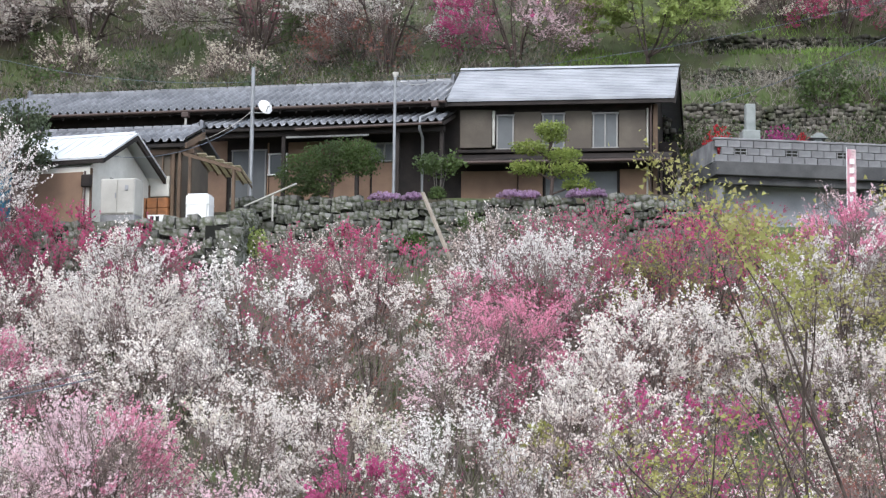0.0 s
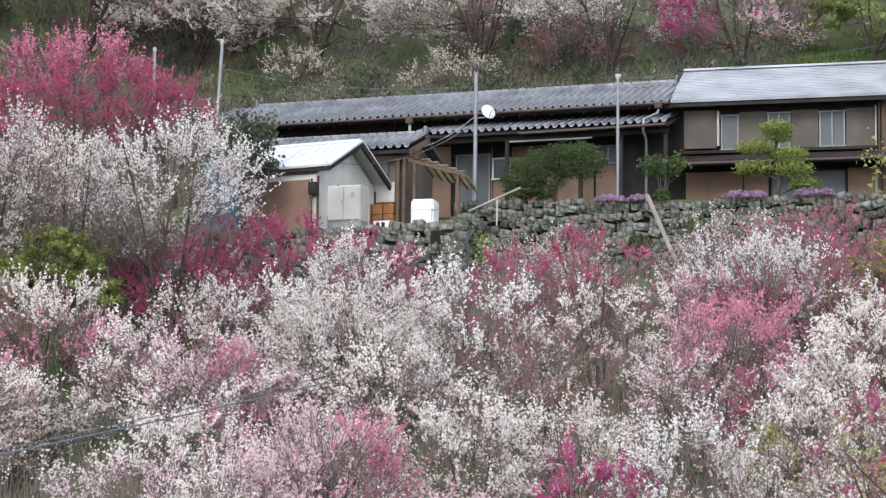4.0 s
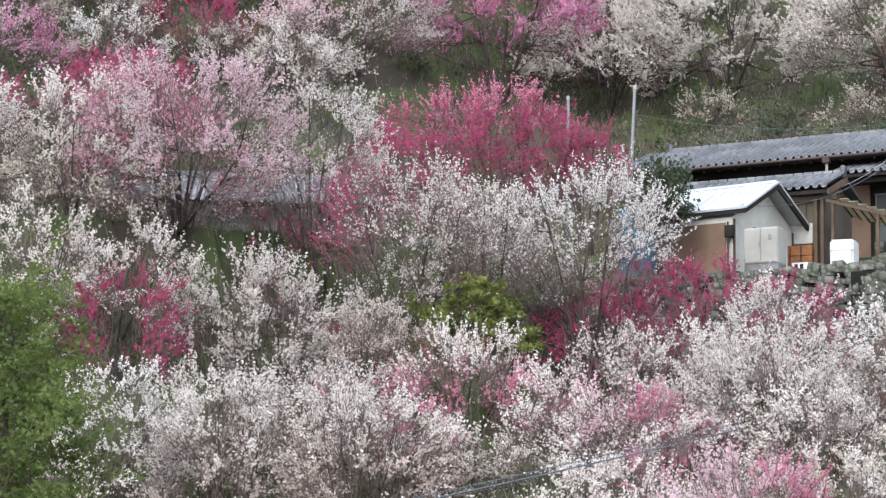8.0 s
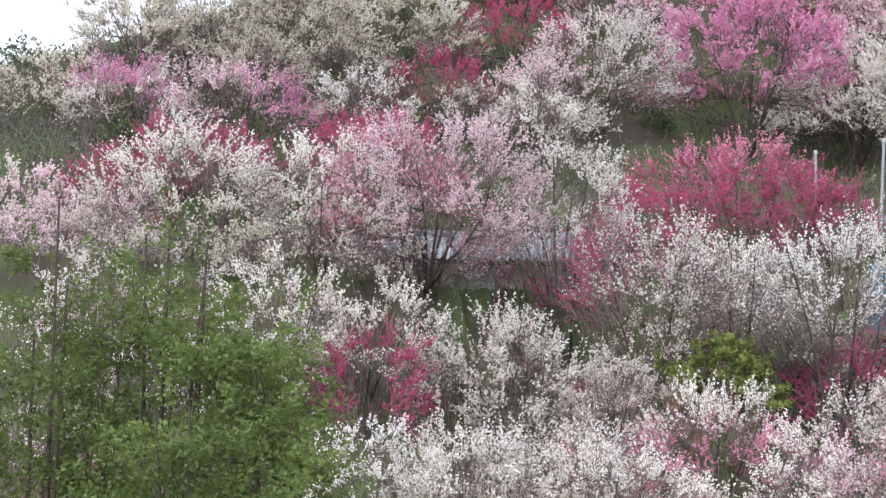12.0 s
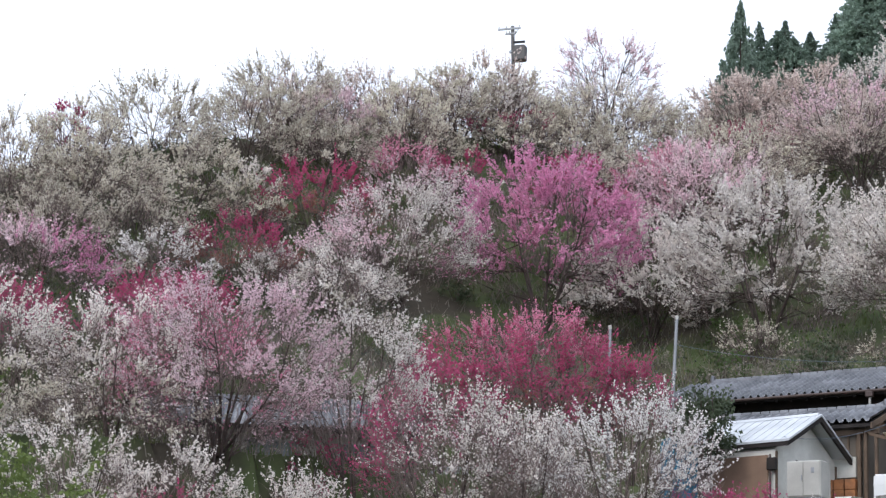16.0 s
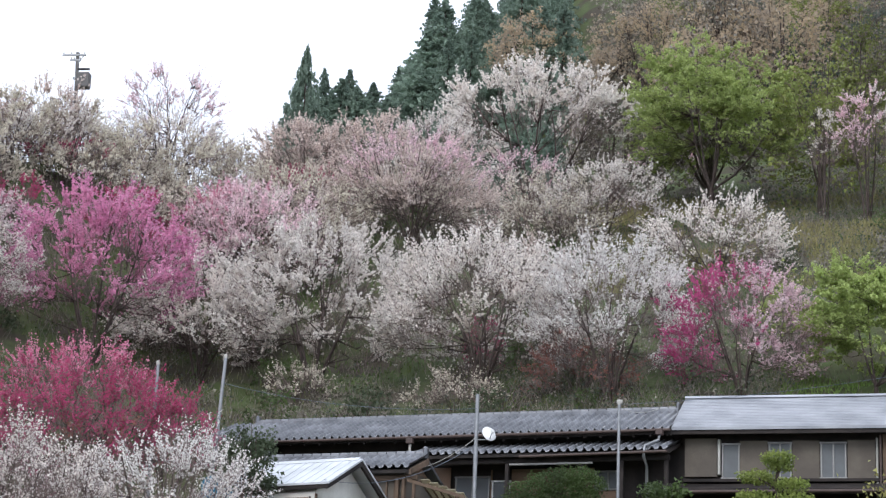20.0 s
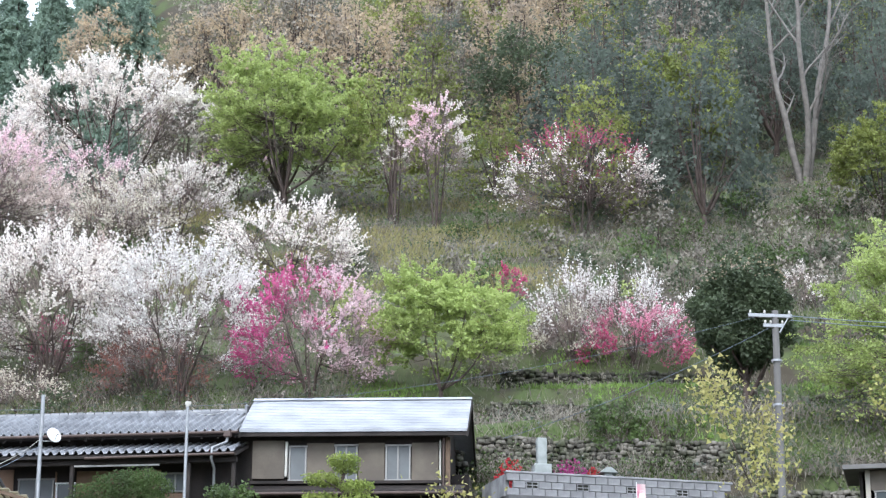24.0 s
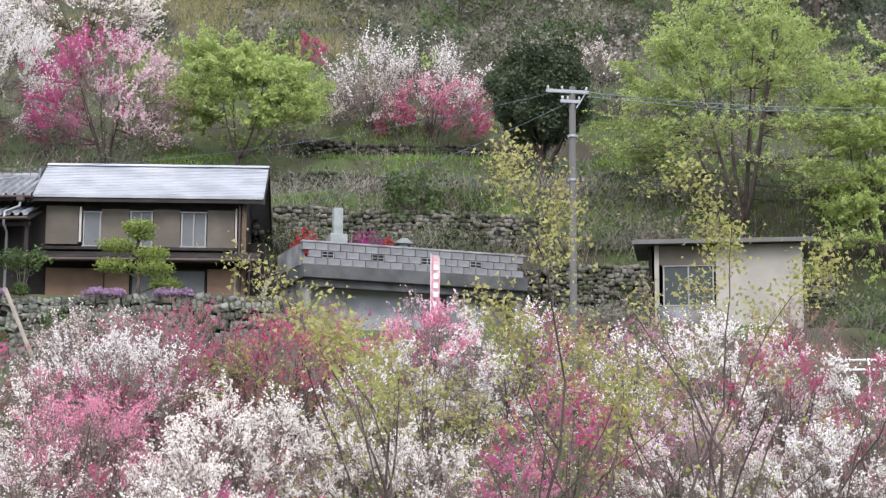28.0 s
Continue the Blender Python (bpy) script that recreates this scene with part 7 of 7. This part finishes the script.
blossom_tree(-30.7, 91.5, 3.3, 5.0, "peach", seed=1138, dense=0.6, crown=0.4)
blossom_tree(-28.6, 92.5, 3.0, 5.2, "cream", seed=1139, dense=0.6, crown=0.4)
blossom_tree(-18.3, 93.8, 3.5, 5.4, "cream", seed=1140, dense=0.6, crown=0.4)
blossom_tree(-15.6, 96.3, 3.0, 5.1, "peach", seed=1141, dense=0.6, crown=0.4)
blossom_tree(-12.3, 97.1, 3.0, 4.6, "white", seed=1142, dense=0.6, crown=0.4)
blossom_tree(-5.9, 97.6, 3.2, 5.0, "cream", seed=1143, dense=0.6, crown=0.4)
blossom_tree(-39.5, 92.2, 3.1, 4.9, "peach", seed=1151, dense=0.6, crown=0.4)
blossom_tree(-35.1, 95.2, 2.9, 4.0, "cream", seed=1152, dense=0.6, crown=0.4)
blossom_tree(-26.7, 95.9, 2.7, 4.0, "cream", seed=1153, dense=0.6, crown=0.4)
blossom_tree(-17.1, 98.6, 2.6, 4.4, "cream", seed=1154, dense=0.6, crown=0.4)
blossom_tree(-13.2, 99.3, 2.7, 4.5, "cream", seed=1155, dense=0.6, crown=0.4)
blossom_tree(-10.2, 98.4, 2.6, 4.2, "peach", seed=1156, dense=0.6, crown=0.4)
blossom_tree(-5.7, 101.9, 3.5, 4.5, "cream", seed=1157, dense=0.6, crown=0.4)

# ---- tall slender trees near the road ----
def slender_tree(x, y, H, W, leaf, seed, dense, stems=3):
    """Thin crooked stems that fork again and again, bare low down, with loose young leaves above."""
    rng = np.random.default_rng(seed)
    t = thing("slender_tree", pose(x, y, relief(x, y) - 0.1), "slender forking tree, bare below with loose young leaves" if dense > 0.1 else "slender bare forking tree in bud", "tree", "slender trees by the road")
    chains, shoots = [], []

    def sprout(p, way, length, radius, depth):
        n = 5 if depth else 9
        pts = [p]
        for k in range(n):
            way = way + rng.normal(0, 0.10, 3) + np.array([0, 0, 0.05])
            way = way / np.linalg.norm(way)
            pts.append(pts[-1] + way * length / n)
        chains.append([(q, radius * (1 - 0.62 * k / n)) for k, q in enumerate(pts)])
        if depth >= 3:
            shoots.append((pts[2], pts[-1]))
            return
        first = 2 if depth else 3
        for k in range(first, n + 1):
            for _ in range(1 if depth < 2 else 2):
                b = rng.uniform(0, 6.283)
                d = way * rng.uniform(0.5, 0.9) + np.array([math.cos(b), math.sin(b), 0.25]) * rng.uniform(0.35, 0.75)
                sprout(pts[k], d / np.linalg.norm(d), length * rng.uniform(0.26, 0.52) * (1.15 - 0.5 * k / n), radius * (0.62 - 0.28 * k / n), depth + 1)

    for k in range(stems):
        a = 6.283 * (k + rng.uniform(-0.3, 0.3)) / stems
        lean = rng.uniform(0.35, 0.6) * W / H
        sprout(np.array([math.cos(a), math.sin(a), 0]) * 0.08, np.array([math.cos(a) * lean, math.sin(a) * lean, 1.0]), H * rng.uniform(0.62, 0.8), 0.034, 0)
    # the crown stands over the foot
    top = max(q[2] for _, q in shoots)
    drift = np.mean([q for _, q in shoots if q[2] > 0.7 * top], 0)
    plumb = lambda p: p - drift * np.array([1, 1, 0]) * max(0.0, p[2] / top)
    chains = [[(plumb(p), q) for p, q in c] for c in chains]
    shoots = [(plumb(p), plumb(q)) for p, q in shoots]
    thick = [c for c in chains if c[0][1] > 0.008]
    fine = [c for c in chains if c[0][1] <= 0.008]
    part("trunk", tubes("trunk", thick, 5), BARK, t)
    part("twig_growth", sticks("twig_growth", [c[0][0] for c in fine], [c[-1][0] for c in fine], 0.0035), TWIG, t)["kind"] = "stuff"
    if dense:
        P, _ = along(rng, shoots, int(5200 * dense), 0.13)
        P = P[P[:, 2] > 0.74 * top + rng.normal(0, 0.05 * top, len(P))]
        part("leaves", flecks("leaves", P, rng.uniform(0.025, 0.06, len(P)), rng, 0.1, pair=False), LEAF[leaf], t)["kind"] = "stuff"


for k, (az, dist, tall, wide, full) in enumerate(((8.4, 21.0, 6.3, 2.2, 0.35), (11.6, 21.5, 7.4, 2.8, 0.9), (14.0, 21.0, 9.0, 4.2, 4.2), (16.6, 22.0, 7.6, 2.4, 0.5), (19.8, 19.0, 6.6, 1.8, 0.0), (21.6, 19.4, 6.7, 1.7, 0.05), (6.1, 22.5, 5.6, 1.7, 0.12))):
    slender_tree(dist * math.sin(radians(az)), dist * math.cos(radians(az)), tall, wide, "lime", 2001 + k, full, 2 if k % 2 else 3)

# ---- woods ----
def strewn(template, spots, lo, hi, seed):
    """Copies of a tree at the given spots, each turned and sized at random."""
    rng = np.random.default_rng(seed)
    for x, y in spots:
        s = rng.uniform(lo, hi)
        c = copy_thing(template, pose(x, y, relief(x, y) - 0.2, 0, 0, rng.uniform(0, 360)) @ Matrix.Diagonal((s, s, s * rng.uniform(0.85, 1.2), 1)))


def spots(seed, az0, az1, r0, r1, gap, keep=None):
    """Uneven spots in a sector, about gap apart."""
    rng = np.random.default_rng(seed)
    out = []
    r = r0
    while r < r1:
        step = math.degrees(gap / r)
        a = az0 + rng.uniform(0, step)
        while a < az1:
            rr, aa = r + rng.normal(0, gap * 0.3), a + rng.normal(0, step * 0.3)
            x, y = rr * math.sin(radians(aa)), rr * math.cos(radians(aa))
            if keep is None or keep(x, y, aa, rr):
                out.append((x, y))
            a += step
        r += gap * 0.85
    return out


cedars = []
for k in range(3):
    crown, trunk = conifer_mesh(300 + k, 8.5 + 1.5 * k, 7.5)
    c = thing("cedar_tree", pose(-18 + 6 * k, 190, relief(-18 + 6 * k, 190)), "dark green conical cedar on the far mountain", "tree", "cedars on the mountain")
    part("trunk", trunk, BARK, c)
    part("crown", crown, LEAF["needle"], c)["kind"] = "stuff"
    cedars.append(c)
on_hill = spots(11, -11.9, -2.5, 165, 240, 5.2)
for k in range(3):
    strewn(cedars[k], on_hill[k::3], 0.6, 1.05, 20 + k)
# taller spires on the ridge
for k, (az, el, wide) in enumerate(((-10.66, 21.3, 0.95), (-11.15, 19.7, 1.0), (-9.6, 20.5, 1.3), (-9.15, 20.3, 1.3), (-7.2, 21.9, 1.3), (-6.7, 22.8, 1.3))):
    x, y = 212 * math.sin(radians(az)), 212 * math.cos(radians(az))
    tall = 1.6 + 212 * math.tan(radians(el)) - relief(x, y)
    copy_thing(cedars[k % 3], pose(x, y, relief(x, y) - 0.2, 0, 0, 50 * k) @ Matrix.Diagonal((wide, wide, tall / (8.5 + 1.5 * (k % 3)), 1)))

def lone(x, y, a, r):
    """Keeps the woods clear of the lone bare trees that stand before them."""
    return not ((abs(a - 15.9) < 1.7 or abs(a - 8.5) < 1.2) and r < 110)


woods = []
for k, (leaf, H, W) in enumerate((("woodland", 7.0, 5.5), ("woodland", 8.0, 5.0), ("woodland", 6.0, 5.0), ("brown", 7.0, 5.0), ("dry", 7.5, 5.0), ("olive", 6.0, 5.0))):
    woods.append(leafy_tree(8 + 5 * k, 128, H, W, leaf, 400 + k, 0.7, low=0.2, coarse=0.85))
for k, (gap, seed) in enumerate(((10.5, 1), (10.5, 2), (11.5, 3), (20, 4), (16, 5), (15, 6))):
    strewn(woods[k], spots(30 + seed, 1.0 if k in (3, 4) else 9.0, 8.0 if k in (3, 4) else 25, 122 if k in (3, 4) else 100, 166, gap, lone), 0.8, 1.5, 40 + k)
strewn(woods[3], spots(51, -6.0, 7, 126, 200, 15), 0.9, 1.5, 52)
strewn(woods[3], spots(59, 2.0, 11, 118, 190, 12, lone), 0.9, 1.4, 60)
strewn(woods[5], spots(62, 4.0, 13, 112, 180, 13, lone), 0.8, 1.3, 63)
strewn(woods[4], spots(53, -3.5, 10, 112, 200, 13), 0.9, 1.5, 54)
strewn(woods[5], spots(55, -1.0, 10, 116, 200, 14), 0.9, 1.5, 56)
strewn(woods[2], spots(57, 1.0, 10, 110, 200, 16), 0.8, 1.3, 58)

bushes = []
for k, (leaf, H, W) in enumerate((("mid", 1.5, 1.9), ("dry", 1.6, 2.2), ("dark", 1.4, 1.8))):
    bushes.append(leafy_tree(15 + 2 * k, 84, H, W, leaf, 420 + k, 0.5, "shrub", low=0.12, coarse=0.9))
slope = lambda x, y, a, r: 79 < y + 0.2 * x < 104
for k, gap in enumerate((5.2, 4.8, 5.2)):
    strewn(bushes[k], spots(60 + k, 5.0 + 1.5 * k, 25, 78, 104, gap, slope), 0.7, 1.5, 70 + k)
strewn(bushes[1], spots(66, 5.5, 25, 64, 80, 4.0, lambda x, y, a, r: 67 < y + 0.2 * x < 80), 0.35, 0.8, 76)
strewn(bushes[0], spots(67, 5.5, 25, 64, 80, 4.0, lambda x, y, a, r: 66.8 < y + 0.2 * x < 80), 0.3, 0.75, 77)
strewn(bushes[1], spots(68, 17, 26, 56, 70, 2.4, lambda x, y, a, r: (y + 0.2 * x > 65.8 or x > 23.8) and y + 0.2 * x > 60), 0.4, 0.9, 78)
strewn(bushes[0], spots(64, -36, 4, 72, 100, 6.5), 0.5, 1.1, 74)
strewn(bushes[2], spots(65, -36, 4, 70, 100, 7.5), 0.4, 1.0, 75)

# bare grey tree with a thick trunk on the wooded slope
def bare_tree(x, y, H, W, seed, label):
    rng = np.random.default_rng(seed)
    t = thing("bare_tree", pose(x, y, relief(x, y) - 0.2), label, "tree")
    chains = []

    def limb(p, way, length, radius, depth):
        n = 7 if depth == 0 else 4
        pts = [p]
        for k in range(n):
            way = way + rng.normal(0, 0.10, 3) + np.array([0, 0, 0.05])
            way = way / np.linalg.norm(way)
            pts.append(pts[-1] + way * length / n)
        chains.append((depth, [(q, radius * (1 - 0.65 * k / n)) for k, q in enumerate(pts)]))
        if depth == 3:
            return
        for k in range(2, n + 1):
            for _ in range(1 if depth < 2 else 2):
                b = rng.uniform(0, 6.283)
                d = way * rng.uniform(0.35, 0.8) + np.array([math.cos(b), math.sin(b), 0.3]) * rng.uniform(0.5, 0.95)
                limb(pts[k], d / np.linalg.norm(d), W * (0.42, 0.24, 0.12)[depth] * rng.uniform(0.7, 1.25), radius * (0.5 - 0.25 * k / n) + 0.006, depth + 1)

    for k in range(3):
        a = 2.1 * k + rng.uniform(0, 0.5)
        limb(np.array([math.cos(a), math.sin(a), 0]) * 0.14, np.array([math.cos(a) * 0.07, math.sin(a) * 0.07, 1.0]), H * rng.uniform(0.7, 0.9), 0.0125 * H, 0)
    for depth, c in chains:
        if depth == 0:
            part("trunk", tubes("trunk", [c], 7), GREY_BARK, t, smooth=True)
        elif depth == 1:
            part("branch", tubes("branch", [c], 5), GREY_BARK, t)
    part("twig_growth", tubes("twig_growth", [c for depth, c in chains if depth > 1], 4), GREY_BARK, t)["kind"] = "stuff"


bare_tree(30.32, 106.26, 17.1, 9.8, 2008, "tall bare tree with a pale grey trunk on the wooded slope")
bare_tree(37.99, 100.03, 11.0, 3.5, 2009, "thin bare tree at the edge of the woods")
bare_tree(40.93, 102.64, 11.9, 4.2, 2010, "thin bare tree at the edge of the woods")
bare_tree(12.25, 133.94, 5.1, 4.4, 2011, "thin bare tree on the slope")

# ---- undergrowth ----
LEAF["meadow"] = material("meadow_blades", (0.19, 0.29, 0.07), 0.6, 0.3, 0.25, 8, 0, tone=(0.10, 0.15, 0.04), translucent=0.3, each=0.2)
def blades(name, places, height, width, rng, lean=0.35):
    """Upright tapering blades, each one triangle."""
    n = len(places)
    a = rng.uniform(0, 6.283, n)
    side = np.stack([np.cos(a), np.sin(a), np.zeros(n)], 1) * (width * rng.uniform(0.6, 1.4, n) / 2)[:, None]
    tip = np.stack([rng.normal(0, lean, n), rng.normal(0, lean, n), np.ones(n)], 1) * (height * rng.uniform(0.5, 1.4, n))[:, None]
    V = np.stack([places - side, places + side, places + tip], 1).reshape(-1, 3)
    return arrays_mesh(name, V, np.arange(3 * n).reshape(-1, 3))


def strew_ground(seed, n, az0, az1, r0, r1, test):
    rng = np.random.default_rng(seed)
    out = []
    while len(out) < n:
        a, r = radians(rng.uniform(az0, az1)), math.sqrt(rng.uniform(r0 * r0, r1 * r1))
        x, y = r * math.sin(a), r * math.cos(a)
        if test(x, y):
            out.append((x, y, relief(x, y) - 0.03))
    return np.array(out), rng


def hill_d(x, y):
    return uphill(x, y)


def field(x, y):
    return 69.4 < hill_d(x, y) and noise.noise((x * 0.16, y * 0.16, 2)) > -0.25


def orchard(x, y):
    return hill_d(x, y) < (54.3 if -14.5 < x < -5 else 58.5) or 57 < hill_d(x, y) < 60 and x < -15


P, rng = strew_ground(801, 52000, -38, 25, 66, 112, field)
tagged(part("grass", blades("grass", P, np.full(len(P), 0.26), np.full(len(P), 0.07), rng), LEAF["grass"]), "rough spring grass on the upper terraces", "grass", kind="stuff")
P, rng = strew_ground(805, 20000, 3, 20, 70, 84, lambda x, y: 70.5 < hill_d(x, y) < 82 and noise.noise((x * 0.3, y * 0.6, 7)) > 0.05)
tagged(part("meadow", blades("meadow", P, np.full(len(P), 0.16), np.full(len(P), 0.07), rng), LEAF["meadow"]), "bright green meadow strips on the eastern terraces", "grass", kind="stuff")
LEAF["straw"] = material("straw_blades", (0.36, 0.32, 0.15), 0.7, 0.3, 0.25, 8, 0, tone=(0.22, 0.23, 0.09), translucent=0.3, each=0.2)
P, rng = strew_ground(815, 26000, -2.5, 9.5, 88, 112, lambda x, y: 90 < hill_d(x, y) < 110 and noise.noise((x * 0.14, y * 0.3, 41)) > -0.15)
tagged(part("straw_grass", blades("straw_grass", P, np.full(len(P), 0.34), np.full(len(P), 0.09), rng), LEAF["straw"]), "pale straw-coloured grass on the upper field", "grass", kind="stuff")
P, rng = strew_ground(802, 26000, -38, 25, 30, 61, orchard)
tagged(part("orchard_grass", blades("orchard_grass", P, np.full(len(P), 0.32), np.full(len(P), 0.05), rng), LEAF["grass"]), "long grass under the blossoming trees", "grass", kind="stuff")
P, rng = strew_ground(803, 26000, -38, 25, 28, 60, orchard)
tagged(part("dry_stalks", blades("dry_stalks", P, np.full(len(P), 0.9), np.full(len(P), 0.028), rng, 0.25), LEAF["dry"]), "dry brown stalks between the trees", "undergrowth", kind="stuff")
P, rng = strew_ground(804, 30000, -38, 26, 66, 112, lambda x, y: hill_d(x, y) > 69.2)
tagged(part("brown_stalks", blades("brown_stalks", P, np.full(len(P), 0.45), np.full(len(P), 0.04), rng, 0.4), LEAF["dry"]), "withered brown stalks on the banks", "undergrowth", kind="stuff")


# brushwood: tangled bare stems and small leaves on the eastern banks
def brush(x, y):
    d = hill_d(x, y)
    if not (67.2 < d < 130 or x > 20.5 and 48 < d <= 67.2) or x < 2.5:
        return False
    if 78 < d < 90 and x < 14 and noise.noise((x * 0.12, y * 0.2, 5)) > -0.3:
        return False
    return noise.noise((x * 0.22, y * 0.3, 9)) > -0.12 + 0.35 * smooth(82, 74, d)


def brush_patch(seed, n, leaves, az0, az1, r0, r1, test, tint):
    P, rng = strew_ground(seed, n, az0, az1, r0, r1, test)
    tall = (0.5 + 0.5 * np.array([noise.noise((p[0] * 0.5, p[1] * 0.5, 3)) for p in P]))[:, None]
    T = np.stack([rng.normal(0, 0.55, n), rng.normal(0, 0.55, n), rng.uniform(0.5, 1.3, n)], 1) * (0.25 + 0.9 * tall)
    tagged(part("brushwood", sticks("brushwood", P, P + T, 0.016), LEAF["dry"]), "tangled grey-brown brushwood on the eastern banks", "undergrowth", kind="stuff")
    k = rng.integers(0, n, leaves)
    L = P[k] + T[k] * rng.uniform(0.15, 1.0, (leaves, 1)) + rng.normal(0, 0.12, (leaves, 3))
    green = np.array([noise.noise((p[0] * 0.4, p[1] * 0.4, 12)) for p in L]) + rng.normal(0, 0.12, leaves) + tint
    for name, leaf, sel in (("bramble_leaves", "mid", green > 0.12), ("evergreen_leaves", "woodland", (green <= 0.12) & (green > -0.08)), ("withered_leaves", "dry", green <= -0.08)):
        tagged(part(name, flecks(name, L[sel], rng.uniform(0.05, 0.14, int(sel.sum())), rng, 0.2, pair=False), LEAF[leaf]), "low bramble and shrub leaves on the banks", "undergrowth", kind="stuff")


brush_patch(806, 24000, 56000, 2, 26, 66, 128, brush, 0.0)
brush_patch(807, 7000, 26000, 15, 26.5, 52, 74, lambda x, y: x > 18.5 and hill_d(x, y) > 63.4 or x > 23.6 and hill_d(x, y) > 50, 0.15)
brush_patch(808, 2500, 9000, 6, 16, 62, 74, lambda x, y: 66.9 < hill_d(x, y) < 70.5 and 7.5 < x < 17, 0.1)
brush_patch(809, 2500, 9000, 11, 19, 60, 72, lambda x, y: 64.5 < hill_d(x, y) < 70 and 14.5 < x < 21, 0.2)
brush_patch(812, 6000, 22000, -38, -24, 54, 80, lambda x, y: hill_d(x, y) > 58.5 and noise.noise((x * 0.17, y * 0.26, 31)) > -0.2, 0.1)
brush_patch(811, 15000, 60000, -37, 3.5, 68, 104, lambda x, y: hill_d(x, y) > 69.6 and noise.noise((x * 0.17, y * 0.26, 21)) > -0.15, 0.05)
brush_patch(813, 7000, 22000, 5.5, 20, 66, 80, lambda x, y: 67.5 < hill_d(x, y) < 76 and 7.2 < x < 24 and noise.noise((x * 0.35, y * 0.6, 17)) > -0.15, 0.02)
brush_patch(814, 3500, 14000, 14, 26, 56, 68, lambda x, y: 15 < x and 58.5 < hill_d(x, y) < 66 and not (17.6 < x < 23.4 and hill_d(x, y) < 65.6), 0.1)
P, rng = strew_ground(810, 14000, 10, 27, 48, 72, lambda x, y: x > 13 and (48 < hill_d(x, y) < 59.5 or hill_d(x, y) > 64.2) or x > 23.5)
tagged(part("bank_grass", blades("bank_grass", P, np.full(len(P), 0.34), np.full(len(P), 0.06), rng), LEAF["grass"]), "rough grass on the bank around the hut", "grass", kind="stuff")
